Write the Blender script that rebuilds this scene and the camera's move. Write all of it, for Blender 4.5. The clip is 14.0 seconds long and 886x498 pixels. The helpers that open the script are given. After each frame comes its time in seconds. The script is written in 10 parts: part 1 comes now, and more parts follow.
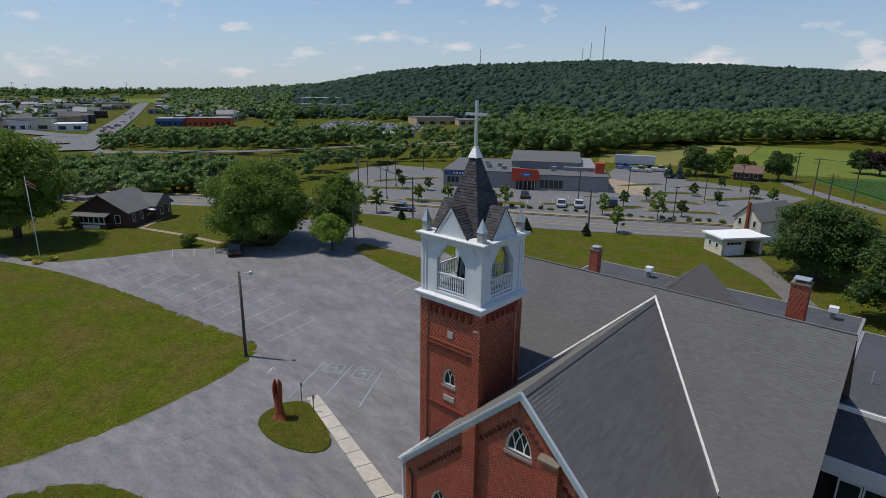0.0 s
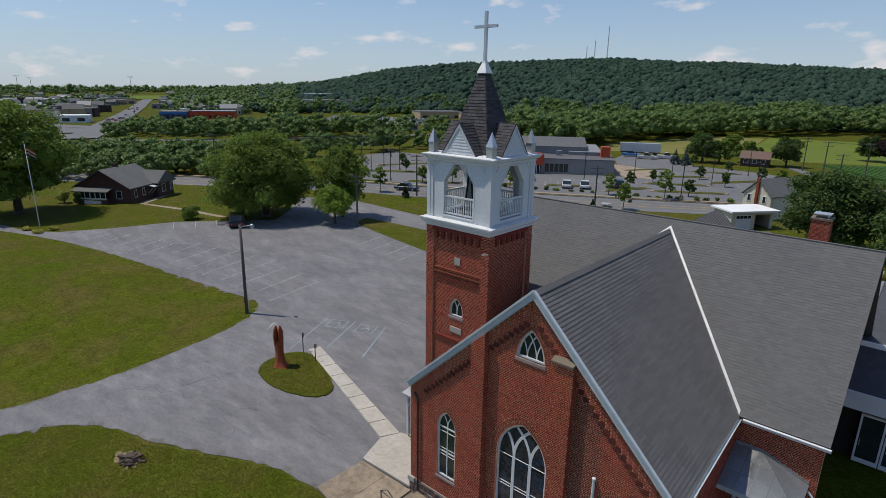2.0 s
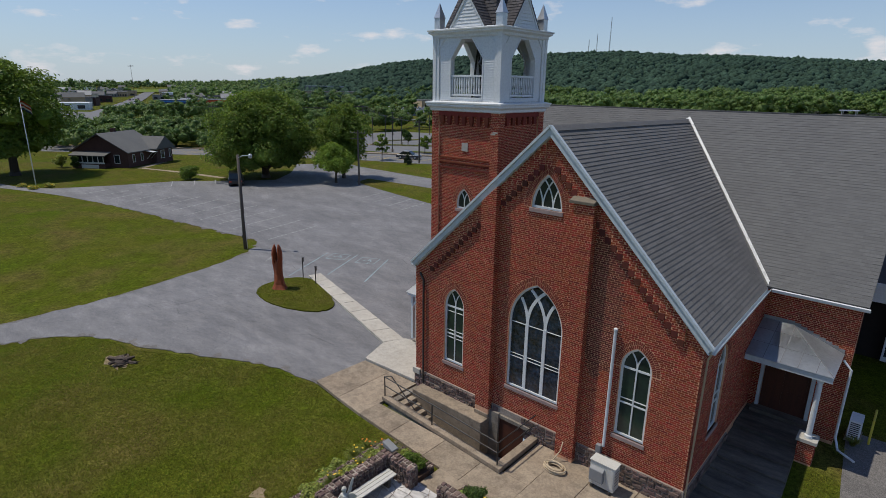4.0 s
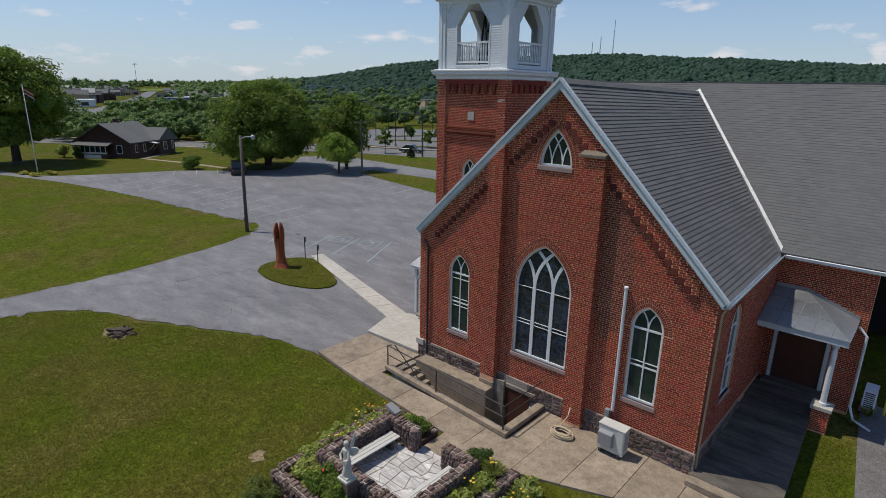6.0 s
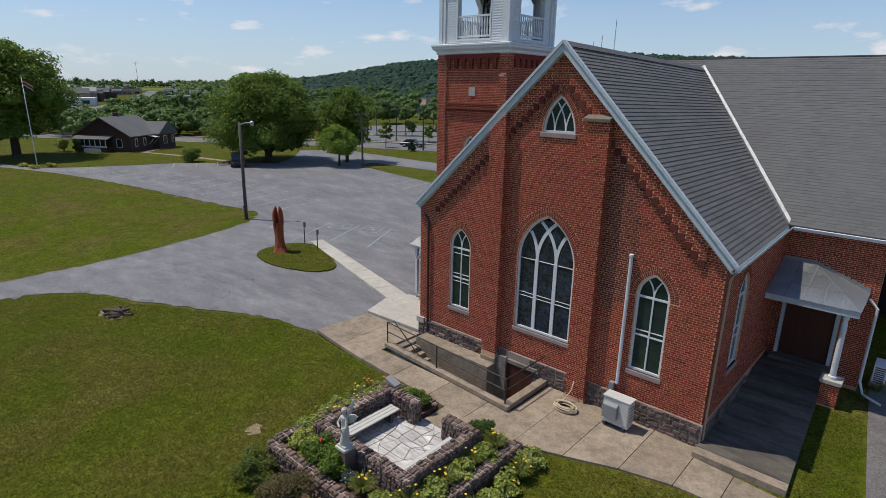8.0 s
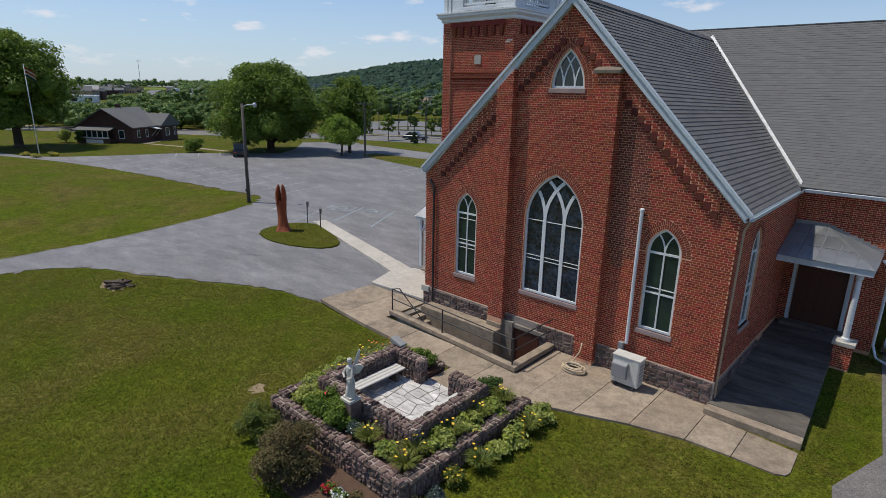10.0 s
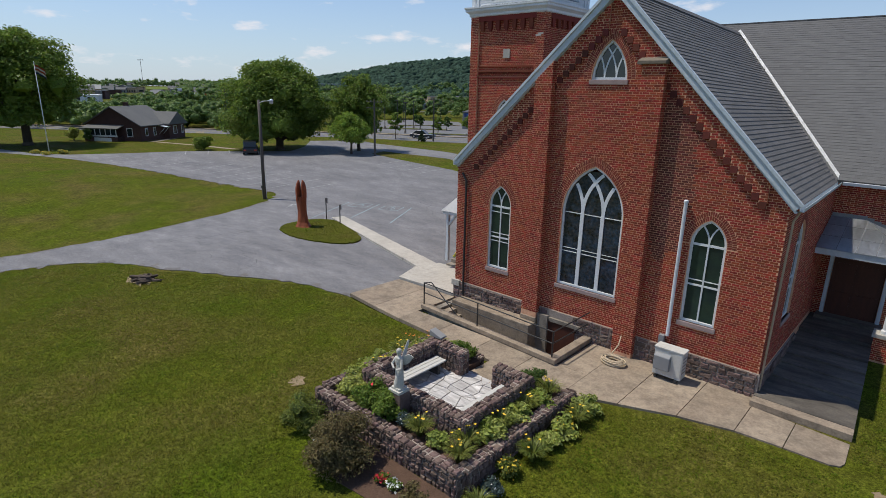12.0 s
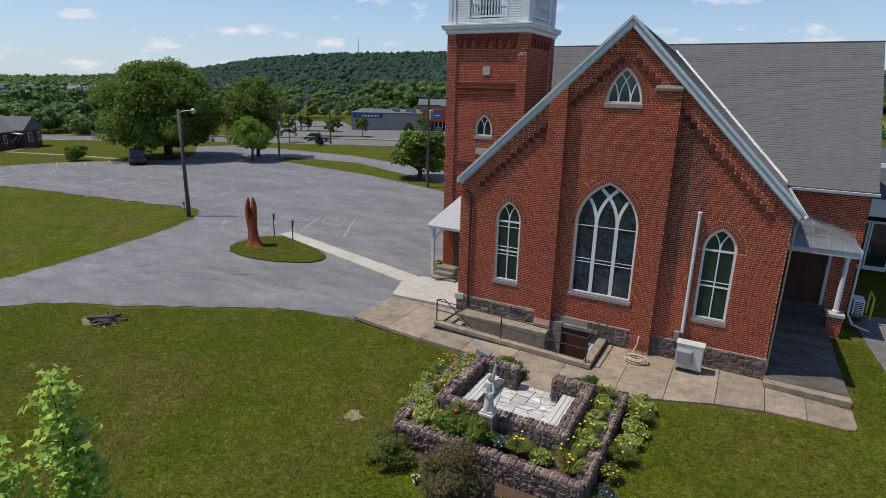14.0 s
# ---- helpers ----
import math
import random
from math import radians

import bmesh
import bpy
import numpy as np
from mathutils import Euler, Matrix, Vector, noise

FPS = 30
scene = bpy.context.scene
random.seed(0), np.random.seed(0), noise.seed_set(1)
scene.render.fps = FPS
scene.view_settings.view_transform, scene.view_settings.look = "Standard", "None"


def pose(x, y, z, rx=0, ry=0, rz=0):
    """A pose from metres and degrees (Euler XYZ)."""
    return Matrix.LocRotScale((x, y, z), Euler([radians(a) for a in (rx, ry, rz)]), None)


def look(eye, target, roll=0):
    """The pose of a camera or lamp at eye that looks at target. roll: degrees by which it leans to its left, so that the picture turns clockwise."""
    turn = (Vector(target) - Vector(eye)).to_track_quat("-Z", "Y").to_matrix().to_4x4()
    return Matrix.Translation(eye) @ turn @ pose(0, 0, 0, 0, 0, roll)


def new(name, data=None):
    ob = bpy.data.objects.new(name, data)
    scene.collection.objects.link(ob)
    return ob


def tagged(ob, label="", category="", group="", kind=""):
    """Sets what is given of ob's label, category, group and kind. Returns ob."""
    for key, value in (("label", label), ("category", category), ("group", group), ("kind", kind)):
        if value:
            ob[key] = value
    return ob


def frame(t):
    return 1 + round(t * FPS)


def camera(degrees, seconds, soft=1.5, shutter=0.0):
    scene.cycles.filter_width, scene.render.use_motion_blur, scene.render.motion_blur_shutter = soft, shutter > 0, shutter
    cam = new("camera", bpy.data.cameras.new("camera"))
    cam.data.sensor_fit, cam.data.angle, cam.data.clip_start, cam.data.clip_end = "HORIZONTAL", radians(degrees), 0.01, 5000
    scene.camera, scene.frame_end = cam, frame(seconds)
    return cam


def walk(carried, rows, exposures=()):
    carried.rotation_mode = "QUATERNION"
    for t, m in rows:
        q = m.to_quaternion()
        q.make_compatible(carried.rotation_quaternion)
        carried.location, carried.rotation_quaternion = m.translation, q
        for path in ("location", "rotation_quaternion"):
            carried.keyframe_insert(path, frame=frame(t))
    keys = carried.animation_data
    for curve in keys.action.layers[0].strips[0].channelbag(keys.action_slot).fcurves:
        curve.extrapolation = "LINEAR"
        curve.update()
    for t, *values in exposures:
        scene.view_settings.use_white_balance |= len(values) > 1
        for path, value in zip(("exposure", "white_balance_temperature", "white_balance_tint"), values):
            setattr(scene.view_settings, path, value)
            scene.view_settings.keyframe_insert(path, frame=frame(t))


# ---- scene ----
cam = camera(77.0, 14.0, soft=0.8)
PATH = [
    (0, (10.001, -15.821, 22.235), (8.735, -14.375, 21.684), 0.8),
    (0.5, (9.96, -15.874, 21.267), (8.692, -14.428, 20.717), 0.9),
    (1, (9.926, -15.93, 20.25), (8.657, -14.486, 19.699), 0.9),
    (1.5, (9.873, -15.95, 19.24), (8.601, -14.508, 18.688), 0.8),
    (2, (9.881, -15.911, 18.233), (8.606, -14.471, 17.682), 0.9),
    (2.5, (9.862, -15.887, 17.218), (8.586, -14.448, 16.667), 0.9),
    (3, (9.823, -15.892, 16.03), (8.546, -14.454, 15.478), 1.0),
    (3.5, (9.783, -15.999, 14.492), (8.504, -14.564, 13.939), 1.0),
    (4, (9.781, -16.043, 12.719), (8.504, -14.609, 12.159), 0.8),
    (4.2, (9.775, -16.05, 11.98), (8.498, -14.616, 11.42), 0.85),
    (6.3, (9.66, -16.1, 11.08), (8.377, -14.669, 10.528), 1.2),
    (6.5, (9.653, -16.098, 10.996), (8.37, -14.667, 10.444), 1.2),
    (7, (9.648, -16.069, 10.787), (8.364, -14.638, 10.235), 1.2),
    (7.5, (9.645, -16.02, 10.458), (8.36, -14.59, 9.905), 1.2),
    (8, (9.625, -15.977, 10.088), (8.339, -14.549, 9.535), 1.1),
    (10.5, (9.576, -16.172, 8.449), (8.284, -14.748, 7.898), 1.2),
    (11, (9.498, -16.212, 8.323), (8.205, -14.79, 7.772), 1.2),
    (11.5, (9.189, -16.487, 8.302), (7.896, -15.065, 7.751), 1.1),
    (12, (8.662, -17.005, 8.387), (7.371, -15.581, 7.836), 1.2),
    (12.5, (7.967, -17.738, 8.554), (6.728, -16.269, 8.002), 1.1),
    (13, (7.018, -18.598, 8.787), (5.845, -17.076, 8.232), 1.1),
    (13.5, (5.811, -19.444, 9.016), (4.733, -17.854, 8.459), 1.1),
    (14, (4.339, -20.254, 9.144), (3.412, -18.57, 8.591), 1.3),
]
walk(cam, [(t, look(eye, target, roll)) for t, eye, target, roll in PATH], exposures=[(0, -0.15), (4.2, -0.13), (6.3, -0.05), (10.5, 0.08), (14, 0.12)])

# ---- light ----
SUN_EL, SUN_AZ = radians(65.0), math.atan2(-0.895, -0.446)
world = bpy.data.worlds.new("world")
scene.world = world
world.use_nodes = True
wn, wl = world.node_tree.nodes, world.node_tree.links
wn.clear()
w_out, w_bg, w_sky = wn.new("ShaderNodeOutputWorld"), wn.new("ShaderNodeBackground"), wn.new("ShaderNodeTexSky")
w_sky.sky_type, w_sky.sun_disc = "NISHITA", False
w_sky.sun_elevation, w_sky.sun_rotation = SUN_EL, SUN_AZ
w_sky.air_density, w_sky.dust_density, w_sky.ozone_density, w_sky.altitude = 1.0, 0.15, 2.5, 100
w_bg.inputs["Strength"].default_value = 0.125
# small fair-weather clouds, stretched along the horizon
w_tc, w_map, w_no = wn.new("ShaderNodeTexCoord"), wn.new("ShaderNodeMapping"), wn.new("ShaderNodeTexNoise")
w_map.inputs["Scale"].default_value = (8.5, 8.5, 25.0)
w_map.inputs["Location"].default_value = (1.3, 0.4, 0.55)
w_no.inputs["Scale"].default_value, w_no.inputs["Detail"].default_value, w_no.inputs["Roughness"].default_value = 1.0, 7.0, 0.55
w_ramp, w_mix = wn.new("ShaderNodeValToRGB"), wn.new("ShaderNodeMixRGB")
w_ramp.color_ramp.elements[0].position, w_ramp.color_ramp.elements[1].position = 0.58, 0.68
w_ramp.color_ramp.elements[1].color = (0.8, 0.8, 0.8, 1)
w_mix.inputs["Color2"].default_value = (6.4, 6.2, 6.4, 1)
wl.new(w_tc.outputs["Generated"], w_map.inputs["Vector"])
wl.new(w_map.outputs["Vector"], w_no.inputs["Vector"])
wl.new(w_no.outputs["Fac"], w_ramp.inputs["Fac"])
wl.new(w_ramp.outputs["Color"], w_mix.inputs["Fac"])
w_xyz, w_rng, w_haze = wn.new("ShaderNodeSeparateXYZ"), wn.new("ShaderNodeMapRange"), wn.new("ShaderNodeMixRGB")
w_rng.inputs["From Max"].default_value, w_rng.inputs["To Min"].default_value, w_rng.inputs["To Max"].default_value = 0.24, 0.75, 0.0
w_haze.inputs["Color2"].default_value = (3.5, 4.25, 5.2, 1)
w_tint = wn.new("ShaderNodeMixRGB")
w_tint.blend_type = "MULTIPLY"
w_tint.inputs["Fac"].default_value = 1.0
w_tint.inputs["Color2"].default_value = (0.76, 0.83, 0.95, 1)
wl.new(w_tc.outputs["Generated"], w_xyz.inputs["Vector"])
wl.new(w_xyz.outputs["Z"], w_rng.inputs["Value"])
wl.new(w_rng.outputs["Result"], w_haze.inputs["Fac"])
wl.new(w_sky.outputs["Color"], w_tint.inputs["Color1"])
wl.new(w_tint.outputs["Color"], w_haze.inputs["Color1"])
wl.new(w_haze.outputs["Color"], w_mix.inputs["Color1"])
wl.new(w_mix.outputs["Color"], w_bg.inputs["Color"])
wl.new(w_bg.outputs["Background"], w_out.inputs["Surface"])

sun = new("sun", bpy.data.lights.new("sun", "SUN"))
sun.data.energy, sun.data.angle, sun.data.color = 3.65, radians(0.53), (1.0, 0.935, 0.82)
sun.matrix_world = look((0, 0, 0), (0.895 * math.cos(SUN_EL), 0.446 * math.cos(SUN_EL), -math.sin(SUN_EL)))
scene.view_settings.exposure = 0.0

# ---- materials ----


def mat(name, cols, s1=1.0, s2=12.0, rough=0.85, metal=0.0, bump=0.0, bscale=60.0, vary=0.0, hue=0.0, spec=0.4, stretch=(1, 1, 1), fine=0.5, speck=(), turn=0.0):
    """Node material: three colours mixed by noise of size 1/s1 and 1/s2 metres; vary: brightness by piece; bump: fine relief; speck: (scale, amount) of grain, coarse to fine."""
    m = bpy.data.materials.new(name)
    m.use_nodes = True
    n, l = m.node_tree.nodes, m.node_tree.links
    b = n["Principled BSDF"]
    b.inputs["Roughness"].default_value, b.inputs["Metallic"].default_value = rough, metal
    b.inputs["Specular IOR Level"].default_value = spec
    geo, mp = n.new("ShaderNodeNewGeometry"), n.new("ShaderNodeMapping")
    mp.inputs["Scale"].default_value, mp.inputs["Rotation"].default_value = stretch, (0, 0, radians(turn))
    l.new(geo.outputs["Position"], mp.inputs["Vector"])

    def noise_tex(scale, detail=5.0, rgh=0.6):
        t = n.new("ShaderNodeTexNoise")
        t.inputs["Scale"].default_value, t.inputs["Detail"].default_value, t.inputs["Roughness"].default_value = scale, detail, rgh
        l.new(mp.outputs["Vector"], t.inputs["Vector"])
        return t
    n1, n2 = noise_tex(s1), noise_tex(s2)
    r1 = n.new("ShaderNodeValToRGB")
    r1.color_ramp.elements[0].position, r1.color_ramp.elements[1].position = 0.35, 0.65
    r1.color_ramp.elements[0].color, r1.color_ramp.elements[1].color = (*cols[0], 1), (*cols[1], 1)
    l.new(n1.outputs["Fac"], r1.inputs["Fac"])
    r2 = n.new("ShaderNodeValToRGB")
    r2.color_ramp.elements[0].position, r2.color_ramp.elements[1].position = 0.42, 0.68
    r2.color_ramp.elements[0].color, r2.color_ramp.elements[1].color = (0, 0, 0, 1), (fine, fine, fine, 1)
    l.new(n2.outputs["Fac"], r2.inputs["Fac"])
    mx = n.new("ShaderNodeMixRGB")
    l.new(r2.outputs["Color"], mx.inputs["Fac"])
    l.new(r1.outputs["Color"], mx.inputs["Color1"])
    mx.inputs["Color2"].default_value = (*cols[-1], 1)
    col = mx.outputs["Color"]
    if vary or hue:
        oi, ad, fr, hs = n.new("ShaderNodeObjectInfo"), n.new("ShaderNodeMath"), n.new("ShaderNodeMath"), n.new("ShaderNodeHueSaturation")
        ad.operation, fr.operation = "ADD", "FRACT"
        l.new(geo.outputs["Random Per Island"], ad.inputs[0])
        l.new(oi.outputs["Random"], ad.inputs[1])
        l.new(ad.outputs[0], fr.inputs[0])
        v = n.new("ShaderNodeMapRange")
        v.inputs["To Min"].default_value, v.inputs["To Max"].default_value = 1 - vary, 1 + vary
        l.new(fr.outputs[0], v.inputs["Value"])
        l.new(v.outputs["Result"], hs.inputs["Value"])
        hm, h2 = n.new("ShaderNodeMapRange"), n.new("ShaderNodeMath")
        h2.operation = "PINGPONG"
        h2.inputs[1].default_value = 0.23
        l.new(fr.outputs[0], h2.inputs[0])
        hm.inputs["From Max"].default_value = 0.23
        hm.inputs["To Min"].default_value, hm.inputs["To Max"].default_value = 0.5 - hue, 0.5 + hue
        l.new(h2.outputs[0], hm.inputs["Value"])
        l.new(hm.outputs["Result"], hs.inputs["Hue"])
        l.new(col, hs.inputs["Color"])
        col = hs.outputs["Color"]
    for scale, amount in speck:
        ns, mr, mu = noise_tex(scale, 3.0, 0.65), n.new("ShaderNodeMapRange"), n.new("ShaderNodeMixRGB")
        mr.inputs["From Min"].default_value, mr.inputs["From Max"].default_value = 0.32, 0.68
        mr.inputs["To Min"].default_value, mr.inputs["To Max"].default_value = 1 - amount, 1 + amount
        mu.blend_type = "MULTIPLY"
        mu.inputs["Fac"].default_value = 1.0
        l.new(ns.outputs["Fac"], mr.inputs["Value"])
        l.new(col, mu.inputs["Color1"])
        l.new(mr.outputs["Result"], mu.inputs["Color2"])
        col = mu.outputs["Color"]
    l.new(col, b.inputs["Base Color"])
    if bump:
        n3, bp = noise_tex(bscale, 4.0), n.new("ShaderNodeBump")
        bp.inputs["Strength"].default_value, bp.inputs["Distance"].default_value = bump, 0.6 / bscale
        l.new(n3.outputs["Fac"], bp.inputs["Height"])
        l.new(bp.outputs["Normal"], b.inputs["Normal"])
    return m


M_BRICK = mat("brick", [(0.315, 0.047, 0.019), (0.250, 0.038, 0.017), (0.140, 0.028, 0.017)], 0.45, 7, 0.9, bump=0.4, bscale=120, vary=0.34, hue=0.012)
M_BRICK_S = mat("darker_brick", [(0.165, 0.036, 0.021), (0.125, 0.030, 0.019), (0.095, 0.026, 0.019)], 0.6, 7, 0.9, bump=0.4, bscale=120, vary=0.35, hue=0.012)
# brick for the corbel teeth; their shade is put into the darker colour
M_BRICK_D = mat("shade_dark_brick", [(0.125, 0.028, 0.018), (0.095, 0.024, 0.017), (0.15, 0.032, 0.02)], 0.8, 7, 0.9, bump=0.4, bscale=120, vary=0.25, hue=0.01)
M_BRICK2 = mat("arch_brick", [(0.235, 0.046, 0.023), (0.195, 0.038, 0.021), (0.14, 0.033, 0.022)], 0.8, 9, 0.9, bump=0.4, bscale=120, vary=0.2, hue=0.01)
M_MORTAR = mat("mortar", [(0.76, 0.43, 0.265), (0.60, 0.325, 0.195), (0.32, 0.155, 0.095)], 0.35, 5, 0.95, bump=0.4, bscale=80)
M_STONE = mat("rubble_stone", [(0.120, 0.080, 0.068), (0.200, 0.140, 0.115), (0.062, 0.042, 0.040)], 2.0, 14, 0.95, bump=0.9, bscale=22, vary=0.35, hue=0.02)
M_POINT = mat("stone_pointing", [(0.27, 0.225, 0.19), (0.37, 0.31, 0.26), (0.16, 0.13, 0.115)], 2, 14, 0.95, bump=0.5, bscale=40)
M_LIME = mat("dressed_stone", [(0.46, 0.44, 0.39), (0.38, 0.36, 0.32), (0.30, 0.28, 0.25)], 2, 15, 0.9, bump=0.3, bscale=60, vary=0.08)
M_PATH = mat("pale_concrete", [(0.50, 0.47, 0.41), (0.42, 0.39, 0.34), (0.33, 0.30, 0.26)], 0.6, 4, 0.92, bump=0.3, bscale=45, vary=0.06, speck=((14, 0.1),))
M_CAP = mat("weathered_cap_stone", [(0.21, 0.175, 0.13), (0.17, 0.14, 0.105), (0.12, 0.10, 0.08)], 2, 12, 0.9, bump=0.3, bscale=60)
M_SILL = mat("brownstone_sill", [(0.34, 0.25, 0.23), (0.27, 0.195, 0.18), (0.38, 0.30, 0.28)], 2, 15, 0.9, bump=0.3, bscale=60)
M_CONC = mat("concrete", [(0.35, 0.285, 0.21), (0.26, 0.205, 0.148), (0.165, 0.128, 0.095)], 0.55, 3.2, 0.92, bump=0.35, bscale=45, vary=0.10, fine=0.7, speck=((1.1, 0.18), (14, 0.16)))
# stained concrete, with the church's shade along the side walk put into darker colours
M_CONC_D = mat("stained_shaded_concrete", [(0.15, 0.13, 0.105), (0.10, 0.088, 0.072), (0.05, 0.045, 0.039)], 0.9, 1.6, 0.8, stretch=(0.5, 1.6, 1), bump=0.3, bscale=45, vary=0.1, fine=0.8, speck=((1.3, 0.3), (18, 0.2)))
M_LAWN = mat("lawn", [(0.058, 0.085, 0.005), (0.082, 0.087, 0.010), (0.100, 0.080, 0.024)], 0.09, 0.24, 0.95, bump=1.0, bscale=16, spec=0.04, fine=0.8, speck=((0.9, 0.14), (3, 0.22), (9, 0.40), (30, 0.6)))
M_FIELD = mat("meadow", [(0.095, 0.145, 0.020), (0.135, 0.175, 0.030), (0.145, 0.145, 0.035)], 0.02, 0.12, 0.95, spec=0.1)
M_HAY = mat("hay_field", [(0.21, 0.18, 0.06), (0.15, 0.16, 0.045), (0.13, 0.16, 0.04)], 0.03, 0.3, 0.95, spec=0.1)
M_CROP = mat("crop_rows", [(0.05, 0.11, 0.028), (0.035, 0.085, 0.022), (0.08, 0.14, 0.03)], 0.2, 2.2, 0.95, spec=0.1)
M_ASPH = mat("asphalt", [(0.178, 0.176, 0.182), (0.146, 0.145, 0.152), (0.215, 0.211, 0.213)], 0.10, 0.9, 0.9, bump=0.3, bscale=50, spec=0.3, fine=0.7, stretch=(0.6, 1.7, 1.0), turn=-34, speck=((0.22, 0.13), (0.8, 0.10), (4, 0.10), (14, 0.12), (45, 0.25)))
M_ASPH_D = mat("driveway_gravel", [(0.15, 0.14, 0.13), (0.11, 0.105, 0.10), (0.22, 0.20, 0.19)], 0.5, 22, 0.95, bump=0.7, bscale=28, speck=((6, 0.15), (28, 0.4)))
M_ROAD = mat("road_asphalt", [(0.16, 0.16, 0.165), (0.135, 0.135, 0.14), (0.19, 0.19, 0.19)], 0.08, 0.7, 0.9, spec=0.3)
M_CRACK = mat("crack_sealer", [(0.045, 0.045, 0.047), (0.06, 0.06, 0.062), (0.10, 0.10, 0.10)], 1, 8, 0.7)
M_PAINT_W = mat("road_paint_white", [(0.40, 0.40, 0.39), (0.28, 0.28, 0.278), (0.18, 0.18, 0.18)], 0.5, 3, 0.85, fine=0.9)
M_PAINT_B = mat("road_paint_blue", [(0.27, 0.35, 0.375), (0.22, 0.28, 0.30), (0.17, 0.185, 0.195)], 1.5, 5, 0.85, fine=0.9)
M_PAINT_Y = mat("road_paint_yellow", [(0.60, 0.42, 0.07), (0.5, 0.34, 0.06), (0.3, 0.24, 0.1)], 0.7, 6, 0.85)
M_WHITE = mat("white_paint", [(0.72, 0.74, 0.75), (0.66, 0.68, 0.69), (0.52, 0.54, 0.55)], 0.9, 11, 0.55, bump=0.1, bscale=40)
M_TRIM = mat("trim_paint", [(0.56, 0.61, 0.64), (0.50, 0.55, 0.58), (0.40, 0.45, 0.47)], 0.9, 8, 0.45, bump=0.08, bscale=30)
M_METAL = mat("galvanised_metal", [(0.62, 0.64, 0.66), (0.52, 0.54, 0.56), (0.42, 0.44, 0.45)], 1.3, 9, 0.35, metal=0.55, bump=0.08, bscale=12)
# the valley strips' metal glint is put into this near-white base
M_VALLEY = mat("valley_flashing", [(0.92, 0.92, 0.91), (0.90, 0.90, 0.89), (0.82, 0.82, 0.81)], 1.0, 9, 0.4, metal=0.0)
M_SLATE = mat("slate_roof", [(0.148, 0.139, 0.130), (0.135, 0.128, 0.120), (0.168, 0.159, 0.148)], 0.35, 5, 0.7, bump=0.2, bscale=35, vary=0.10, spec=0.35, fine=0.4, speck=((0.8, 0.05), (25, 0.15)))
M_SHING = mat("shingle_roof", [(0.128, 0.128, 0.128), (0.118, 0.118, 0.120), (0.142, 0.140, 0.136)], 0.4, 6, 0.9, bump=0.3, bscale=70, vary=0.07, fine=0.2, spec=0.25, speck=((0.7, 0.02), (30, 0.10)))
M_SPIRE = mat("spire_shingle", [(0.062, 0.058, 0.064), (0.050, 0.047, 0.052), (0.080, 0.074, 0.078)], 1.5, 9, 0.85, bump=0.3, bscale=50, vary=0.32)
M_WELL = mat("old_cast_concrete", [(0.27, 0.235, 0.19), (0.20, 0.172, 0.14), (0.13, 0.112, 0.092)], 0.8, 3.5, 0.92, bump=0.3, bscale=40, fine=0.7, speck=((1.4, 0.2), (16, 0.15)))
M_GREYROOF = mat("grey_membrane_roof", [(0.115, 0.115, 0.12), (0.10, 0.10, 0.105), (0.14, 0.14, 0.14)], 0.2, 1.5, 0.8)
M_FLAT = mat("membrane_roof", [(0.075, 0.077, 0.085), (0.058, 0.06, 0.066), (0.10, 0.10, 0.105)], 0.25, 2.5, 0.75, bump=0.1, bscale=20)
M_GLASS = mat("window_glass", [(0.022, 0.032, 0.034), (0.016, 0.024, 0.026), (0.035, 0.045, 0.042)], 1.2, 5, 0.07, spec=0.6)
M_GREEN_GLASS = mat("green_leaded_glass", [(0.030, 0.055, 0.038), (0.022, 0.036, 0.034), (0.016, 0.022, 0.024)], 1.4, 5, 0.12, spec=0.6)
M_STAINED = mat("stained_glass", [(0.010, 0.014, 0.017), (0.028, 0.050, 0.085), (0.075, 0.06, 0.05)], 3.2, 14, 0.12, spec=0.6, fine=0.5, speck=((9, 0.5),))
M_BLACK = mat("black_iron", [(0.022, 0.022, 0.023), (0.03, 0.03, 0.03), (0.05, 0.045, 0.04)], 3, 30, 0.5)
M_DARK = mat("dark_interior", [(0.02, 0.018, 0.016), (0.025, 0.02, 0.018), (0.03, 0.025, 0.022)], 1, 5, 0.9)
M_DOOR = mat("dark_wood_door", [(0.085, 0.028, 0.016), (0.06, 0.02, 0.013), (0.04, 0.015, 0.01)], 1, 10, 0.5, stretch=(6, 6, 1))
M_REDWOOD = mat("red_stained_wood", [(0.29, 0.070, 0.020), (0.20, 0.046, 0.015), (0.09, 0.022, 0.011)], 1.2, 9, 0.7, bump=0.6, bscale=25, stretch=(4, 4, 0.6))
M_POLE = mat("weathered_pole_wood", [(0.105, 0.092, 0.08), (0.075, 0.066, 0.058), (0.14, 0.125, 0.11)], 1.5, 14, 0.9, stretch=(6, 6, 0.5), bump=0.3)
M_BARK = mat("bark", [(0.085, 0.068, 0.052), (0.06, 0.048, 0.038), (0.12, 0.10, 0.08)], 2, 12, 0.95, bump=0.8, bscale=14, stretch=(3, 3, 0.7))
M_BELL = mat("bronze_bell", [(0.06, 0.055, 0.045), (0.045, 0.042, 0.035), (0.08, 0.075, 0.06)], 3, 20, 0.45, metal=0.7)
M_STATUE = mat("carved_pale_stone", [(0.60, 0.58, 0.52), (0.50, 0.48, 0.42), (0.36, 0.34, 0.30)], 4, 24, 0.9, bump=0.4, bscale=50)
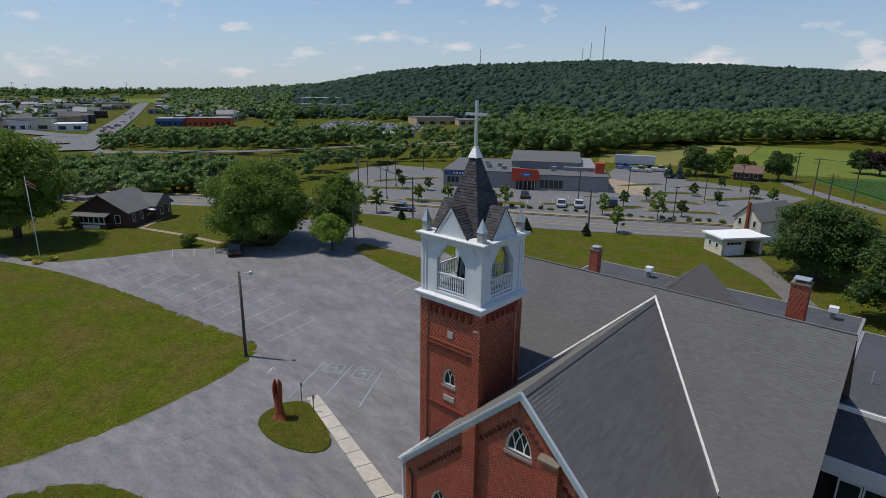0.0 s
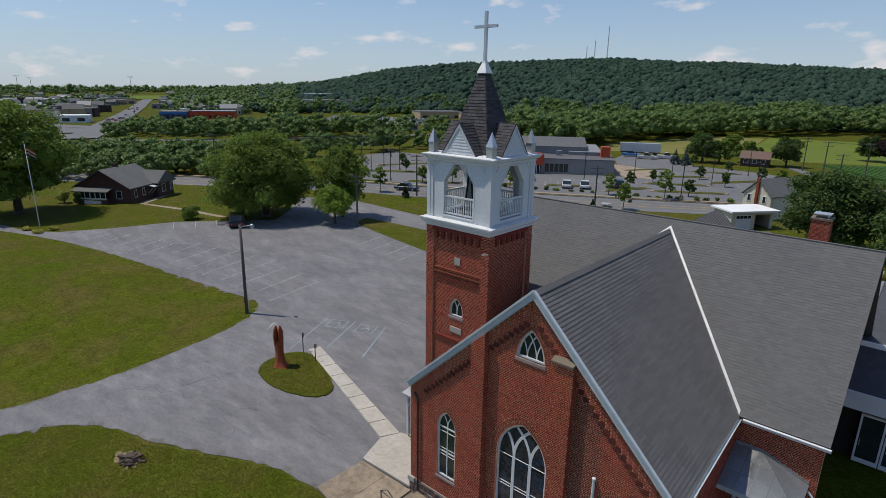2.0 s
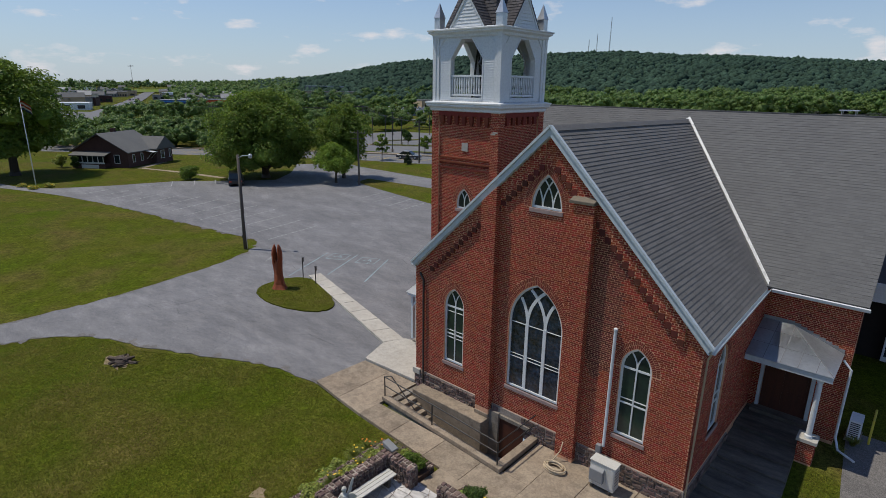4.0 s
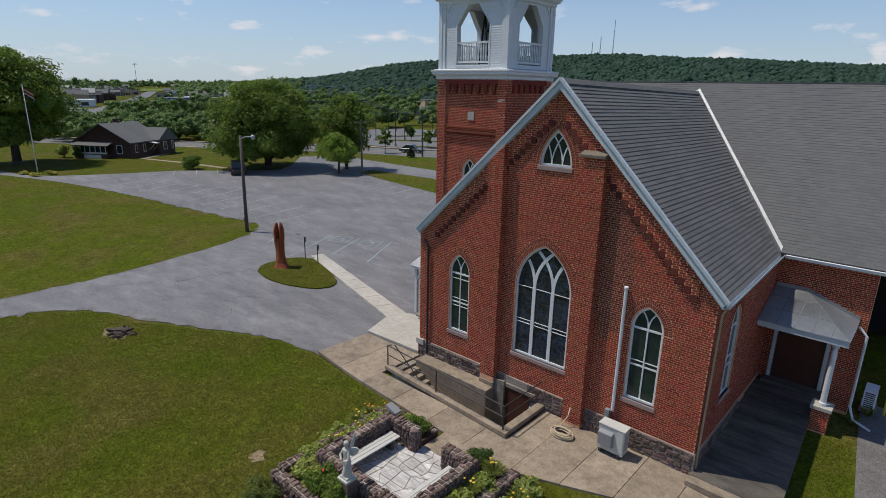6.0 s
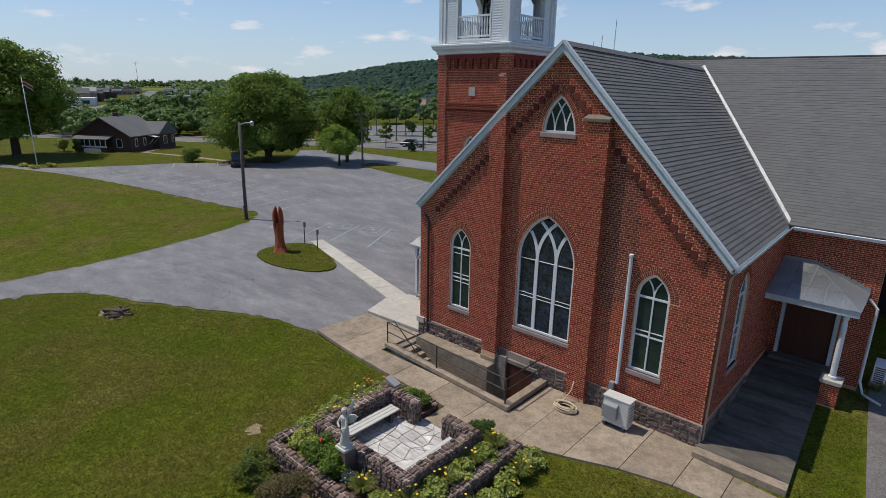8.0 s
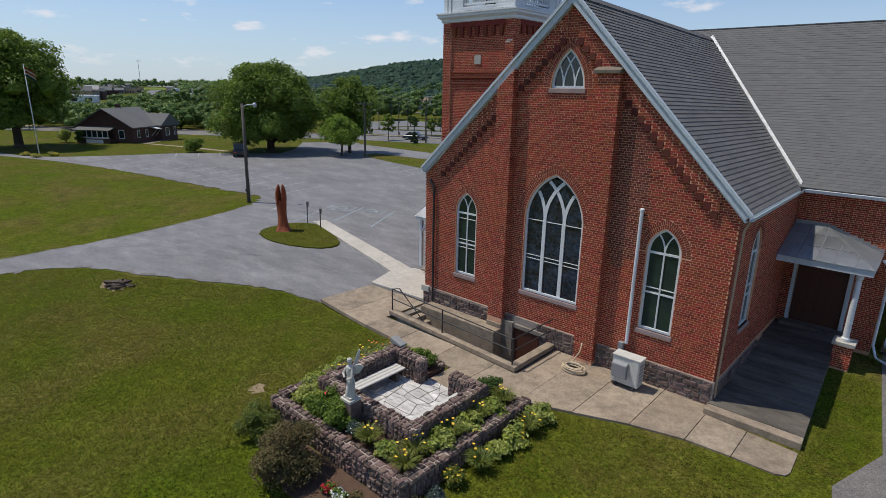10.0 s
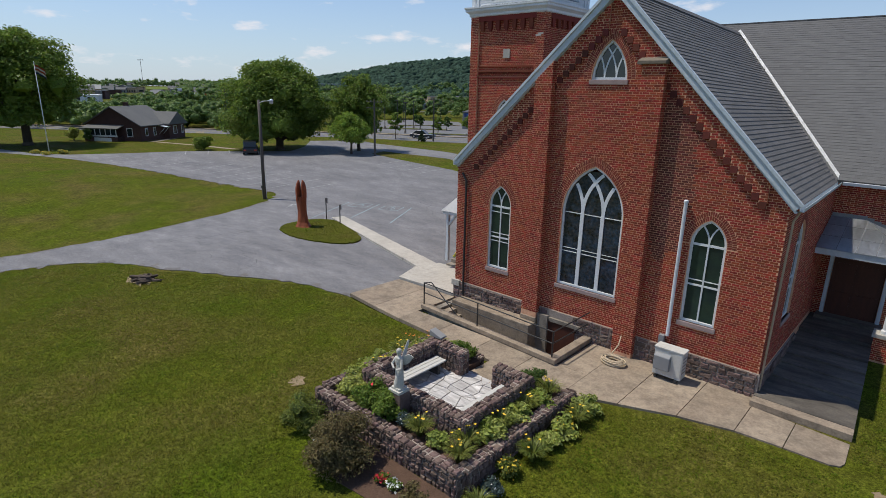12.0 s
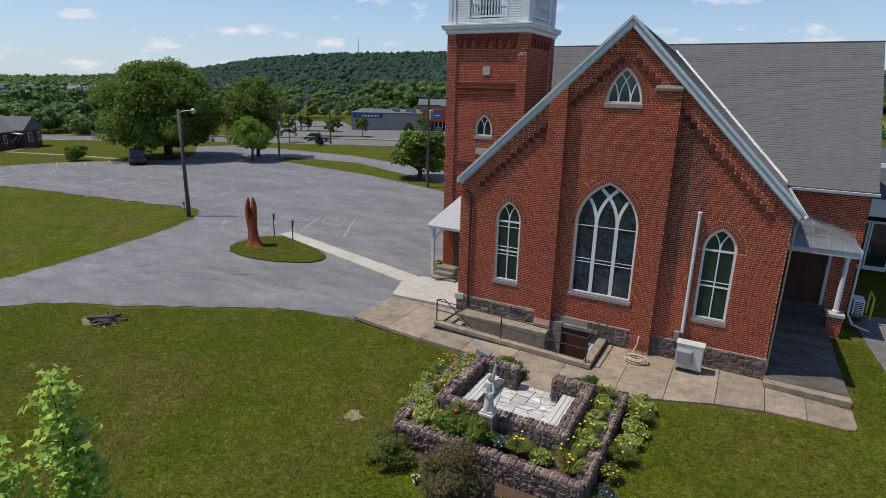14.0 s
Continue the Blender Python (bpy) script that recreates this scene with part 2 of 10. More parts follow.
M_FLAG = mat("marble_flagstone", [(0.64, 0.62, 0.60), (0.48, 0.46, 0.44), (0.22, 0.205, 0.195)], 2.2, 7, 0.75, bump=0.2, bscale=30, vary=0.18, stretch=(0.5, 1.6, 1), turn=30, speck=((3, 0.2),))
M_MULCH = mat("mulch_soil", [(0.10, 0.058, 0.038), (0.075, 0.045, 0.030), (0.14, 0.085, 0.06)], 3, 18, 1.0, bump=1.0, bscale=24)
M_BARE = mat("bare_earth", [(0.30, 0.22, 0.14), (0.24, 0.175, 0.11), (0.17, 0.15, 0.06)], 3, 14, 1.0, bump=0.8, bscale=20)
M_PLASTIC = mat("grey_enamel", [(0.56, 0.55, 0.51), (0.52, 0.51, 0.47), (0.44, 0.43, 0.40)], 2, 14, 0.5)
M_ROPE = mat("hose", [(0.58, 0.47, 0.33), (0.50, 0.40, 0.27), (0.38, 0.30, 0.20)], 5, 30, 0.7)
M_LAMPGLASS = mat("lamp_lens", [(0.5, 0.5, 0.48), (0.45, 0.45, 0.43), (0.4, 0.4, 0.38)], 5, 30, 0.3)
M_YELLOW = mat("yellow_paint", [(0.62, 0.50, 0.06), (0.55, 0.44, 0.05), (0.45, 0.36, 0.06)], 4, 20, 0.6)
M_BROWN_WALL = mat("brown_brick_wall", [(0.085, 0.042, 0.035), (0.068, 0.034, 0.03), (0.11, 0.06, 0.05)], 1.5, 7, 0.9, bump=0.3, bscale=15)
M_HROOF = mat("grey_house_roof", [(0.13, 0.132, 0.13), (0.11, 0.112, 0.112), (0.16, 0.16, 0.155)], 0.5, 4, 0.9, bump=0.2, bscale=12)
M_CREAM = mat("cream_siding", [(0.66, 0.61, 0.48), (0.60, 0.55, 0.43), (0.50, 0.46, 0.36)], 0.6, 5, 0.8)
M_BEIGE = mat("grey_block_wall", [(0.29, 0.285, 0.27), (0.26, 0.255, 0.24), (0.22, 0.215, 0.205)], 0.3, 2.5, 0.9)
M_TAN = mat("tan_block_wall", [(0.46, 0.35, 0.22), (0.42, 0.31, 0.20), (0.36, 0.28, 0.19)], 0.2, 2.0, 0.9)
M_PANEL_G = mat("grey_metal_panel", [(0.24, 0.245, 0.25), (0.21, 0.215, 0.22), (0.28, 0.28, 0.28)], 0.3, 2.5, 0.6)
M_RED = mat("red_panel", [(0.52, 0.075, 0.025), (0.46, 0.062, 0.022), (0.38, 0.055, 0.025)], 0.5, 4, 0.6)
M_BLUE = mat("blue_panel", [(0.03, 0.065, 0.20), (0.025, 0.055, 0.17), (0.03, 0.06, 0.15)], 0.5, 4, 0.5)
M_BLUE2 = mat("bright_blue_panel", [(0.03, 0.17, 0.50), (0.03, 0.15, 0.44), (0.05, 0.18, 0.45)], 0.5, 4, 0.5)
M_STUMP = mat("rotten_wood", [(0.075, 0.055, 0.045), (0.13, 0.10, 0.08), (0.04, 0.03, 0.026)], 4, 22, 0.95, bump=1.0, bscale=22)
M_TYRE = mat("rubber", [(0.02, 0.02, 0.021), (0.025, 0.025, 0.025), (0.035, 0.035, 0.034)], 3, 20, 0.85)
PAINT = {}


def car_paint(col):
    if col not in PAINT:
        d = tuple(c * 0.9 for c in col)
        PAINT[col] = mat("vehicle_paint", [col, d, d], 1, 8, 0.28, metal=0.15, spec=0.6)
    return PAINT[col]


def leaf_mat(name, a, b, c, vary=0.35):
    m = mat(name, [a, b, c], 0.25, 2.0, 0.55, vary=vary, hue=0.018, spec=0.35)
    bs = m.node_tree.nodes["Principled BSDF"]
    src = bs.inputs["Base Color"].links[0].from_socket
    tr, ms = m.node_tree.nodes.new("ShaderNodeBsdfTranslucent"), m.node_tree.nodes.new("ShaderNodeMixShader")
    m.node_tree.links.new(src, tr.inputs["Color"])
    ms.inputs["Fac"].default_value = 0.35
    m.node_tree.links.new(bs.outputs["BSDF"], ms.inputs[1])
    m.node_tree.links.new(tr.outputs["BSDF"], ms.inputs[2])
    m.node_tree.links.new(ms.outputs["Shader"], m.node_tree.nodes["Material Output"].inputs["Surface"])
    return m


L_MAPLE = leaf_mat("maple_leaves", (0.140, 0.215, 0.028), (0.180, 0.255, 0.036), (0.098, 0.165, 0.024))
L_BRIGHT = leaf_mat("bright_leaves", (0.22, 0.33, 0.04), (0.18, 0.28, 0.035), (0.27, 0.37, 0.06))
L_SAPLING = leaf_mat("fresh_maple_leaves", (0.34, 0.48, 0.06), (0.28, 0.42, 0.05), (0.42, 0.54, 0.10))
L_DARK = leaf_mat("dark_leaves", (0.068, 0.120, 0.025), (0.088, 0.148, 0.03), (0.050, 0.094, 0.021))
L_WOODS = leaf_mat("woodland_leaves", (0.115, 0.190, 0.050), (0.152, 0.235, 0.058), (0.080, 0.145, 0.042), 0.28)
# ridge foliage; the bluish haze of distance is put into its base colours
L_RIDGE_HAZE = mat("ridge_woods", [(0.034, 0.061, 0.044), (0.043, 0.075, 0.050), (0.027, 0.050, 0.039)], 0.006, 0.05, 0.9, bump=0.8, bscale=0.7, vary=0.24, hue=0.012, spec=0.05, speck=((0.12, 0.2), (0.5, 0.3)))
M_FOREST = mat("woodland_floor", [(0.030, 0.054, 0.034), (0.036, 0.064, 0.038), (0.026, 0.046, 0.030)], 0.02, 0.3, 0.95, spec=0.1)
L_SPRUCE = leaf_mat("spruce_needles", (0.030, 0.058, 0.026), (0.04, 0.07, 0.03), (0.022, 0.045, 0.02))
L_BLUE = leaf_mat("blue_spruce_needles", (0.07, 0.105, 0.095), (0.085, 0.12, 0.11), (0.055, 0.085, 0.075))
L_LIME = leaf_mat("chartreuse_leaves", (0.33, 0.37, 0.075), (0.22, 0.29, 0.05), (0.46, 0.48, 0.19))
L_BRONZE = leaf_mat("bronze_leaves", (0.15, 0.125, 0.045), (0.19, 0.14, 0.06), (0.10, 0.10, 0.04))
L_PURPLE = leaf_mat("purple_leaves", (0.035, 0.022, 0.024), (0.045, 0.028, 0.028), (0.03, 0.03, 0.022))
L_BLADE = leaf_mat("daylily_blades", (0.14, 0.18, 0.03), (0.20, 0.21, 0.04), (0.08, 0.13, 0.025))
F_YELLOW = mat("yellow_petals", [(0.70, 0.50, 0.03), (0.72, 0.42, 0.02), (0.65, 0.55, 0.08)], 3, 20, 0.6, vary=0.2)
F_RED = mat("red_petals", [(0.55, 0.02, 0.03), (0.48, 0.015, 0.03), (0.40, 0.02, 0.04)], 3, 20, 0.6, vary=0.2)
F_WHITE = mat("white_petals", [(0.75, 0.75, 0.72), (0.70, 0.70, 0.66), (0.62, 0.64, 0.56)], 3, 20, 0.6, vary=0.1)
F_ORANGE = mat("orange_petals", [(0.72, 0.24, 0.02), (0.66, 0.2, 0.02), (0.7, 0.3, 0.03)], 3, 20, 0.6, vary=0.2)

# ---- mesh helpers ----


def box(bm, x0, x1, y0, y1, z0, z1):
    v = [bm.verts.new((x, y, z)) for z in (z0, z1) for y in (y0, y1) for x in (x0, x1)]
    for f in ((0, 2, 3, 1), (4, 5, 7, 6), (0, 1, 5, 4), (2, 6, 7, 3), (0, 4, 6, 2), (1, 3, 7, 5)):
        bm.faces.new([v[i] for i in f])
    return bm


def place(plane, u, v, d):
    return (u, d, v) if plane == "xz" else (d, u, v) if plane == "yz" else (u, v, d)


def prism(bm, poly, plane, a, b):
    """A polygon (u, v) drawn out from a to b across its plane."""
    p = [bm.verts.new(place(plane, u, v, a)) for u, v in poly]
    q = [bm.verts.new(place(plane, u, v, b)) for u, v in poly]
    bm.faces.new(p), bm.faces.new(list(reversed(q)))
    for i in range(len(p)):
        j = (i + 1) % len(p)
        bm.faces.new((p[j], p[i], q[i], q[j]))
    bmesh.ops.recalc_face_normals(bm, faces=bm.faces)
    return bm


def holed(bm, outer, holes, plane, a, b):
    """A slab with openings that go through it."""
    from mathutils.geometry import tessellate_polygon
    loops = [[Vector((u, v, 0)) for u, v in lp] for lp in (outer, *holes)]
    tris = tessellate_polygon(loops)
    flat = [(u, v) for lp in (outer, *holes) for u, v in lp]
    p = [bm.verts.new(place(plane, u, v, a)) for u, v in flat]
    q = [bm.verts.new(place(plane, u, v, b)) for u, v in flat]
    for t in tris:
        if len(set(t)) == 3:
            try:
                bm.faces.new([p[i] for i in t]), bm.faces.new([q[i] for i in reversed(t)])
            except ValueError:
                pass
    at = 0
    for lp in loops:
        k = len(lp)
        for i in range(k):
            bm.faces.new((p[at + i], p[at + (i + 1) % k], q[at + (i + 1) % k], q[at + i]))
        at += k
    bmesh.ops.recalc_face_normals(bm, faces=bm.faces)
    return bm


def cyl(bm, p0, p1, r0, r1=None, n=10, caps=True):
    r1 = r0 if r1 is None else r1
    p0, p1 = Vector(p0), Vector(p1)
    q = (p1 - p0).to_track_quat("Z", "Y")
    ring = lambda p, r: [bm.verts.new(p + q @ Vector((r * math.cos(a), r * math.sin(a), 0))) for a in (2 * math.pi * i / n for i in range(n))]
    A, B = ring(p0, r0), ring(p1, max(r1, 1e-4))
    for i in range(n):
        bm.faces.new((A[i], A[(i + 1) % n], B[(i + 1) % n], B[i]))
    if caps:
        bm.faces.new(list(reversed(A))), bm.faces.new(B)
    return bm


def tube(bm, pts, r, n=8):
    P = [Vector(p) for p in pts]
    rows, side = [], None
    for i, p in enumerate(P):
        d = (P[min(i + 1, len(P) - 1)] - P[max(i - 1, 0)]).normalized()
        side = d.orthogonal().normalized() if side is None else (side - d * side.dot(d)).normalized()
        up = d.cross(side)
        rows.append([bm.verts.new(p + (side * math.cos(2 * math.pi * k / n) + up * math.sin(2 * math.pi * k / n)) * r) for k in range(n)])
    for A, B_ in zip(rows, rows[1:]):
        for k in range(n):
            bm.faces.new((A[k], A[(k + 1) % n], B_[(k + 1) % n], B_[k]))
    bm.faces.new(list(reversed(rows[0]))), bm.faces.new(rows[-1])
    return bm


def lathe(bm, x, y, prof, n=12):
    rings = [[bm.verts.new((x + r * math.cos(2 * math.pi * i / n), y + r * math.sin(2 * math.pi * i / n), z)) for i in range(n)] for r, z in prof]
    for A, B in zip(rings, rings[1:]):
        for i in range(n):
            bm.faces.new((A[i], A[(i + 1) % n], B[(i + 1) % n], B[i]))
    bm.faces.new(list(reversed(rings[0]))), bm.faces.new(rings[-1])
    return bm


def bar(bm, pts, w, a, b, plane="xz"):
    """A flat bar of width w that follows the points (u, v), from depth a to b."""
    P = [Vector(p) for p in pts]
    closed = len(P) > 3 and (P[0] - P[-1]).length < 1e-6
    if closed:
        P = P[:-1]
    n = len(P)
    if n < 2:
        return bm
    rows = []
    for i in range(n):
        before = P[i] - P[i - 1] if i or closed else P[1] - P[0]
        after = P[(i + 1) % n] - P[i] if i < n - 1 or closed else P[-1] - P[-2]
        u, v = before.normalized(), after.normalized()
        m = Vector((-(u + v).y, (u + v).x)).normalized()
        s = m * (w / 2) / max(0.4, m.dot(Vector((-v.y, v.x))))
        rows.append([bm.verts.new(place(plane, *p, d)) for p, d in ((P[i] + s, a), (P[i] - s, a), (P[i] - s, b), (P[i] + s, b))])
    for i in range(n if closed else n - 1):
        A, B_ = rows[i], rows[(i + 1) % n]
        for k in range(4):
            bm.faces.new((A[k], A[(k + 1) % 4], B_[(k + 1) % 4], B_[k]))
    if not closed:
        bm.faces.new(rows[0]), bm.faces.new(list(reversed(rows[-1])))
    bmesh.ops.recalc_face_normals(bm, faces=bm.faces)
    return bm


def part(name, bm, material, parent=None, label="", smooth=False, bevel=0.0):
    if bevel:
        bmesh.ops.bevel(bm, geom=[e for e in bm.edges if len(e.link_faces) == 2 and e.calc_face_angle(0) > 0.6], offset=bevel, segments=1, affect="EDGES")
    me = bpy.data.meshes.new(name)
    bm.to_mesh(me)
    bm.free()
    me.materials.append(material)
    if smooth:
        me.polygons.foreach_set("use_smooth", [True] * len(me.polygons))
    ob = new(name, me)
    if parent:
        ob.parent = parent
        ob.matrix_parent_inverse = Matrix.Translation(parent.matrix_world.translation).inverted() if parent.parent is None else Matrix.Identity(4)
    return tagged(ob, label)


def thing(name, at, label, category, group="", kind=""):
    ob = new(name)
    ob.empty_display_size = 0.3
    ob.location = at
    ob.matrix_world = Matrix.Translation(at)
    return tagged(ob, label, category, group, kind)


def raw(name, verts, faces, material, parent=None, label="", kind="", smooth=False):
    me = bpy.data.meshes.new(name)
    me.from_pydata(verts, [], faces)
    me.materials.append(material)
    if smooth:
        me.polygons.foreach_set("use_smooth", [True] * len(me.polygons))
    ob = new(name, me)
    if parent:
        ob.parent = parent
        ob.matrix_parent_inverse = Matrix.Translation(parent.matrix_world.translation).inverted() if parent.parent is None else Matrix.Identity(4)
    return tagged(ob, label, kind=kind)


def G(x, y=0.0):
    """Height of the ground round the church: a plane that falls gently to the west, and off to the south-west."""
    z = -0.17 + 0.006 * x
    if y >= 12 or x < -52:
        return z
    hinge = -2.5 + 8.9 * max(0.0, min(1.0, (-18.0 - x) / 12.0)) - 3.0 * max(0.0, min(1.0, (x + 8.0) / 5.0))
    side = min(1.0, (52.0 + x) / 16.0)
    u = (hinge - y) / 1.5
    u = 30.0 if u > 30 else math.log1p(math.exp(u)) if u > -30 else 0.0
    return z - side * min(1.5, 0.068 * 1.5 * u)


def tiled(poly, step, hole=None):
    """Triangles that fill a polygon (x, y), with inner points on a grid, so that it can follow the ground."""
    from mathutils.geometry import delaunay_2d_cdt
    fine = []
    for a, b in zip(poly, poly[1:] + poly[:1]):
        near = min(a[0], b[0]) < 21 and max(a[0], b[0]) > -55 and min(a[1], b[1]) < 14
        k = max(1, int(math.dist(a, b) / step)) if near and not hole else 1
        fine += [(a[0] + (b[0] - a[0]) * i / k, a[1] + (b[1] - a[1]) * i / k) for i in range(k)]
    poly = fine
    pts = [Vector(p) for p in poly]
    n = len(pts)
    edges = [(i, (i + 1) % n) for i in range(n)]
    if hole:
        pts += [Vector(p) for p in hole]
        edges += [(n + i, n + (i + 1) % len(hole)) for i in range(len(hole))]
    xs, ys = [p[0] for p in poly], [p[1] for p in poly]
    x = max(min(xs), -52.0) + step / 2
    while x < min(max(xs), 21.0):
        y = max(min(ys), -45.0) + step / 2
        while y < min(max(ys), 12.0):
            if any(a < x < b for a, b in spans_y(poly, y)) and not (hole and -7 < x < 1.5 and -3.2 < y < 0.8):
                pts.append(Vector((x, y)))
            y += step
        x += step
    v, _, f, *_ = delaunay_2d_cdt(pts, edges, [], 1, 1e-4)
    tri = []
    for t in f:
        c = sum((v[i] for i in t), Vector((0, 0))) / 3
        if hole and -5.62 < c.x < 0.12 and -2.32 < c.y < -0.04:
            continue
        if any(a < c.x < b for a, b in spans_y(poly, c.y)):
            a, b, c = (v[i] for i in t)
            tri.append(tuple(t) if (b - a).cross(c - a) > 0 else tuple(reversed(t)))
    return [(p.x, p.y) for p in v], tri


def spans_y(poly, y):
    xs = []
    for (a, b), (c, d) in zip(poly, poly[1:] + poly[:1]):
        if (b <= y) != (d <= y):
            xs.append(a + (c - a) * (y - b) / (d - b))
    xs.sort()
    return list(zip(xs[::2], xs[1::2]))


def sheet(name, poly, dz, material, label="", kind="structure", category="", thick=0.0):
    """A flat patch laid on the ground."""
    if not thick and min(x for x, y in poly) < 12 and min(y for x, y in poly) < 12 and max(x for x, y in poly) > -52:
        v, tri = tiled(poly, 1.1)
        verts, sides = [(x, y, G(x, y) + dz) for x, y in v], set()
        for t in tri:
            for i in range(3):
                sides.add((t[i], t[(i + 1) % 3]))
        rim = [e for e in sorted(sides) if (e[1], e[0]) not in sides]
        below = {i: len(verts) + k for k, i in enumerate(sorted({i for e in rim for i in e}))}
        verts += [(verts[i][0], verts[i][1], verts[i][2] - 0.35) for i in below]
        faces = list(tri) + [(b, a, below[a], below[b]) for a, b in rim]
        return tagged(raw(name, verts, faces, material, None, label, kind), category=category)
    bm = bmesh.new()
    top = [bm.verts.new((x, y, G(x, y) + dz)) for x, y in poly]
    bm.faces.new(top)
    if thick:
        low = [bm.verts.new((x, y, G(x, y) + dz - thick)) for x, y in poly]
        for i in range(len(poly)):
            j = (i + 1) % len(poly)
            bm.faces.new((top[i], low[i], low[j], top[j]))
    bmesh.ops.recalc_face_normals(bm, faces=bm.faces)
    if bm.faces[:][0].normal.z < 0:
        bmesh.ops.reverse_faces(bm, faces=bm.faces)
    bmesh.ops.triangulate(bm, faces=[f for f in bm.faces if len(f.verts) > 4])
    return tagged(part(name, bm, material), label, category, kind=kind)


def line(bm, a, b, w, dz):
    a, b = Vector(a), Vector(b)
    s = Vector((-(b - a).y, (b - a).x)).normalized() * w / 2
    k = max(1, int((b - a).length / 0.8)) if (b - a).length < 15 else 1
    rows = [[bm.verts.new((p.x, p.y, G(p.x, p.y) + dz)) for p in (a.lerp(b, i / k) + s, a.lerp(b, i / k) - s)] for i in range(k + 1)]
    for p, q in zip(rows, rows[1:]):
        bm.faces.new((p[0], p[1], q[1], q[0]))

# ---- ground and the large structure ----
CX, CY = 9.8, -16.0
RIDGE = [(-180, 0), (-75, 0), (-64, 4), (-60, 9), (-55, 17), (-52, 26), (-49, 37), (-46, 46), (-43, 51), (-39, 57), (-35, 58), (-30, 63), (-25, 65), (-20, 59), (-15, 58), (-11, 53), (-7, 49), (-4, 46), (8, 38), (40, 22), (90, 0), (180, 0)]


def ridge_height(az):
    for (a, h), (b, k) in zip(RIDGE, RIDGE[1:]):
        if a <= az <= b:
            return h + (k - h) * (az - a) / (b - a)
    return 0.0


def H(x, y):
    """Height of the whole land: the plane near by, the wooded ridge far off."""
    d = math.hypot(x - CX, y - CY)
    z = G(max(-330.0, min(60.0, x)), y)
    az = math.degrees(math.atan2(x - CX, y - CY))
    near = 480 if az < -52 else 480 - 190 * (az + 52) / 23 if az < -29 else 290
    k = max(0.0, min(1.0, (d - near) / (1000 - near)))
    return z + (ridge_height(az) - z) * (k ** 1.25 if k < 1 else 1.0) - max(0, d - 1400) * 0.004


WELL = [(-5.62, -2.12), (0.12, -2.32), (0.12, -0.04), (-5.62, -0.04)]


def ring_patch(r0, r1, a0, a1, lift):
    """A strip of the far land between two distances and two bearings, in degrees."""
    verts, faces = [], []
    rad = [r for r in (290, 340, 400, 460, 520, 600, 680, 760, 840, 920, 1000, 1080, 1200, 1500) if r0 <= r <= r1]
    n = int((a1 - a0) / 3)
    for r in rad:
        for i in range(n + 1):
            a = radians(a0 + 3 * i)
            x, y = CX + r * math.sin(a), CY + r * math.cos(a)
            verts.append((x, y, H(x, y) + lift))
    for j in range(len(rad) - 1):
        for i in range(n):
            k = j * (n + 1) + i
            faces.append((k, k + n + 1, k + n + 2, k + 1))
    return verts, faces


def ground():
    verts, faces = [], []
    rad = [60, 64, 69, 75, 84, 100, 120, 180, 240, 290, 340, 400, 460, 520, 600, 680, 760, 840, 920, 1000, 1080, 1200, 1500, 2000, 3000, 4600]
    n = 120
    for r in rad:
        for i in range(n):
            a = 2 * math.pi * i / n
            x, y = CX + r * math.sin(a), CY + r * math.cos(a)
            verts.append((x, y, H(x, y)))
    for j in range(len(rad) - 1):
        for i in range(n):
            k = (i + 1) % n
            faces.append((j * n + i, (j + 1) * n + i, (j + 1) * n + k, j * n + k))
    inner = [(verts[i][0], verts[i][1]) for i in range(n)]
    v, tri = tiled(inner, 1.1, WELL)
    m = len(verts)
    verts += [(x, y, G(x, y)) for x, y in v]
    faces += [tuple(m + i for i in t) for t in tri]
    ob = raw("ground", verts, faces, M_LAWN, None, "mown summer lawn, green with dry brown patches", "structure")
    tagged(ob, category="ground")
    ob.location.z = -0.02


ground()
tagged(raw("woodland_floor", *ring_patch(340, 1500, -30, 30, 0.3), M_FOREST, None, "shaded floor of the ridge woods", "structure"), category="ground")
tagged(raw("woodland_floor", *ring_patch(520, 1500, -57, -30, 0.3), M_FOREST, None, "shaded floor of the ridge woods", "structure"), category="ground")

LAWN_EDGE = [(-9.4, -2.98), (-12.3, -3.3), (-15.0, -4.6), (-19.6, -6.75), (-22.5, -7.2), (-25.8, -9.0), (-27.5, -11.3), (-30.5, -16.5), (-33.0, -22.0)]
WEST_EDGE = [(-38.5, -22.0), (-33.0, -14.5), (-31.1, -11.2), (-30.5, -8.4), (-29.9, -5.2), (-29.9, -1.4), (-30.1, 2.5), (-31.0, 5.7), (-32.1, 7.4), (-33.8, 8.3), (-35.8, 8.0), (-44.5, 6.7), (-59.3, 4.8), (-71.7, 2.2), (-80.0, -1.0), (-95.0, -6.0)]


def rounded(pts, closed=False, times=2):
    """Cut the corners of a line, so that turf edges run in curves."""
    for _ in range(times):
        out = [] if closed else [pts[0]]
        for (a, b), (c, d) in zip(pts, pts[1:] + (pts[:1] if closed else [])):
            out += [(a * 0.75 + c * 0.25, b * 0.75 + d * 0.25), (a * 0.25 + c * 0.75, b * 0.25 + d * 0.75)]
        pts = out if closed else out + [pts[-1]]
    return pts


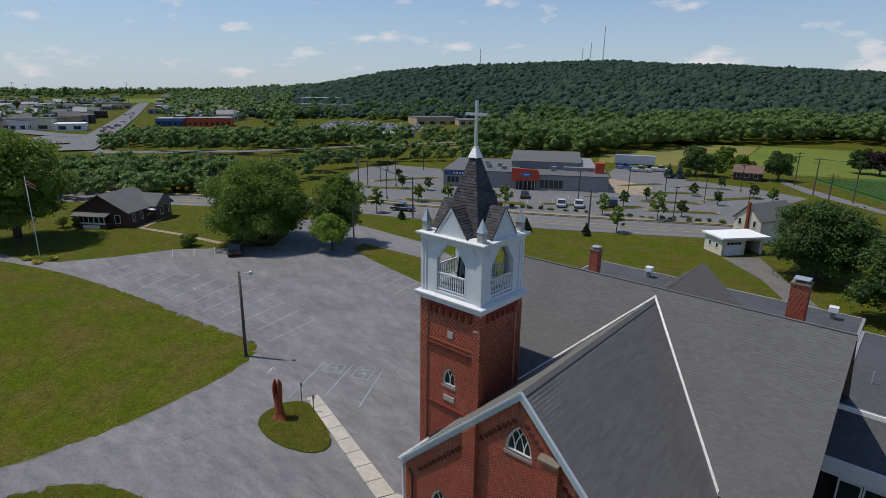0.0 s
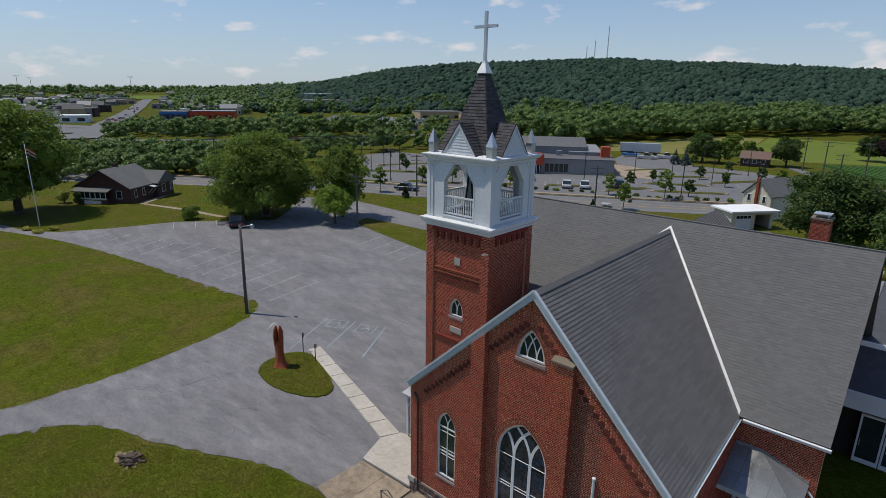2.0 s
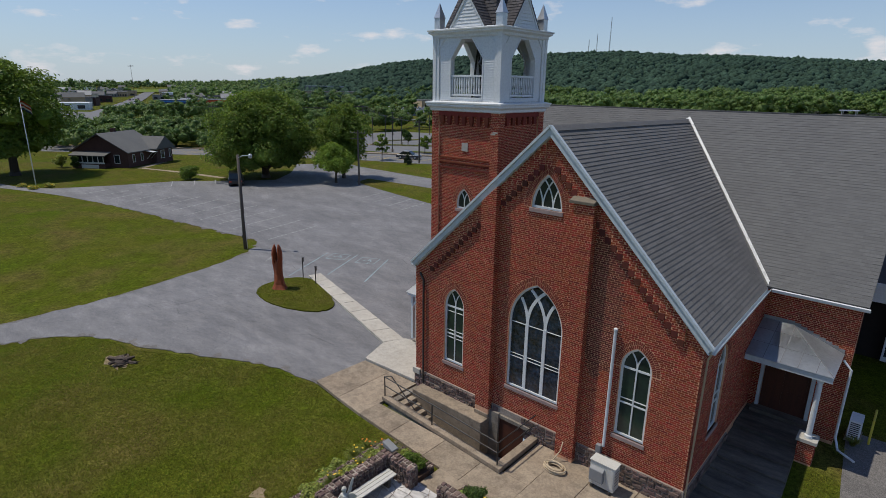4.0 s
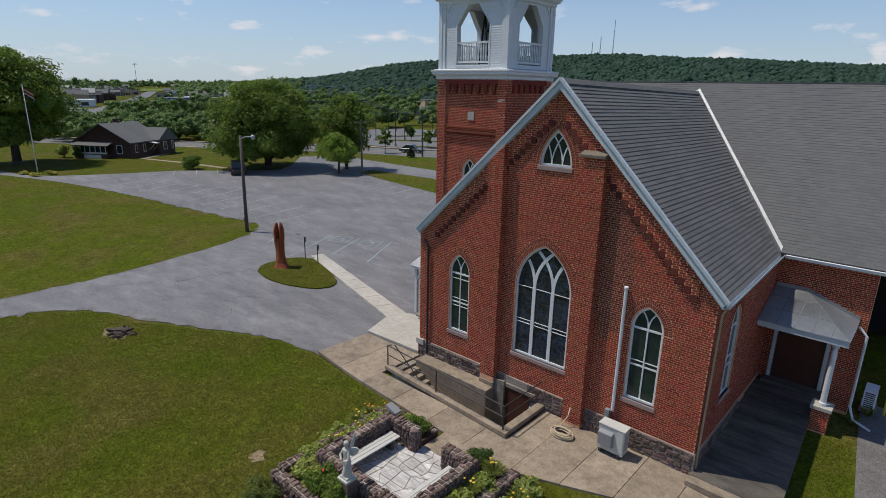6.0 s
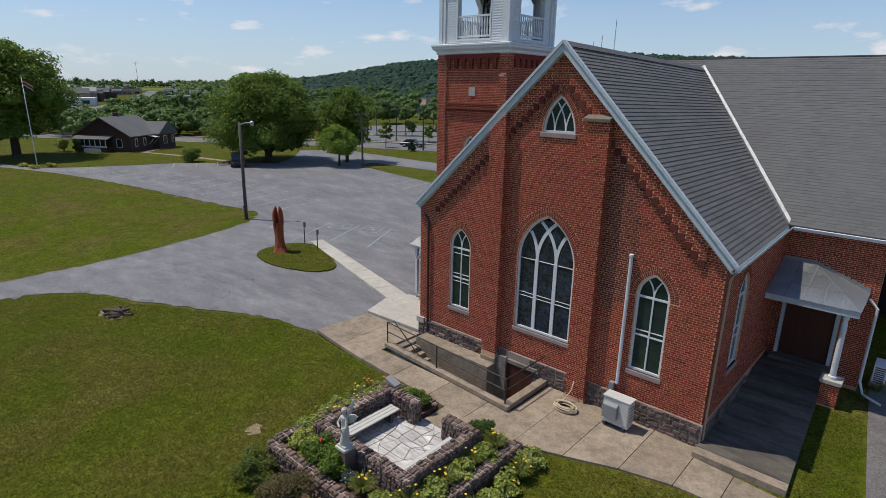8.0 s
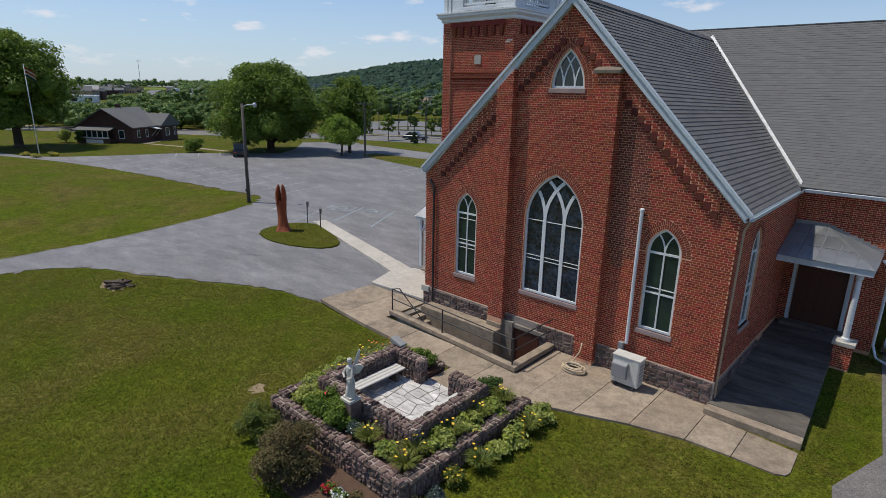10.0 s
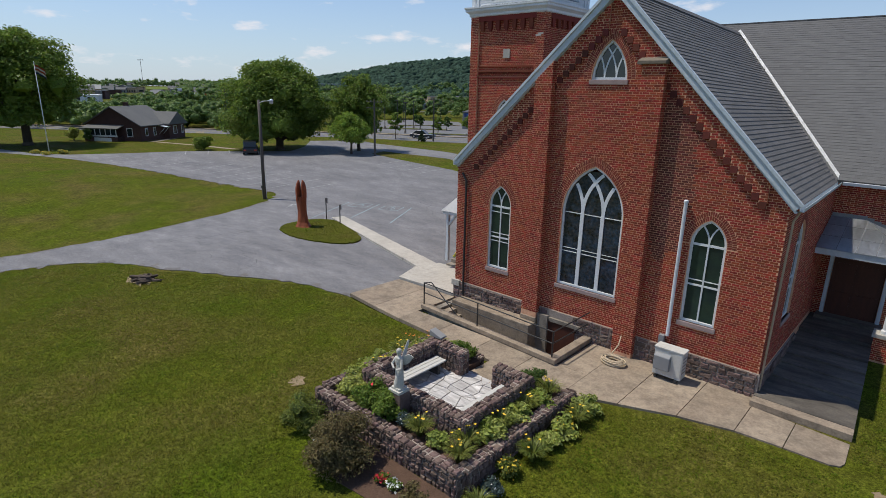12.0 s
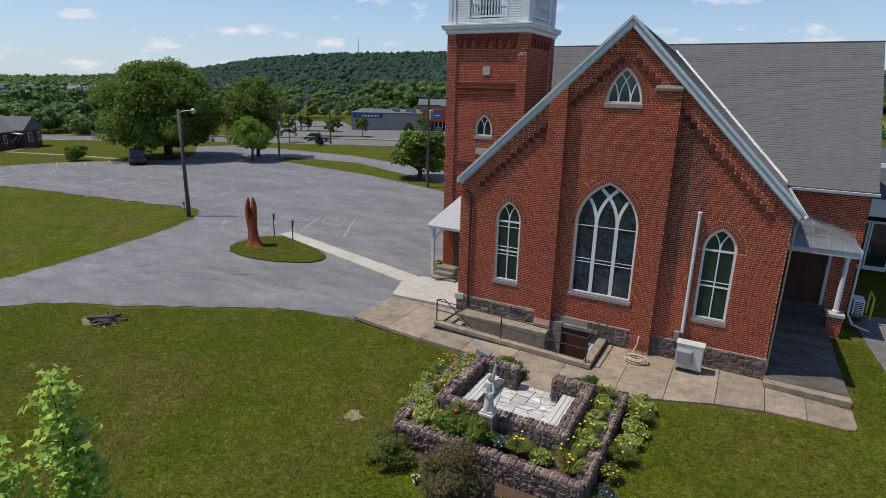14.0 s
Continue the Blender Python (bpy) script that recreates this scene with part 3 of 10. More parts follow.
def frayed(pts, step, amount, seed):
    """Turf creeping over the asphalt: the line in short lengths, each corner a little off it."""
    rng, out = random.Random(seed), [pts[0]]
    for (a, b), (c, d) in zip(pts, pts[1:]):
        k = max(1, int(math.hypot(c - a, d - b) / step)) if a > -60 else 1
        for i in range(1, k + 1):
            w = amount * (0.4 + 0.6 * abs(math.sin(a * 1.7 + i * 0.31)))
            out.append((a + (c - a) * i / k + rng.uniform(-w, w), b + (d - b) * i / k + rng.uniform(-w, w)))
    out[-1] = pts[-1]
    return out


LAWN_EDGE, WEST_EDGE = frayed(rounded(LAWN_EDGE), 0.35, 0.11, 8), frayed(rounded(WEST_EDGE), 0.4, 0.15, 9)
FAR_EDGE = [(-97.0, -3.0), (-79.0, 0.9), (-75.4, 3.4), (-72.5, 9.4), (-70.3, 16.9), (-64.5, 23.4), (-61.5, 27.5), (-66.0, 33.0), (-74.0, 39.5), (-69.5, 46.5), (-63.6, 45.2), (-46.6, 44.3), (-30.0, 39.0), (-14.0, 30.0), (-14.0, 25.5), (-40.8, 38.2), (-53.1, 37.8), (-52.0, 34.5), (-46.0, 32.9), (-39.6, 31.6), (-33.4, 30.4), (-24.0, 27.0), (-12.0, 22.0), (-9.3, 17.0)]
sheet("car_park", LAWN_EDGE + WEST_EDGE + FAR_EDGE + [(-9.3, 4.2), (-9.0, 3.0), (-9.9, 1.5), (-9.4, -0.2)], 0.0, M_ASPH, "weathered grey asphalt church car park and drive", category="car park")

# crumbling dark rim where the asphalt meets the turf
def worn_rim(pts, seed):
    rng, verts, faces = random.Random(seed), [], []
    for (a, b), (c, d) in zip(pts, pts[1:]):
        if a < -50:
            break
        n = Vector((b - d, c - a)).normalized()
        n = n if n.dot(Vector((-20.0 - a, 0.0 - b))) > 0 else -n
        w0 = rng.choice((0.04, 0.08, 0.12, 0.30, 0.5)) * rng.uniform(0.4, 1.0)
        i = len(verts)
        for x, y in ((a, b), (c, d), (c + n.x * w0 * rng.uniform(0.3, 1), d + n.y * w0), ((a + c) / 2 + n.x * w0 * 1.2, (b + d) / 2 + n.y * w0 * 1.2), (a + n.x * w0 * 0.6, b + n.y * w0 * rng.uniform(0.2, 1))):
            verts.append((x, y, G(x, y) + 0.005))
        faces.append(tuple(range(i, i + 5)))
    tagged(raw("worn_rim", verts, faces, M_ASPH_D, None, "crumbling dark gravelly rim of the asphalt beside the turf", "structure"), category="asphalt edge")


worn_rim(LAWN_EDGE, 5), worn_rim(WEST_EDGE, 6)
# grass island, with a low lip of turf
ISLAND = [(-22.3, 1.5), (-22.9, 2.6), (-22.8, 4.3), (-21.9, 5.15), (-20.2, 5.0), (-18.4, 4.45), (-16.6, 3.6), (-15.9, 2.8), (-16.2, 1.9), (-17.2, 1.3), (-18.9, 0.8), (-20.9, 0.9)]
ISLAND = rounded(ISLAND, True)
ISLAND = frayed(ISLAND + ISLAND[:1], 0.3, 0.07, 10)[:-1]
sheet("grass_island", ISLAND, 0.07, M_LAWN, "small mown grass island in the asphalt", category="lawn", thick=0.12)
# painted lines of the car park
bm = bmesh.new()
for a, b in (((-34.1, 14.9), (-33.0, 8.9)), ((-37.3, 15.2), (-35.9, 8.9)), ((-40.5, 15.6), (-38.9, 8.8)), ((-43.8, 16.6), (-41.6, 8.6)), ((-47.0, 16.0), (-44.6, 8.3)), ((-50.2, 15.4), (-47.6, 8.0)),
             ((-53.4, 14.8), (-50.6, 7.6)), ((-56.6, 14.0), (-53.6, 7.2)), ((-59.4, 13.0), (-56.5, 6.8)), ((-62.0, 12.0), (-59.4, 6.4)), ((-64.6, 11.0), (-62.3, 5.9)), ((-67.2, 9.8), (-65.2, 5.2)), ((-69.6, 8.2), (-68.2, 4.6)),
             ((-70.4, 16.6), (-66.3, 14.7)), ((-69.0, 19.1), (-64.9, 17.1)), ((-67.5, 21.4), (-64.1, 19.7)), ((-66.0, 14.6), (-70.6, 11.8)), ((-65.6, 22.6), (-62.4, 21.2)),
             ((-40.0, 31.2), (-39.0, 26.2)), ((-37.2, 30.8), (-36.2, 25.8)), ((-34.4, 30.2), (-33.5, 25.2)), ((-43.0, 31.8), (-42.0, 26.8))):
    line(bm, a, b, 0.11, 0.009)
tagged(part("bay_lines", bm, M_PAINT_W), "worn white parking bay lines", "road marking", kind="structure")
bm = bmesh.new()
for a, b in (((-25.9, 10.0), (-23.2, 4.6)), ((-23.7, 11.3), (-21.4, 6.6)), ((-21.0, 12.1), (-18.3, 7.4))):
    line(bm, a, b, 0.11, 0.009)
for cx, cy in ((-24.4, 9.9), (-21.9, 10.8)):
    ux, uy = Vector((0.43, -0.9)).normalized(), Vector((0.9, 0.43)).normalized()
    P = lambda a, b: Vector((cx, cy)) + ux * a + uy * b
    sq = [(-0.7, -0.75), (0.7, -0.75), (0.7, 0.75), (-0.7, 0.75)]
    for i in range(4):
        line(bm, P(*sq[i]), P(*sq[(i + 1) % 4]), 0.08, 0.006)
    for i in range(9):
        a, b = 0.4 + i * 0.5, 0.4 + (i + 1) * 0.5
        line(bm, P(0.15 + 0.32 * math.cos(a), 0.32 * math.sin(a)), P(0.15 + 0.32 * math.cos(b), 0.32 * math.sin(b)), 0.09, 0.006)
    line(bm, P(-0.45, 0.05), P(0.1, 0.02), 0.10, 0.006)
    line(bm, P(-0.2, -0.05), P(-0.2, 0.22), 0.08, 0.006)
tagged(part("accessible_bay_marking", bm, M_PAINT_B), "faded pale blue accessible bay squares and lines", "road marking", kind="structure")
bm = bmesh.new()
line(bm, (-27.6, 5.4), (-28.4, 6.6), 0.10, 0.006)
for s in (-1, 1):
    line(bm, (-28.4, 6.6), (-28.05 + 0.2 * s, 6.3 + 0.12 * s), 0.12, 0.007)
tagged(part("arrow_marking", bm, M_PAINT_W), "small white painted arrow on the asphalt", "road marking", kind="structure")
# tar seams and cracks
bm = bmesh.new()
random.seed(4)
for a, b, k in (((-34, 9), (-24, 5.6), 14), ((-47, 27), (-17, 17.5), 26), ((-30, 21), (-12, 6), 20), ((-26, -4), (-12, 0), 14), ((-60, 16), (-36, 22), 18), ((-29, -9), (-22.5, 1), 12), ((-58, 8), (-52, 24), 12), ((-24, 12), (-14, 12), 10), ((-46, 12), (-30, 26), 16)):
    p = Vector(a)
    for i in range(1, k + 1):
        q = Vector(a).lerp(Vector(b), i / k) + Vector((random.uniform(-0.45, 0.45), random.uniform(-0.45, 0.45)))
        line(bm, p, q, random.uniform(0.010, 0.028), 0.006)
        p = q
for i in range(30):
    p, an = Vector((random.uniform(-36, -13), random.uniform(-5, 20))), random.uniform(0, math.pi)
    for j in range(random.randint(4, 9)):
        an += random.uniform(-0.7, 0.7)
        q = p + Vector((math.cos(an), math.sin(an))) * random.uniform(0.3, 0.7)
        if q.x > -12 or (-23.4 < q.x < -15.4 and 0.3 < q.y < 5.7) or q.y < -5.5 + 0.0 * q.x or q.y > 22 or q.x < -40 or (q.x < -28 and q.y < 9):
            break
        line(bm, p, q, random.uniform(0.008, 0.022), 0.006)
        p = q
tagged(part("tar_seams", bm, M_CRACK), "dark tar seams and cracks in the asphalt", "crack", kind="structure")

# concrete walk from the island to the front of the church, in slabs with open joints
def slab(poly, top, name="paving_slab", material=M_CONC, parent=None, thick=0.14):
    bm = bmesh.new()
    prism(bm, poly, "xy", top - thick, top)
    return part(name, bm, material, parent)


front_walk = thing("front_walk", (-3, -2, -0.1), "pale worn concrete walk of cast slabs along the church", "walk", kind="structure")
g = 0.012
for i in range(8):                                   # path out to the island
    a, b = i / 8, (i + 1) / 8 - 0.006
    l = lambda t: (-22.05 + t * 12.0, 5.45 - t * 3.75)
    r = lambda t: (-21.85 + t * 12.3, 6.35 - t * 3.65)
    slab([l(a), l(b), r(b), r(a)], 0.0 - 0.22 + 0.14 * (a + b) / 2, parent=front_walk, material=M_PATH)
slab([(-10.0, 1.65), (-9.35, -0.15), (-8.3, -0.1), (-8.3, 3.0), (-9.5, 2.75)], -0.04, parent=front_walk, material=M_PATH)
slab([(-8.29, -0.1), (-6.05, 0.0), (-6.05, 4.3), (-8.29, 4.3)], -0.035, parent=front_walk, material=M_PATH)
xs = [-9.4, -7.6, -5.95]
slab([(-9.4, -2.98), (-7.6, -3.2), (-7.6, -0.14), (-9.3, -0.2)], -0.135, parent=front_walk)
slab([(-7.58, -3.2), (-5.95, -3.36), (-5.95, -0.08), (-7.58, -0.13)], -0.135, parent=front_walk)
for x0, x1 in ((-5.93, -4.1), (-4.08, -2.2), (-2.18, -0.4), (-0.38, 1.5)):
    y = lambda x: -3.36 - 0.06 * (x + 5.95)
    slab([(x0, y(x0)), (x1, y(x1)), (x1, -2.30), (x0, -2.30)], -0.125, parent=front_walk)
slab([(0.5, -2.29), (1.5, -2.29), (1.5, -0.02), (0.5, -0.02)], -0.125, parent=front_walk)
for x0, x1, ya, yb in ((1.52, 2.95, -3.75, -3.2), (2.97, 4.4, -3.2, -2.62), (4.42, 5.78, -2.62, -2.25)):
    slab([(x0, ya), (x1, yb), (x1, -0.02), (x0, -0.02)], -0.115, parent=front_walk)
slab([(5.80, -2.25), (6.9, -2.17), (6.9, -0.72), (5.80, -0.62)], -0.115, parent=front_walk)
slab([(6.92, -2.17), (7.9, -2.15), (8.1, -2.05), (8.17, -1.85), (8.14, -0.82), (6.92, -0.72)], -0.115, parent=front_walk)
slab([(-1.25, -4.9), (0.0, -4.9), (0.0, -3.72), (-1.25, -3.66)], -0.105, parent=front_walk)
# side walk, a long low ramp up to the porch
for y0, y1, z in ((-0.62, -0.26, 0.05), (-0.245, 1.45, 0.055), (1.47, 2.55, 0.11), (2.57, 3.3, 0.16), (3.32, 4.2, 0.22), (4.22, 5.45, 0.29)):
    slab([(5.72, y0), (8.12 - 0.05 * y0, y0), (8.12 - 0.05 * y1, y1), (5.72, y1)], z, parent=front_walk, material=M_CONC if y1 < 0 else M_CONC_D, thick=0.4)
sheet("gravel_drive", [(9.0, -1.7), (9.3, -3.6), (10.5, -8), (20, -10), (20, 9.0), (9.0, 9.0), (9.3, 5.3), (9.75, 0.6)], 0.012, M_ASPH_D, "dark gravel drive beside the church", category="drive")

# public road with kerbs, turn lane and verges
def band(pts_a, pts_b):
    return pts_a + list(reversed(pts_b))


ROAD_N = [(6.9, 89.2), (-16.1, 77.3), (-26.7, 71.0), (-40.3, 63.9), (-62.9, 54.0), (-73.0, 50.6), (-103.3, 30.9), (-150, -2)]
ROAD_F = [(4.0, 99.0), (-18.5, 87.0), (-31.0, 80.4), (-44.5, 73.6), (-66.0, 64.2), (-79.0, 58.6), (-109.5, 38.2), (-156, 6)]
sheet("road", [(60, 117)] + ROAD_N + list(reversed(ROAD_F)) + [(56, 127)], 0.0, M_ROAD, "sun-bleached asphalt road between grass verges", category="road")
bm = bmesh.new()
for f, w in ((0.12, 0.12), (0.88, 0.12)):
    L = [tuple(Vector(a).lerp(Vector(b), f)) for a, b in zip(ROAD_N, ROAD_F)]
    for a, b in zip(L, L[1:]):
        line(bm, a, b, w, 0.01)
tagged(part("road_edge_lines", bm, M_PAINT_W), "white edge lines of the road", "road marking", kind="structure")
bm = bmesh.new()
for f in (0.40, 0.60):
    L = [tuple(Vector(a).lerp(Vector(b), f)) for a, b in zip(ROAD_N, ROAD_F)]
    for a, b in zip(L, L[1:]):
        line(bm, a, b, 0.14, 0.01)
for i in range(5):
    p = Vector((-101, 33.5)) + Vector((-4.2, -2.9)) * i
    line(bm, p, p + Vector((-1.6, -1.0)), 0.5, 0.012)
tagged(part("road_centre_lines", bm, M_PAINT_Y), "yellow centre lines of the road", "road marking", kind="structure")
bm = bmesh.new()
for a, b in zip(ROAD_F, ROAD_F[1:]):
    a, b = Vector(a), Vector(b)
    s = Vector((-(b - a).y, (b - a).x)).normalized()
    s = s if s.y > 0 else -s
    for o0, o1, h in ((0.0, 0.2, 0.14), (1.4, 2.6, 0.05)):
        q = [a + s * o0, b + s * o0, b + s * o1, a + s * o1]
        lo, hi = [bm.verts.new((p.x, p.y, G(p.x, p.y))) for p in q], [bm.verts.new((p.x, p.y, G(p.x, p.y) + h)) for p in q]
        bm.faces.new(hi)
        for i in range(4):
            bm.faces.new((lo[i], lo[(i + 1) % 4], hi[(i + 1) % 4], hi[i]))
bmesh.ops.recalc_face_normals(bm, faces=bm.faces)
tagged(part("kerb", bm, M_CONC), "pale concrete kerb and pavement beside the road", "kerb", kind="structure")

# ---- the church ----
church = thing("church", (0, 5, -0.1), "red brick country church with slate roofs and a white belfry", "church")
WL, WR, EAVE, APEX, AX = -6.02, 5.70, 5.62, 11.51, 0.20     # front wing: wall ends, eave and ridge heights, the ridge's place


def arch(cx, w, z0, zs, zt, inset=0.0, n=9):
    """Outline of a pointed window, counted from its lower left corner."""
    h0 = zt - zs
    c = (h0 * h0 - w * w / 4) / w
    R = w / 2 + c - inset
    hw = w / 2 - inset
    top = math.acos(max(-1.0, min(1.0, c / R)))
    right = [(cx - c + R * math.cos(top * i / n), zs + R * math.sin(top * i / n)) for i in range(n + 1)]
    left = [(2 * cx - u, v) for u, v in reversed(right[:-1])]
    return [(cx - hw, z0 + inset), (cx + hw, z0 + inset)] + right + left


def arch_arc(cx, w, zs, zt, off, n=12):
    h0 = zt - zs
    c = (h0 * h0 - w * w / 4) / w
    R = w / 2 + c + off
    top = math.acos(max(-1.0, min(1.0, c / R)))
    return [(cx - c + R * math.cos(top * i / n), zs + R * math.sin(top * i / n)) for i in range(n + 1)]


def arch_cut(cx, w, z0, zs, zt, off):
    """Outline of a window with the ring of its arch, for the bricks to stop at."""
    A = arch_arc(cx, w, zs, zt, off)
    h = w / 2 + 0.01
    return [(cx - h, z0), (cx + h, z0), (cx + h, zs)] + A + [(2 * cx - u, v) for u, v in reversed(A[:-1])] + [(cx - h, zs)]


def spans(loops, v):
    """Stretches of the line at height v that lie inside the loops (even-odd)."""
    xs = []
    for lp in loops:
        for (a, b), (c, d) in zip(lp, lp[1:] + lp[:1]):
            if (b <= v) != (d <= v):
                xs.append(a + (c - a) * (v - b) / (d - b))
    xs.sort()
    return list(zip(xs[::2], xs[1::2]))


COURSE, BLEN, JOINT = 0.0715, 0.214, 0.0130


def lay(loops, v0, v1, shift=0.0):
    """Rectangles (u0, u1, v0, v1) of bricks in running bond that fill the loops."""
    out = []
    k0, k1 = int(math.floor(v0 / COURSE)), int(math.ceil(v1 / COURSE))
    for k in range(k0, k1 + 1):
        v = (k + 0.5) * COURSE
        if not v0 < v < v1:
            continue
        header = k % 7 == 0
        length = BLEN / 2 if header else BLEN
        off = shift + (BLEN / 2 if k % 2 else 0.0) + (BLEN / 4 if header else 0)
        for a, b in spans(loops, v):
            u = math.floor((a - off) / length) * length + off
            while u < b:
                p, q = max(u, a), min(u + length - JOINT, b)
                if q - p > 0.035:
                    out.append((p, q, k * COURSE, (k + 1) * COURSE - JOINT))
                u += length
    return out


def brickwork(parent, rects, P, proud=0.0028, name="brick", split=0, pick=None, material=None):
    """Bricks as real blocks on the mortar wall; the first `split` that pick() takes are parts of their own."""
    rng = random.Random(len(rects))
    single, rest = [], []
    for r in rects:
        (single if split and len(single) < split and abs(r[1] - r[0] - BLEN + JOINT) < 1e-6 and pick(r) else rest).append(r)
    verts, faces = [], []
    for u0, u1, v0, v1 in rest:
        d, k = proud + rng.uniform(-0.0008, 0.0015), len(verts)
        e = 0.002
        verts += [P(u0, v0, 0), P(u1, v0, 0), P(u1, v1, 0), P(u0, v1, 0), P(u0 + e, v0 + e, d), P(u1 - e, v0 + e, d), P(u1 - e, v1 - e, d), P(u0 + e, v1 - e, d)]
        faces += [(k + 4, k + 5, k + 6, k + 7), (k, k + 1, k + 5, k + 4), (k + 1, k + 2, k + 6, k + 5), (k + 2, k + 3, k + 7, k + 6), (k + 3, k, k + 4, k + 7)]
    material = material or M_BRICK
    if rest:
        tagged(raw("brickwork", verts, faces, material, parent, kind="stuff"), "weathered red brick in running bond")
    if single:
        hl, hv, e, d = (BLEN - JOINT) / 2, (COURSE - JOINT) / 2, 0.002, proud
        o = Vector(P(0, 0, 0))
        U, V, D = Vector(P(1, 0, 0)) - o, Vector(P(0, 1, 0)) - o, Vector(P(0, 0, 1)) - o
        vs = [U * a * hl + V * b * hv for a, b in ((-1, -1), (1, -1), (1, 1), (-1, 1))] + [U * a * (hl - e) + V * b * (hv - e) + D * d for a, b in ((-1, -1), (1, -1), (1, 1), (-1, 1))]
        me = bpy.data.meshes.new(name)
        me.from_pydata([tuple(v) for v in vs], [], [(4, 5, 6, 7), (0, 1, 5, 4), (1, 2, 6, 5), (2, 3, 7, 6), (3, 0, 4, 7)])
        me.materials.append(material)
        for u0, u1, v0, v1 in single:
            b = new(name, me)
            b.parent = parent
            b.location = P((u0 + u1) / 2, (v0 + v1) / 2, rng.uniform(-0.0008, 0.001))


def voussoirs(parent, cx, w, zs, zt, P, rings=((0.02, 0.13), (0.14, 0.25)), step=0.072):
    """Rings of bricks on edge round the head of a window, in one mesh of separate blocks."""
    verts, faces = [], []
    for o0, o1 in rings:
        for side in (1, -1):
            A, B = arch_arc(cx, w, zs, zt, o0, 60), arch_arc(cx, w, zs, zt, o1, 60)
            n = max(4, int(sum(math.dist(a, b) for a, b in zip(B, B[1:])) / step))
            for i in range(n):
                i0, i1 = round(60 * i / n), round(60 * (i + 1) / n)
                t = 0.095
                lp = lambda p, q: (p[0] + (q[0] - p[0]) * t, p[1] + (q[1] - p[1]) * t)
                q = [lp(A[i0], A[i1]), lp(B[i0], B[i1]), lp(B[i1], B[i0]), lp(A[i1], A[i0])]
                q = [(cx + side * (u - cx), v) for u, v in q]
                k = len(verts)
                verts += [P(u, v, -0.01) for u, v in q] + [P(u, v, 0.003) for u, v in q]
                faces += [(k + 4, k + 5, k + 6, k + 7), (k, k + 1, k + 5, k + 4), (k + 1, k + 2, k + 6, k + 5), (k + 2, k + 3, k + 7, k + 6), (k + 3, k, k + 4, k + 7)]
    raw("window_arch", verts, faces, M_BRICK2, parent, "arch of red bricks set on edge", "stuff")


def gothic(parent, cx, y, w, z0, zs, zt, lights, glass, transoms=(), plane="xz", sgn=1, sill=M_SILL, name="arched_window"):
    """Pointed window: frame, tracery, panes and sill. sgn: the side on which it is seen (1: towards smaller depth)."""
    win = part(name, holed(bmesh.new(), arch(cx, w, z0, zs, zt), [arch(cx, w, z0, zs, zt, 0.075)], plane, y, y + sgn * 0.12), M_WHITE, parent, "white painted pointed window frame")
    c = ((zt - zs) ** 2 - w * w / 4) / w
    R = w / 2 + c
    inside = lambda u, v: v < zs or (math.hypot(u - cx + c, v - zs) < R - 0.02 and math.hypot(u - cx - c, v - zs) < R - 0.02)
    th = 0.045 if w < 1.5 else 0.115
    bm = bmesh.new()
    for i in range(1, lights):
        m = -w / 2 + w * i / lights
        bar(bm, [(cx + m, z0 + 0.06), (cx + m, zs)], th * (1.15 if w > 1.5 else 1), y + sgn * 0.02, y + sgn * 0.09, plane)
        for s in (1, -1):
            run = []
            for k in range(26):
                a = k / 25 * 1.5
                u, v = cx + m - s * (R - R * math.cos(a)), zs + R * math.sin(a)
                if not inside(u, v):
                    break
                run.append((u, v))
            lap = 0.003 * (1 + i * 2 + (s > 0))
            bar(bm, run, th, y + sgn * (0.02 + lap), y + sgn * (0.09 + lap), plane)
    part("tracery", bm, M_WHITE, win)
    for z, t in transoms:
        bm = bmesh.new()
        bar(bm, [(cx - w / 2 + 0.06, z), (cx + w / 2 - 0.06, z)], t, y + sgn * 0.025, y + sgn * 0.085, plane)
        part("glazing_bar", bm, M_WHITE, win)
    for i in range(lights):
        a, b = cx - w / 2 + w * i / lights, cx - w / 2 + w * (i + 1) / lights
        loop = arch(cx, w, z0, zs, zt, 0.05)
        vs = sorted({z0 + 0.06, zs, *[zs + (zt - zs) * k / 9 for k in range(1, 9)]})
        edge = []
        for v in vs:
            for p, q in spans([loop], v):
                lo, hi = max(a, p), min(b, q)
                if hi > lo:
                    edge.append((lo, hi, v))
        poly = [(lo, v) for lo, hi, v in edge] + [(hi, v) for lo, hi, v in reversed(edge)]
        if len(poly) > 3:
            part("pane", prism(bmesh.new(), poly, plane, y + sgn * 0.05, y + sgn * 0.058), glass, win)
    if sill:
        bm = bmesh.new()
        d0, d1 = y + sgn * 0.12, y - sgn * 0.10
        prism(bm, [(cx - w / 2 - 0.06, z0 - 0.15), (cx + w / 2 + 0.06, z0 - 0.15), (cx + w / 2 + 0.06, z0), (cx - w / 2 - 0.06, z0)], plane, d0, d1)
        part("sill", bm, sill, win, "brownstone sill", bevel=0.012)
    return win


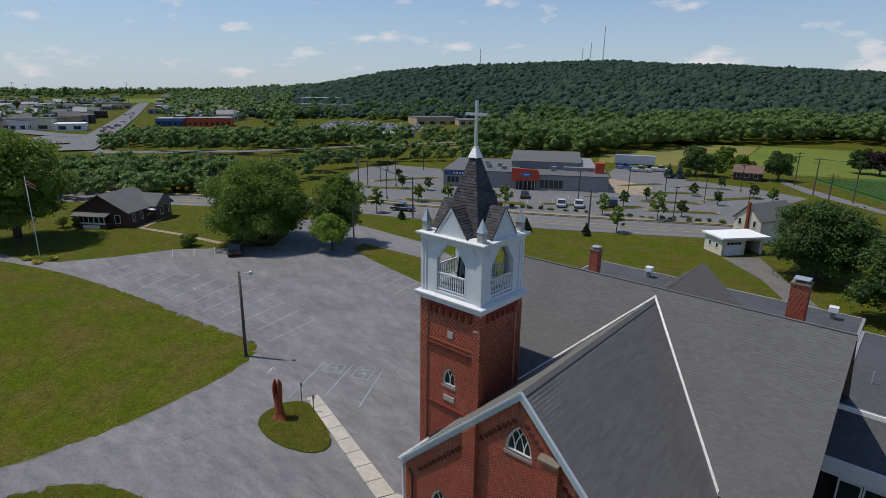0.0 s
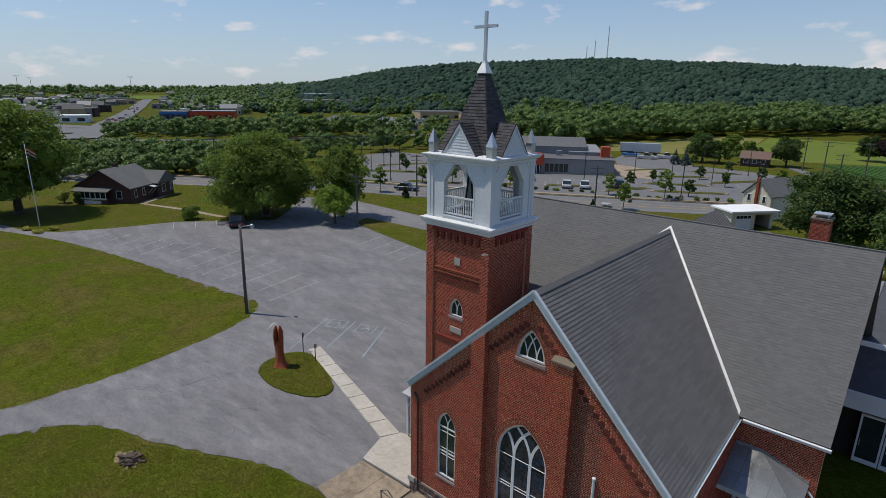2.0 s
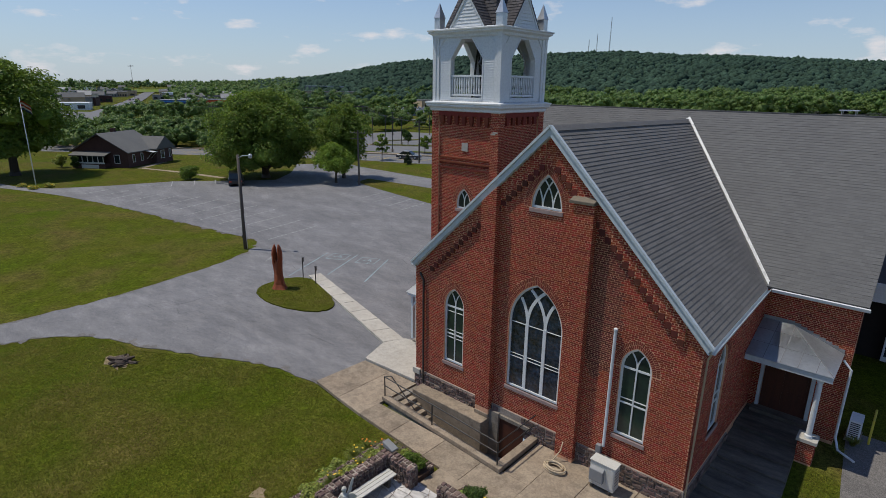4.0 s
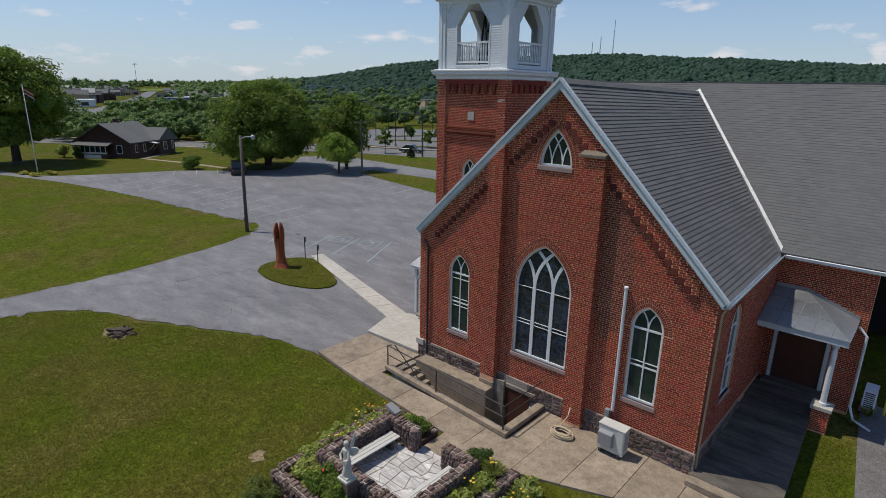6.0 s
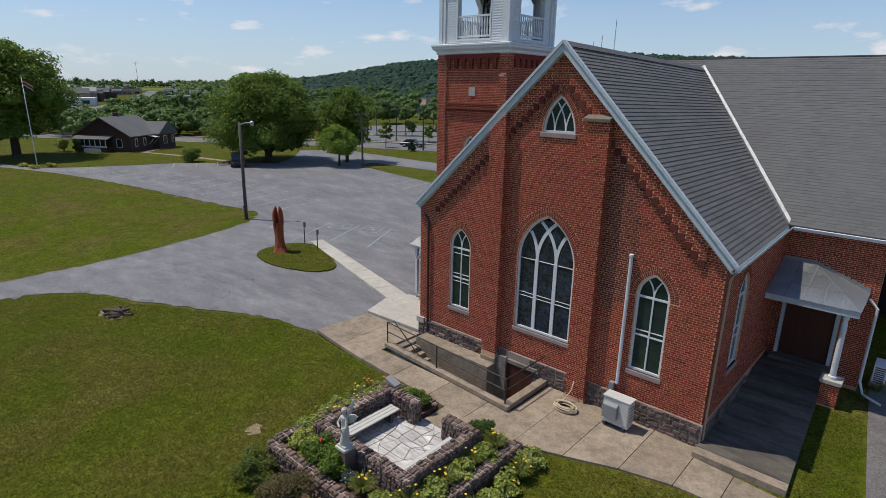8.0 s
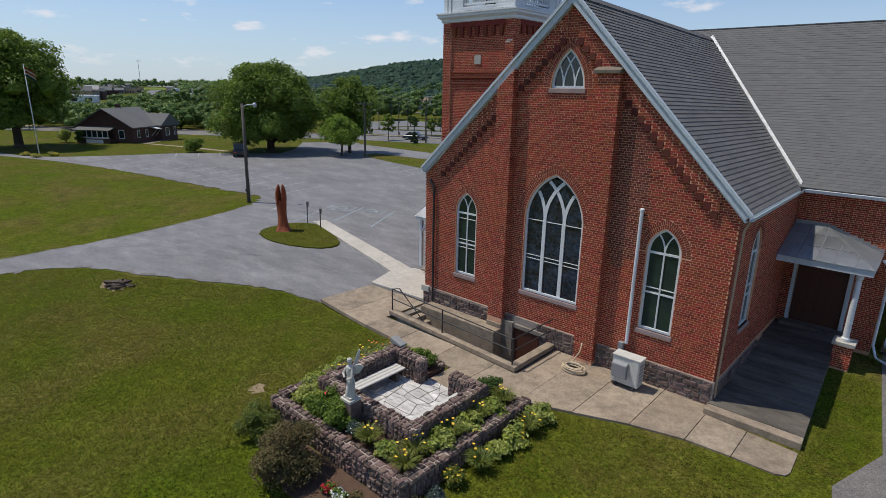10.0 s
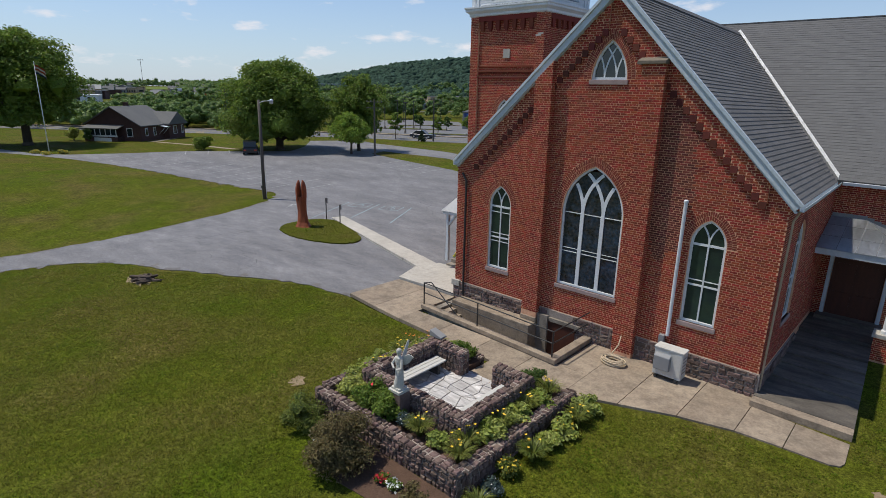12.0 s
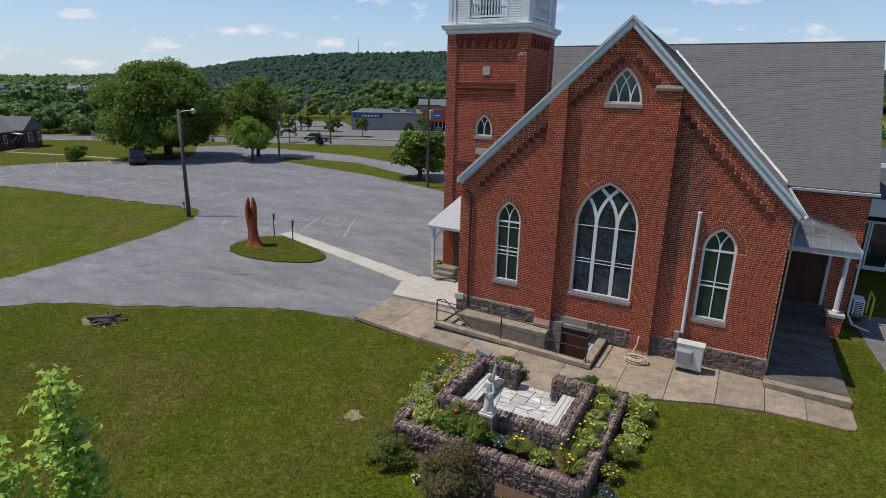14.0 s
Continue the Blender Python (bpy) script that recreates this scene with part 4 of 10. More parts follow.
# front wall with its gable
EX, EXL = 5.93, -6.03                                # eave edges of the wing
slope, slope_l = (APEX - EAVE) / (EX - AX), (APEX - EAVE) / (AX - EXL)
gable_at = lambda x: APEX - 0.16 - (slope * (x - AX) if x > AX else slope_l * (AX - x))
FRONT = [(WL, -0.25), (WR, -0.25), (WR, gable_at(WR)), (AX, gable_at(AX)), (WL, gable_at(WL))]
W_BIG, W_R, W_L, W_G = (-0.03, 2.26, 1.70, 4.40, 6.03), (3.79, 1.03, 1.60, 4.10, 4.86), (-3.86, 1.03, 1.60, 4.12, 4.90), (0.12, 1.20, 8.78, 8.80, 9.98)
holes = [arch(*w) for w in (W_BIG, W_R, W_L, W_G)]
cellar_door = [(-1.35, -0.24), (-0.35, -0.24), (-0.35, 0.28), (-1.35, 0.28)]
front_wall = part("front_wall", holed(bmesh.new(), FRONT, holes + [cellar_door], "xz", 0.0, 0.34), M_MORTAR, church, "red brick gable wall on a rubble stone base")
P_FRONT = lambda u, v, d: (u, -d, v)
pil = [(-2.42, -1.76), (1.30, 2.0)]
base_line = 0.64
zone = [(WL, base_line), (WR, base_line), (WR, gable_at(WR)), (AX, gable_at(AX)), (WL, gable_at(WL))]
def in_dark_patch(r):
    """Bricks of a darker oval patch beside the right pilaster, with a ragged edge."""
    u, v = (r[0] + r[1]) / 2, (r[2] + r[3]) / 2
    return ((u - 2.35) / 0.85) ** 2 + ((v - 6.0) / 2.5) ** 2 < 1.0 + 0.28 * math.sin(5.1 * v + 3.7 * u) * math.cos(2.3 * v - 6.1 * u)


front_bricks = lay([zone] + [arch_cut(w[0], w[1], w[2] - 0.16, w[3], w[4], 0.28 if w[1] < 2 else 0.32) for w in (W_BIG, W_R, W_L, W_G)], base_line, 11.4)
brickwork(front_wall, [r for r in front_bricks if in_dark_patch(r)], P_FRONT, material=M_BRICK_S)
brickwork(front_wall, [r for r in front_bricks if not in_dark_patch(r)], P_FRONT, split=300, pick=lambda r: 2.4 < r[0] < 5.6 and 0.7 < r[2] < 4.2)
for w in (W_BIG, W_R, W_L, W_G):
    voussoirs(front_wall, w[0], w[1], w[3], w[4], P_FRONT, ((0.02, 0.14), (0.15, 0.27)) if w[1] < 2 else ((0.02, 0.16), (0.17, 0.31)))
gothic(church, W_BIG[0], 0.06, W_BIG[1], W_BIG[2], W_BIG[3], W_BIG[4], 3, M_STAINED, ((2.95, 0.022), (3.08, 0.018), (4.36, 0.022)))
gothic(church, W_G[0], 0.06, W_G[1], W_G[2], W_G[3], W_G[4], 3, M_GLASS)
for w, bars in ((W_L, ((4.08, 0.07), (3.86, 0.022), (3.02, 0.024), (2.86, 0.055), (2.70, 0.024))), (W_R, ((4.08, 0.07), (2.97, 0.028), (2.81, 0.055)))):
    gothic(church, w[0], 0.06, w[1], w[2], w[3], w[4], 2, M_GREEN_GLASS, bars)

# pilasters with stone caps
for a, b in pil:
    ta, tb = (9.22, 9.22) if a > 0 else (gable_at(a) - 0.14, gable_at(b) - 0.14)
    top = ta
    pl = part("pilaster", prism(bmesh.new(), [(a, -0.25), (b, -0.25), (b, tb), (a, ta)], "xz", -0.27, 0.0), M_MORTAR, church, "projecting brick pilaster")
    lo = 0.0 if a > 0 else 0.45
    rect = lambda u0, u1, t: [[(u0, lo), (u1, lo), (u1, t), (u0, t)]]
    brickwork(pl, lay([[(a, lo), (b, lo), (b, tb), (a, ta)]], lo, max(ta, tb)), lambda u, v, d: (u, -0.27 - d, v))
    brickwork(pl, lay(rect(-0.27, 0.0, tb), lo, tb, 0.05), lambda u, v, d, b=b: (b + d, u, v))
    brickwork(pl, lay(rect(-0.27, 0.0, ta), lo, ta, 0.05), lambda u, v, d, a=a: (a - d, u, v))
    if a > 0:
        part("cap_stone", prism(bmesh.new(), [(-0.345, top), (0.0, top), (0.0, top + 0.22), (-0.345, top + 0.10)], "yz", a - 0.15, b + 0.02), M_CAP, pl, "weathered stone cap", bevel=0.01)

# stepped brick corbels under the rake: a band that follows it, with a tooth at each step in brick darkened to hold its
# shade
bm_v, bm_f, corbel_rects, teeth = [], [], [], []
CORBEL = [(0, 2, 3, 1), (4, 5, 7, 6), (0, 1, 5, 4), (2, 6, 7, 3), (0, 4, 6, 2), (1, 3, 7, 5)]
for side in (-1, 1):
    for i in range(22 if side > 0 else 24):
        x, far = AX + side * (0.20 + i * 0.215), AX + side * (0.415 + i * 0.215)
        a, b = min(x, far), max(x, far)
        z1, z0 = gable_at(far), gable_at(far) - 0.70
        k = len(bm_v)
        bm_v += [(px, py, pz) for pz in (z0, z1 + 0.02) for py in (-0.055, 0.0) for px in (a, b)]
        bm_f += [tuple(k + j for j in f) for f in CORBEL]
        corbel_rects += lay([[(a, z0), (b, z0), (b, z1), (a, z1)]], z0, z1, 0.03)
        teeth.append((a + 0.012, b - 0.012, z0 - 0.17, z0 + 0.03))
cb = raw("corbel_course", bm_v, bm_f, M_MORTAR, church, "stepped red brick corbels under the gable eaves", "stuff")
brickwork(cb, corbel_rects, lambda u, v, d: (u, -0.055 - d, v))
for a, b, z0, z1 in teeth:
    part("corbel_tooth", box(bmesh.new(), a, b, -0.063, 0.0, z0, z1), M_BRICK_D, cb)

# rubble base of the front, stone by stone
def rubble(parent, u0, u1, v0, v1, P, seed, proud=0.05, lo=0.18, hi=0.42, rows=None, limit=120):
    rng = random.Random(seed)
    v = v0
    made = 0
    while v < v1 - 0.05:
        h = min(rng.uniform(0.10, 0.21), v1 - v)
        u = u0 + rng.uniform(-0.1, 0)
        while u < u1:
            l = rng.uniform(lo * 0.6, hi)
            a, b = max(u, u0), min(u + l, u1)
            u += l
            if b - a < 0.05:
                continue
            d, e = proud + rng.uniform(-0.015, 0.02), 0.009
            c = [(a + e + rng.uniform(-0.004, 0.03), v + e + rng.uniform(-0.004, 0.02)), (b - e - rng.uniform(-0.004, 0.03), v + e + rng.uniform(-0.004, 0.02)), (b - e - rng.uniform(-0.004, 0.03), v + h - e - rng.uniform(-0.004, 0.02)), (a + e + rng.uniform(-0.004, 0.03), v + h - e - rng.uniform(-0.004, 0.02))]
            j = lambda p, s: (p[0] + rng.uniform(-s, s), p[1] + rng.uniform(-s, s))
            bmx = bmesh.new()
            lowv = [bmx.verts.new(P(*j(p, 0.008), -0.005)) for p in c]
            mid = [bmx.verts.new(P(*p, d * 0.6)) for p in c]
            cu, cv = (a + b) / 2, v + h / 2
            topv = [bmx.verts.new(P(cu + (p[0] - cu) * 0.80 + rng.uniform(-0.01, 0.01), cv + (p[1] - cv) * 0.76, d + rng.uniform(-0.012, 0.012))) for p in c]
            for A, B in ((lowv, mid), (mid, topv)):
                for i in range(4):
                    bmx.faces.new((A[i], A[(i + 1) % 4], B[(i + 1) % 4], B[i]))
            bmx.faces.new(topv)
            bmesh.ops.recalc_face_normals(bmx, faces=bmx.faces)
            part("stone", bmx, M_STONE, parent)
            made += 1
        v += h
    return made


base = part("stone_base", box(bmesh.new(), WL - 0.05, WR + 0.05, -0.05, 0.0, -0.25, 0.62), M_POINT, church, "rubble stone base course")
for a, b in ((WL - 0.04, -2.42), (-1.76, -1.36), (-0.34, 1.30), (2.0, WR + 0.04)):
    rubble(base, a, b, -0.2, 0.62, lambda u, v, d: (u, -0.05 - d, v), int(a * 10) + 99, proud=0.035)
part("quoin", box(bmesh.new(), WL - 0.10, WL + 0.32, -0.12, 0.3, 0.42, 0.66), M_LIME, church, "pale dressed corner stone", bevel=0.012)

# right wall of the front wing, with one window
side_win = (2.33, 1.05, 1.70, 4.12, 4.86)
RIGHT = [(0.342, -0.25), (7.45, -0.25), (7.45, EAVE - 0.18), (0.342, EAVE - 0.18)]
side_wall = part("side_wall", holed(bmesh.new(), RIGHT, [arch(*side_win)], "yz", WR, WR - 0.34), M_MORTAR, church, "red brick side wall")
P_RIGHT = lambda u, v, d: (WR + d, u, v)
brickwork(side_wall, lay([[(0.0, 0.55), (7.46, 0.55), (7.46, EAVE - 0.18), (0.0, EAVE - 0.18)], arch_cut(side_win[0], 1.05, 1.54, 4.12, 4.86, 0.26)], 0.55, EAVE, 0.05), P_RIGHT)
voussoirs(side_wall, side_win[0], side_win[1], side_win[3], side_win[4], P_RIGHT)
gothic(church, side_win[0], WR - 0.06, side_win[1], side_win[2], side_win[3], side_win[4], 2, M_GREEN_GLASS, ((4.08, 0.07), (2.98, 0.05), (2.66, 0.05)), "yz", -1)
base2 = part("stone_base", box(bmesh.new(), WR, WR + 0.05, 0.0, 4.5, -0.25, 0.5), M_POINT, church, "rubble stone base course")
rubble(base2, 0.0, 4.5, -0.1, 0.5, lambda u, v, d: (WR + 0.05 + d, u, v), 5, proud=0.03)
part("left_wall", box(bmesh.new(), WL, WL + 0.34, 0.34, 7.46, -0.25, EAVE), M_MORTAR, church, "red brick side wall")
lw = church.children[-1]
brickwork(lw, lay([[(0.0, 0.1), (4.3, 0.1), (4.3, EAVE), (0.0, EAVE)]], 0.1, EAVE, 0.05), lambda u, v, d: (WL - d, u, v))

# main block behind
MX0, MX1, MY0, RY, RZ = -9.2, 8.72, 7.46, 14.2, 11.74
ms = (RZ - 5.55) / (RY - MY0 + 0.2)
part("main_wall", box(bmesh.new(), WR + 0.002, MX1, MY0, MY0 + 0.34, -0.3, 5.42), M_MORTAR, church, "red brick wall of the main block")
mw = church.children[-1]
brickwork(mw, lay([[(WR, 0.0), (MX1, 0.0), (MX1, 5.4), (WR, 5.4)], [(6.05, 0.3), (7.75, 0.3), (7.75, 2.75), (6.05, 2.75)]], 0.0, 5.4), lambda u, v, d: (u, MY0 - d, v))
end_poly = [(MY0 + 0.342, -0.3), (2 * RY - MY0, -0.3), (2 * RY - MY0, 5.4), (RY, RZ - 0.2), (MY0 + 0.342, 5.7)]
part("end_wall", prism(bmesh.new(), end_poly, "yz", MX1 - 0.76, MX1 - 0.42), M_MORTAR, church, "red brick gable end wall")
ew = church.children[-1]
brickwork(ew, lay([end_poly], 0.0, 11.5), lambda u, v, d: (MX1 - 0.42 + d, u, v))
part("west_wall", prism(bmesh.new(), end_poly, "yz", MX0, MX0 + 0.34), M_BRICK, church, "red brick gable end wall")
part("rear_wall", box(bmesh.new(), MX0, MX1, 2 * RY - MY0 - 0.34, 2 * RY - MY0, -0.3, 5.4), M_BRICK, church, "red brick rear wall")

# roofs: deck under separate courses
def roof_deck(name, poly3, thick, material, label=""):
    bm = bmesh.new()
    n = (Vector(poly3[1]) - Vector(poly3[0])).cross(Vector(poly3[2]) - Vector(poly3[0])).normalized()
    n = n if n.z > 0 else -n
    a = [bm.verts.new(Vector(p)) for p in poly3]
    b = [bm.verts.new(Vector(p) - n * thick) for p in poly3]
    bm.faces.new(a), bm.faces.new(list(reversed(b)))
    for i in range(len(a)):
        bm.faces.new((a[i], b[i], b[(i + 1) % len(a)], a[(i + 1) % len(a)]))
    bmesh.ops.recalc_face_normals(bm, faces=bm.faces)
    return part(name, bm, material, church, label)


def shingles(parent, p0, along, up, length, loops, row, tile, material, name, split=0, pick=None, lift=0.018, stagger=True, seed=1):
    """Lapped tiles on a slope: p0 origin, along and up unit vectors, loops in (along, up) metres."""
    rng = random.Random(seed)
    p0, along, up = Vector(p0), Vector(along).normalized(), Vector(up).normalized()
    n = along.cross(up).normalized()
    n = n if n.z > 0 else -n
    verts, faces, single = [], [], []
    vmax = max(v for lp in loops for _, v in lp)
    for k in range(int(vmax / row) + 1):
        v = (k + 0.5) * row
        off = (k % 2) * tile / 2 + rng.uniform(-0.02, 0.02)
        for a, b in spans(loops, min(v, vmax - 0.01)):
            u = math.floor((a - off) / tile) * tile + off
            while u < b:
                q0, q1 = max(u, a), min(u + tile - 0.012, b)
                full = q1 - q0 > tile - 0.013
                u += tile
                if q1 - q0 < 0.04:
                    continue
                if split and full and len(single) < split and pick(q0, k * row):
                    single.append((q0, k * row))
                    continue
                j, i = rng.uniform(0, 0.006), len(verts)
                lo, hi = k * row, min((k + 1.0) * row + 0.01, vmax)
                for (uu, vv, d) in ((q0, lo, 0.0), (q1, lo, 0.0), (q0, lo, lift + j), (q1, lo, lift + j), (q1, hi, 0.004), (q0, hi, 0.004)):
                    verts.append(tuple(p0 + along * uu + up * vv + n * d))
                faces += [(i + 2, i + 3, i + 4, i + 5), (i, i + 1, i + 3, i + 2), (i, i + 2, i + 5), (i + 1, i + 4, i + 3)]
    ob = raw(name + "_course", verts, faces, material, parent, "", "stuff")
    if single:
        me = bpy.data.meshes.new(name)
        vs = []
        for (uu, vv, d) in ((0, 0, 0.0), (tile - 0.012, 0, 0.0), (0, 0, lift), (tile - 0.012, 0, lift), (tile - 0.012, row + 0.01, 0.004), (0, row + 0.01, 0.004)):
            vs.append(tuple(along * uu + up * vv + n * d))
        me.from_pydata(vs, [], [(2, 3, 4, 5), (0, 1, 3, 2), (0, 2, 5), (1, 4, 3)])
        me.materials.append(material)
        for u, v in single:
            o = new(name, me)
            o.parent = parent
            o.location = p0 + along * u + up * v
    return ob


OV = -0.17                                           # front overhang of the gable roof
yv_top, yv_bot = 13.66, MY0 - 0.2
skew = lambda x, y, z: (x - 0.030 * (y - OV), y, z - 0.0188 * (y - OV))   # the wing's ridge is a little askew and falls to the back
wing_r = roof_deck("wing_roof", [(EX, OV, EAVE), skew(EX, yv_bot, EAVE), skew(AX, yv_top, APEX), (AX, OV, APEX)], 0.14, M_SLATE, "dark grey slate roof slope of the front wing")
wing_l = roof_deck("wing_roof", [(EXL, OV, EAVE), skew(EXL, yv_bot, EAVE), skew(AX, yv_top, APEX), (AX, OV, APEX)], 0.14, M_SLATE, "dark grey slate roof slope of the front wing")
SL = math.hypot(EX - AX, APEX - EAVE)
SLL = math.hypot(AX - EXL, APEX - EAVE)
ux = Vector((AX - EX, 0, APEX - EAVE)) / SL
shingles(wing_r, (EX, OV, EAVE), (-0.030, 1, -0.0188), ux, 10, [[(0, 0), (yv_bot - OV, 0), (yv_top - OV, SL), (0, SL)]], 0.160, 0.9, M_SLATE, "slate", 300, lambda u, v: u < 6.5 and v < 6.5, lift=0.022)
uxl = Vector((AX - EXL, 0, APEX - EAVE)).normalized()
shingles(wing_l, (EXL, OV, EAVE), (-0.030, 1, -0.0188), uxl, 10, [[(0, 0), (yv_bot - OV, 0), (yv_top - OV, SLL), (0, SLL)]], 0.160, 0.9, M_SLATE, "slate", lift=0.022)
main_f = roof_deck("main_roof", [(MX0 - 0.15, MY0 - 0.2, 5.55), (MX1 + 0.15, MY0 - 0.2, 5.55), (MX1 + 0.15, RY, RZ), (MX0 - 0.15, RY, RZ)], 0.16, M_SHING, "grey shingle roof slope of the main block")
main_b = roof_deck("main_roof", [(MX0 - 0.15, 2 * RY - MY0 + 0.2, 5.55), (MX1 + 0.15, 2 * RY - MY0 + 0.2, 5.55), (MX1 + 0.15, RY, RZ), (MX0 - 0.15, RY, RZ)], 0.16, M_SHING, "grey shingle roof slope of the main block")
ML = math.hypot(RY - MY0 + 0.2, RZ - 5.55)
shingles(main_f, (MX0 - 0.15, MY0 - 0.2, 5.55), (1, 0, 0), (0, RY - MY0 + 0.2, RZ - 5.55), 10, [[(0, 0), (MX1 - MX0 + 0.3, 0), (MX1 - MX0 + 0.3, ML), (0, ML)]], 0.152, 0.32, M_SHING, "shingle", 300, lambda u, v: u > 15.4 and v < 5.2, lift=0.009)
part("ridge_cap", bar(bmesh.new(), [(MX0 - 0.15, RZ + 0.005), (MX1 + 0.15, RZ + 0.005)], 0.05, RY - 0.06, RY + 0.10), M_SHING, church, "shingled ridge")
bm = bmesh.new()
prism(bm, [(AX - 0.16, APEX - 0.10), (AX, APEX + 0.07), (AX + 0.16, APEX - 0.10)], "xz", OV, yv_top)
for v in bm.verts:
    v.co = skew(*v.co)
part("ridge_cap", bm, M_SLATE, church, "slate ridge")
# valley flashing in metal, its glint held by the near-white colour
for s in (1, -1):
    ex = EX if s > 0 else EXL
    a, b = Vector(skew(ex, yv_bot, 5.56)), Vector(skew(AX, yv_top, APEX + 0.02))
    a.z = 5.56
    d = (b - a).normalized()
    w1, w2 = Vector((0.0, 0.15, 0.15 * ms)), Vector((s * 0.03, 0.0, -0.03 * slope))
    bm = bmesh.new()
    up = Vector((0, 0, 0.045))
    q = [a + w1 + up, a + up, a + w2 + up, b + w2 + up, b + up, b + w1 + up]
    v = [bm.verts.new(p) for p in q]
    bm.faces.new((v[0], v[1], v[4], v[5])), bm.faces.new((v[1], v[2], v[3], v[4]))
    bmesh.ops.solidify(bm, geom=bm.faces[:], thickness=0.012)
    part("valley_flashing", bm, M_VALLEY, church, "bright metal valley strip, its glint put into the colour")

# rake boards, gutters and downspouts
for s in (1, -1):
    ex = EX if s > 0 else EXL
    bm = bmesh.new()
    a, b = Vector((ex * 1.008, EAVE + 0.02)), Vector((AX, APEX + 0.02))
    d = (b - a).normalized()
    off = Vector((d.y, -d.x)) * (1 if s < 0 else -1)
    off = off if off.y < 0 else -off
    prism(bm, [tuple(a), tuple(b), (AX, b.y - 0.29), tuple(a + off * 0.20)], "xz", OV - 0.03, OV + 0.03)
    part("rake_board", bm, M_TRIM, church, "pale blue-grey painted rake board")
    bm = bmesh.new()
    prism(bm, [tuple(a - off * 0.05), tuple(b - off * 0.05 + Vector((0, 0.02))), tuple(b + off * 0.02), tuple(a + off * 0.03)], "xz", OV - 0.075, OV + 0.05)
    part("rake_moulding", bm, M_TRIM, church, "metal drip edge")
    bm = bmesh.new()
    prism(bm, [(ex * 0.995, EAVE - 0.17), (AX, APEX - 0.25), (AX, APEX - 0.285), (ex * 0.985, EAVE - 0.20)], "xz", OV + 0.03, 0.0)
    part("soffit", bm, M_TRIM, church)
    bm = bmesh.new()
    gx = ex + s * 0.06
    prism(bm, [(gx - 0.07, EAVE - 0.02), (gx - 0.05, EAVE - 0.13), (gx + 0.05, EAVE - 0.13), (gx + 0.075, EAVE - 0.01), (gx + 0.06, EAVE - 0.01), (gx + 0.04, EAVE - 0.11), (gx - 0.04, EAVE - 0.11), (gx - 0.055, EAVE - 0.02)], "xz", OV, yv_bot + 0.1)
    for v in bm.verts:
        v.co = skew(*v.co)
    part("gutter", bm, M_TRIM, church, "pale metal gutter")
bm = bmesh.new()
yv = MY0 - 0.26
prism(bm, [(yv - 0.07, 5.50), (yv - 0.05, 5.39), (yv + 0.05, 5.39), (yv + 0.07, 5.50)], "yz", EX - 0.05, MX1 + 0.2)
part("gutter", bm, M_WHITE, church, "white metal gutter of the main roof")
for pts in ([(WR + 0.22, 0.25, EAVE - 0.12), (WR + 0.10, 0.12, EAVE - 0.45), (WR + 0.07, 0.10, 0.1)], [(-5.72, -0.06, 5.2), (-5.50, -0.08, 4.9), (-5.50, -0.08, 0.1)]):
    part("downspout", tube(bmesh.new(), pts, 0.032 if pts[0][0] > 0 else 0.045), M_TAN if pts[0][0] > 0 else M_BLACK, church, "painted metal downspout")
part("vent_pipe", tube(bmesh.new(), [(3.03, -0.09, 1.0), (3.03, -0.09, 5.32)], 0.055, 10), M_WHITE, church, "white plastic vent pipe up the wall")
part("vent_cap", lathe(bmesh.new(), 3.03, -0.09, [(0.07, 5.30), (0.07, 5.36), (0.045, 5.38)]), M_WHITE, church)
part("junction_box", box(bmesh.new(), 2.78, 2.95, -0.15, 0.0, 0.62, 0.98), M_PANEL_G, church, "small grey electric box", bevel=0.01)

# ---- tower ----
TX0, TX1, TY0, TY1, TZ = -9.22, -5.17, 4.35, 8.0, 11.62
tower_wall = part("tower_wall", holed(bmesh.new(), [(TX0 + 0.12, -0.3), (TX1 - 0.12, -0.3), (TX1 - 0.12, TZ), (TX0 + 0.12, TZ)], [arch(-7.2, 0.86, 7.0, 7.3, 8.0)], "xz", TY0 + 0.10, TY0 + 0.42), M_MORTAR, church, "square red brick tower shaft")
bm = bmesh.new()
for x0, x1, y0, y1 in ((TX0 + 0.10, TX0 + 0.4, TY0 + 0.42, TY1), (TX1 - 0.4, TX1 - 0.1, TY0 + 0.42, TY1), (TX0 + 0.4, TX1 - 0.4, TY1 - 0.32, TY1)):
    box(bm, x0, x1, y0, y1, -0.3, TZ)
part("tower_back", bm, M_MORTAR, church, "red brick tower walls")
tb = church.children[-1]
PIL = 0.46
F_T, R_T = (lambda u, v, d: (u, TY0 + 0.10 - d, v)), (lambda u, v, d: (TX1 - 0.10 + d, u, v))
brickwork(tower_wall, lay([[(TX0 + PIL, 0.0), (TX1 - PIL, 0.0), (TX1 - PIL, TZ), (TX0 + PIL, TZ)], arch_cut(-7.2, 0.86, 6.86, 7.3, 8.0, 0.26)], 0.0, TZ), F_T, split=120, pick=lambda r: 8.3 < r[2] < 9.3)
brickwork(tb, lay([[(TY0 + PIL, 4.0), (TY1 - PIL, 4.0), (TY1 - PIL, TZ), (TY0 + PIL, TZ)]], 4.0, TZ, 0.05), R_T)
voussoirs(tower_wall, -7.2, 0.86, 7.3, 8.0, F_T)
gothic(church, -7.2, TY0 + 0.16, 0.86, 7.0, 7.3, 8.0, 2, M_GLASS)
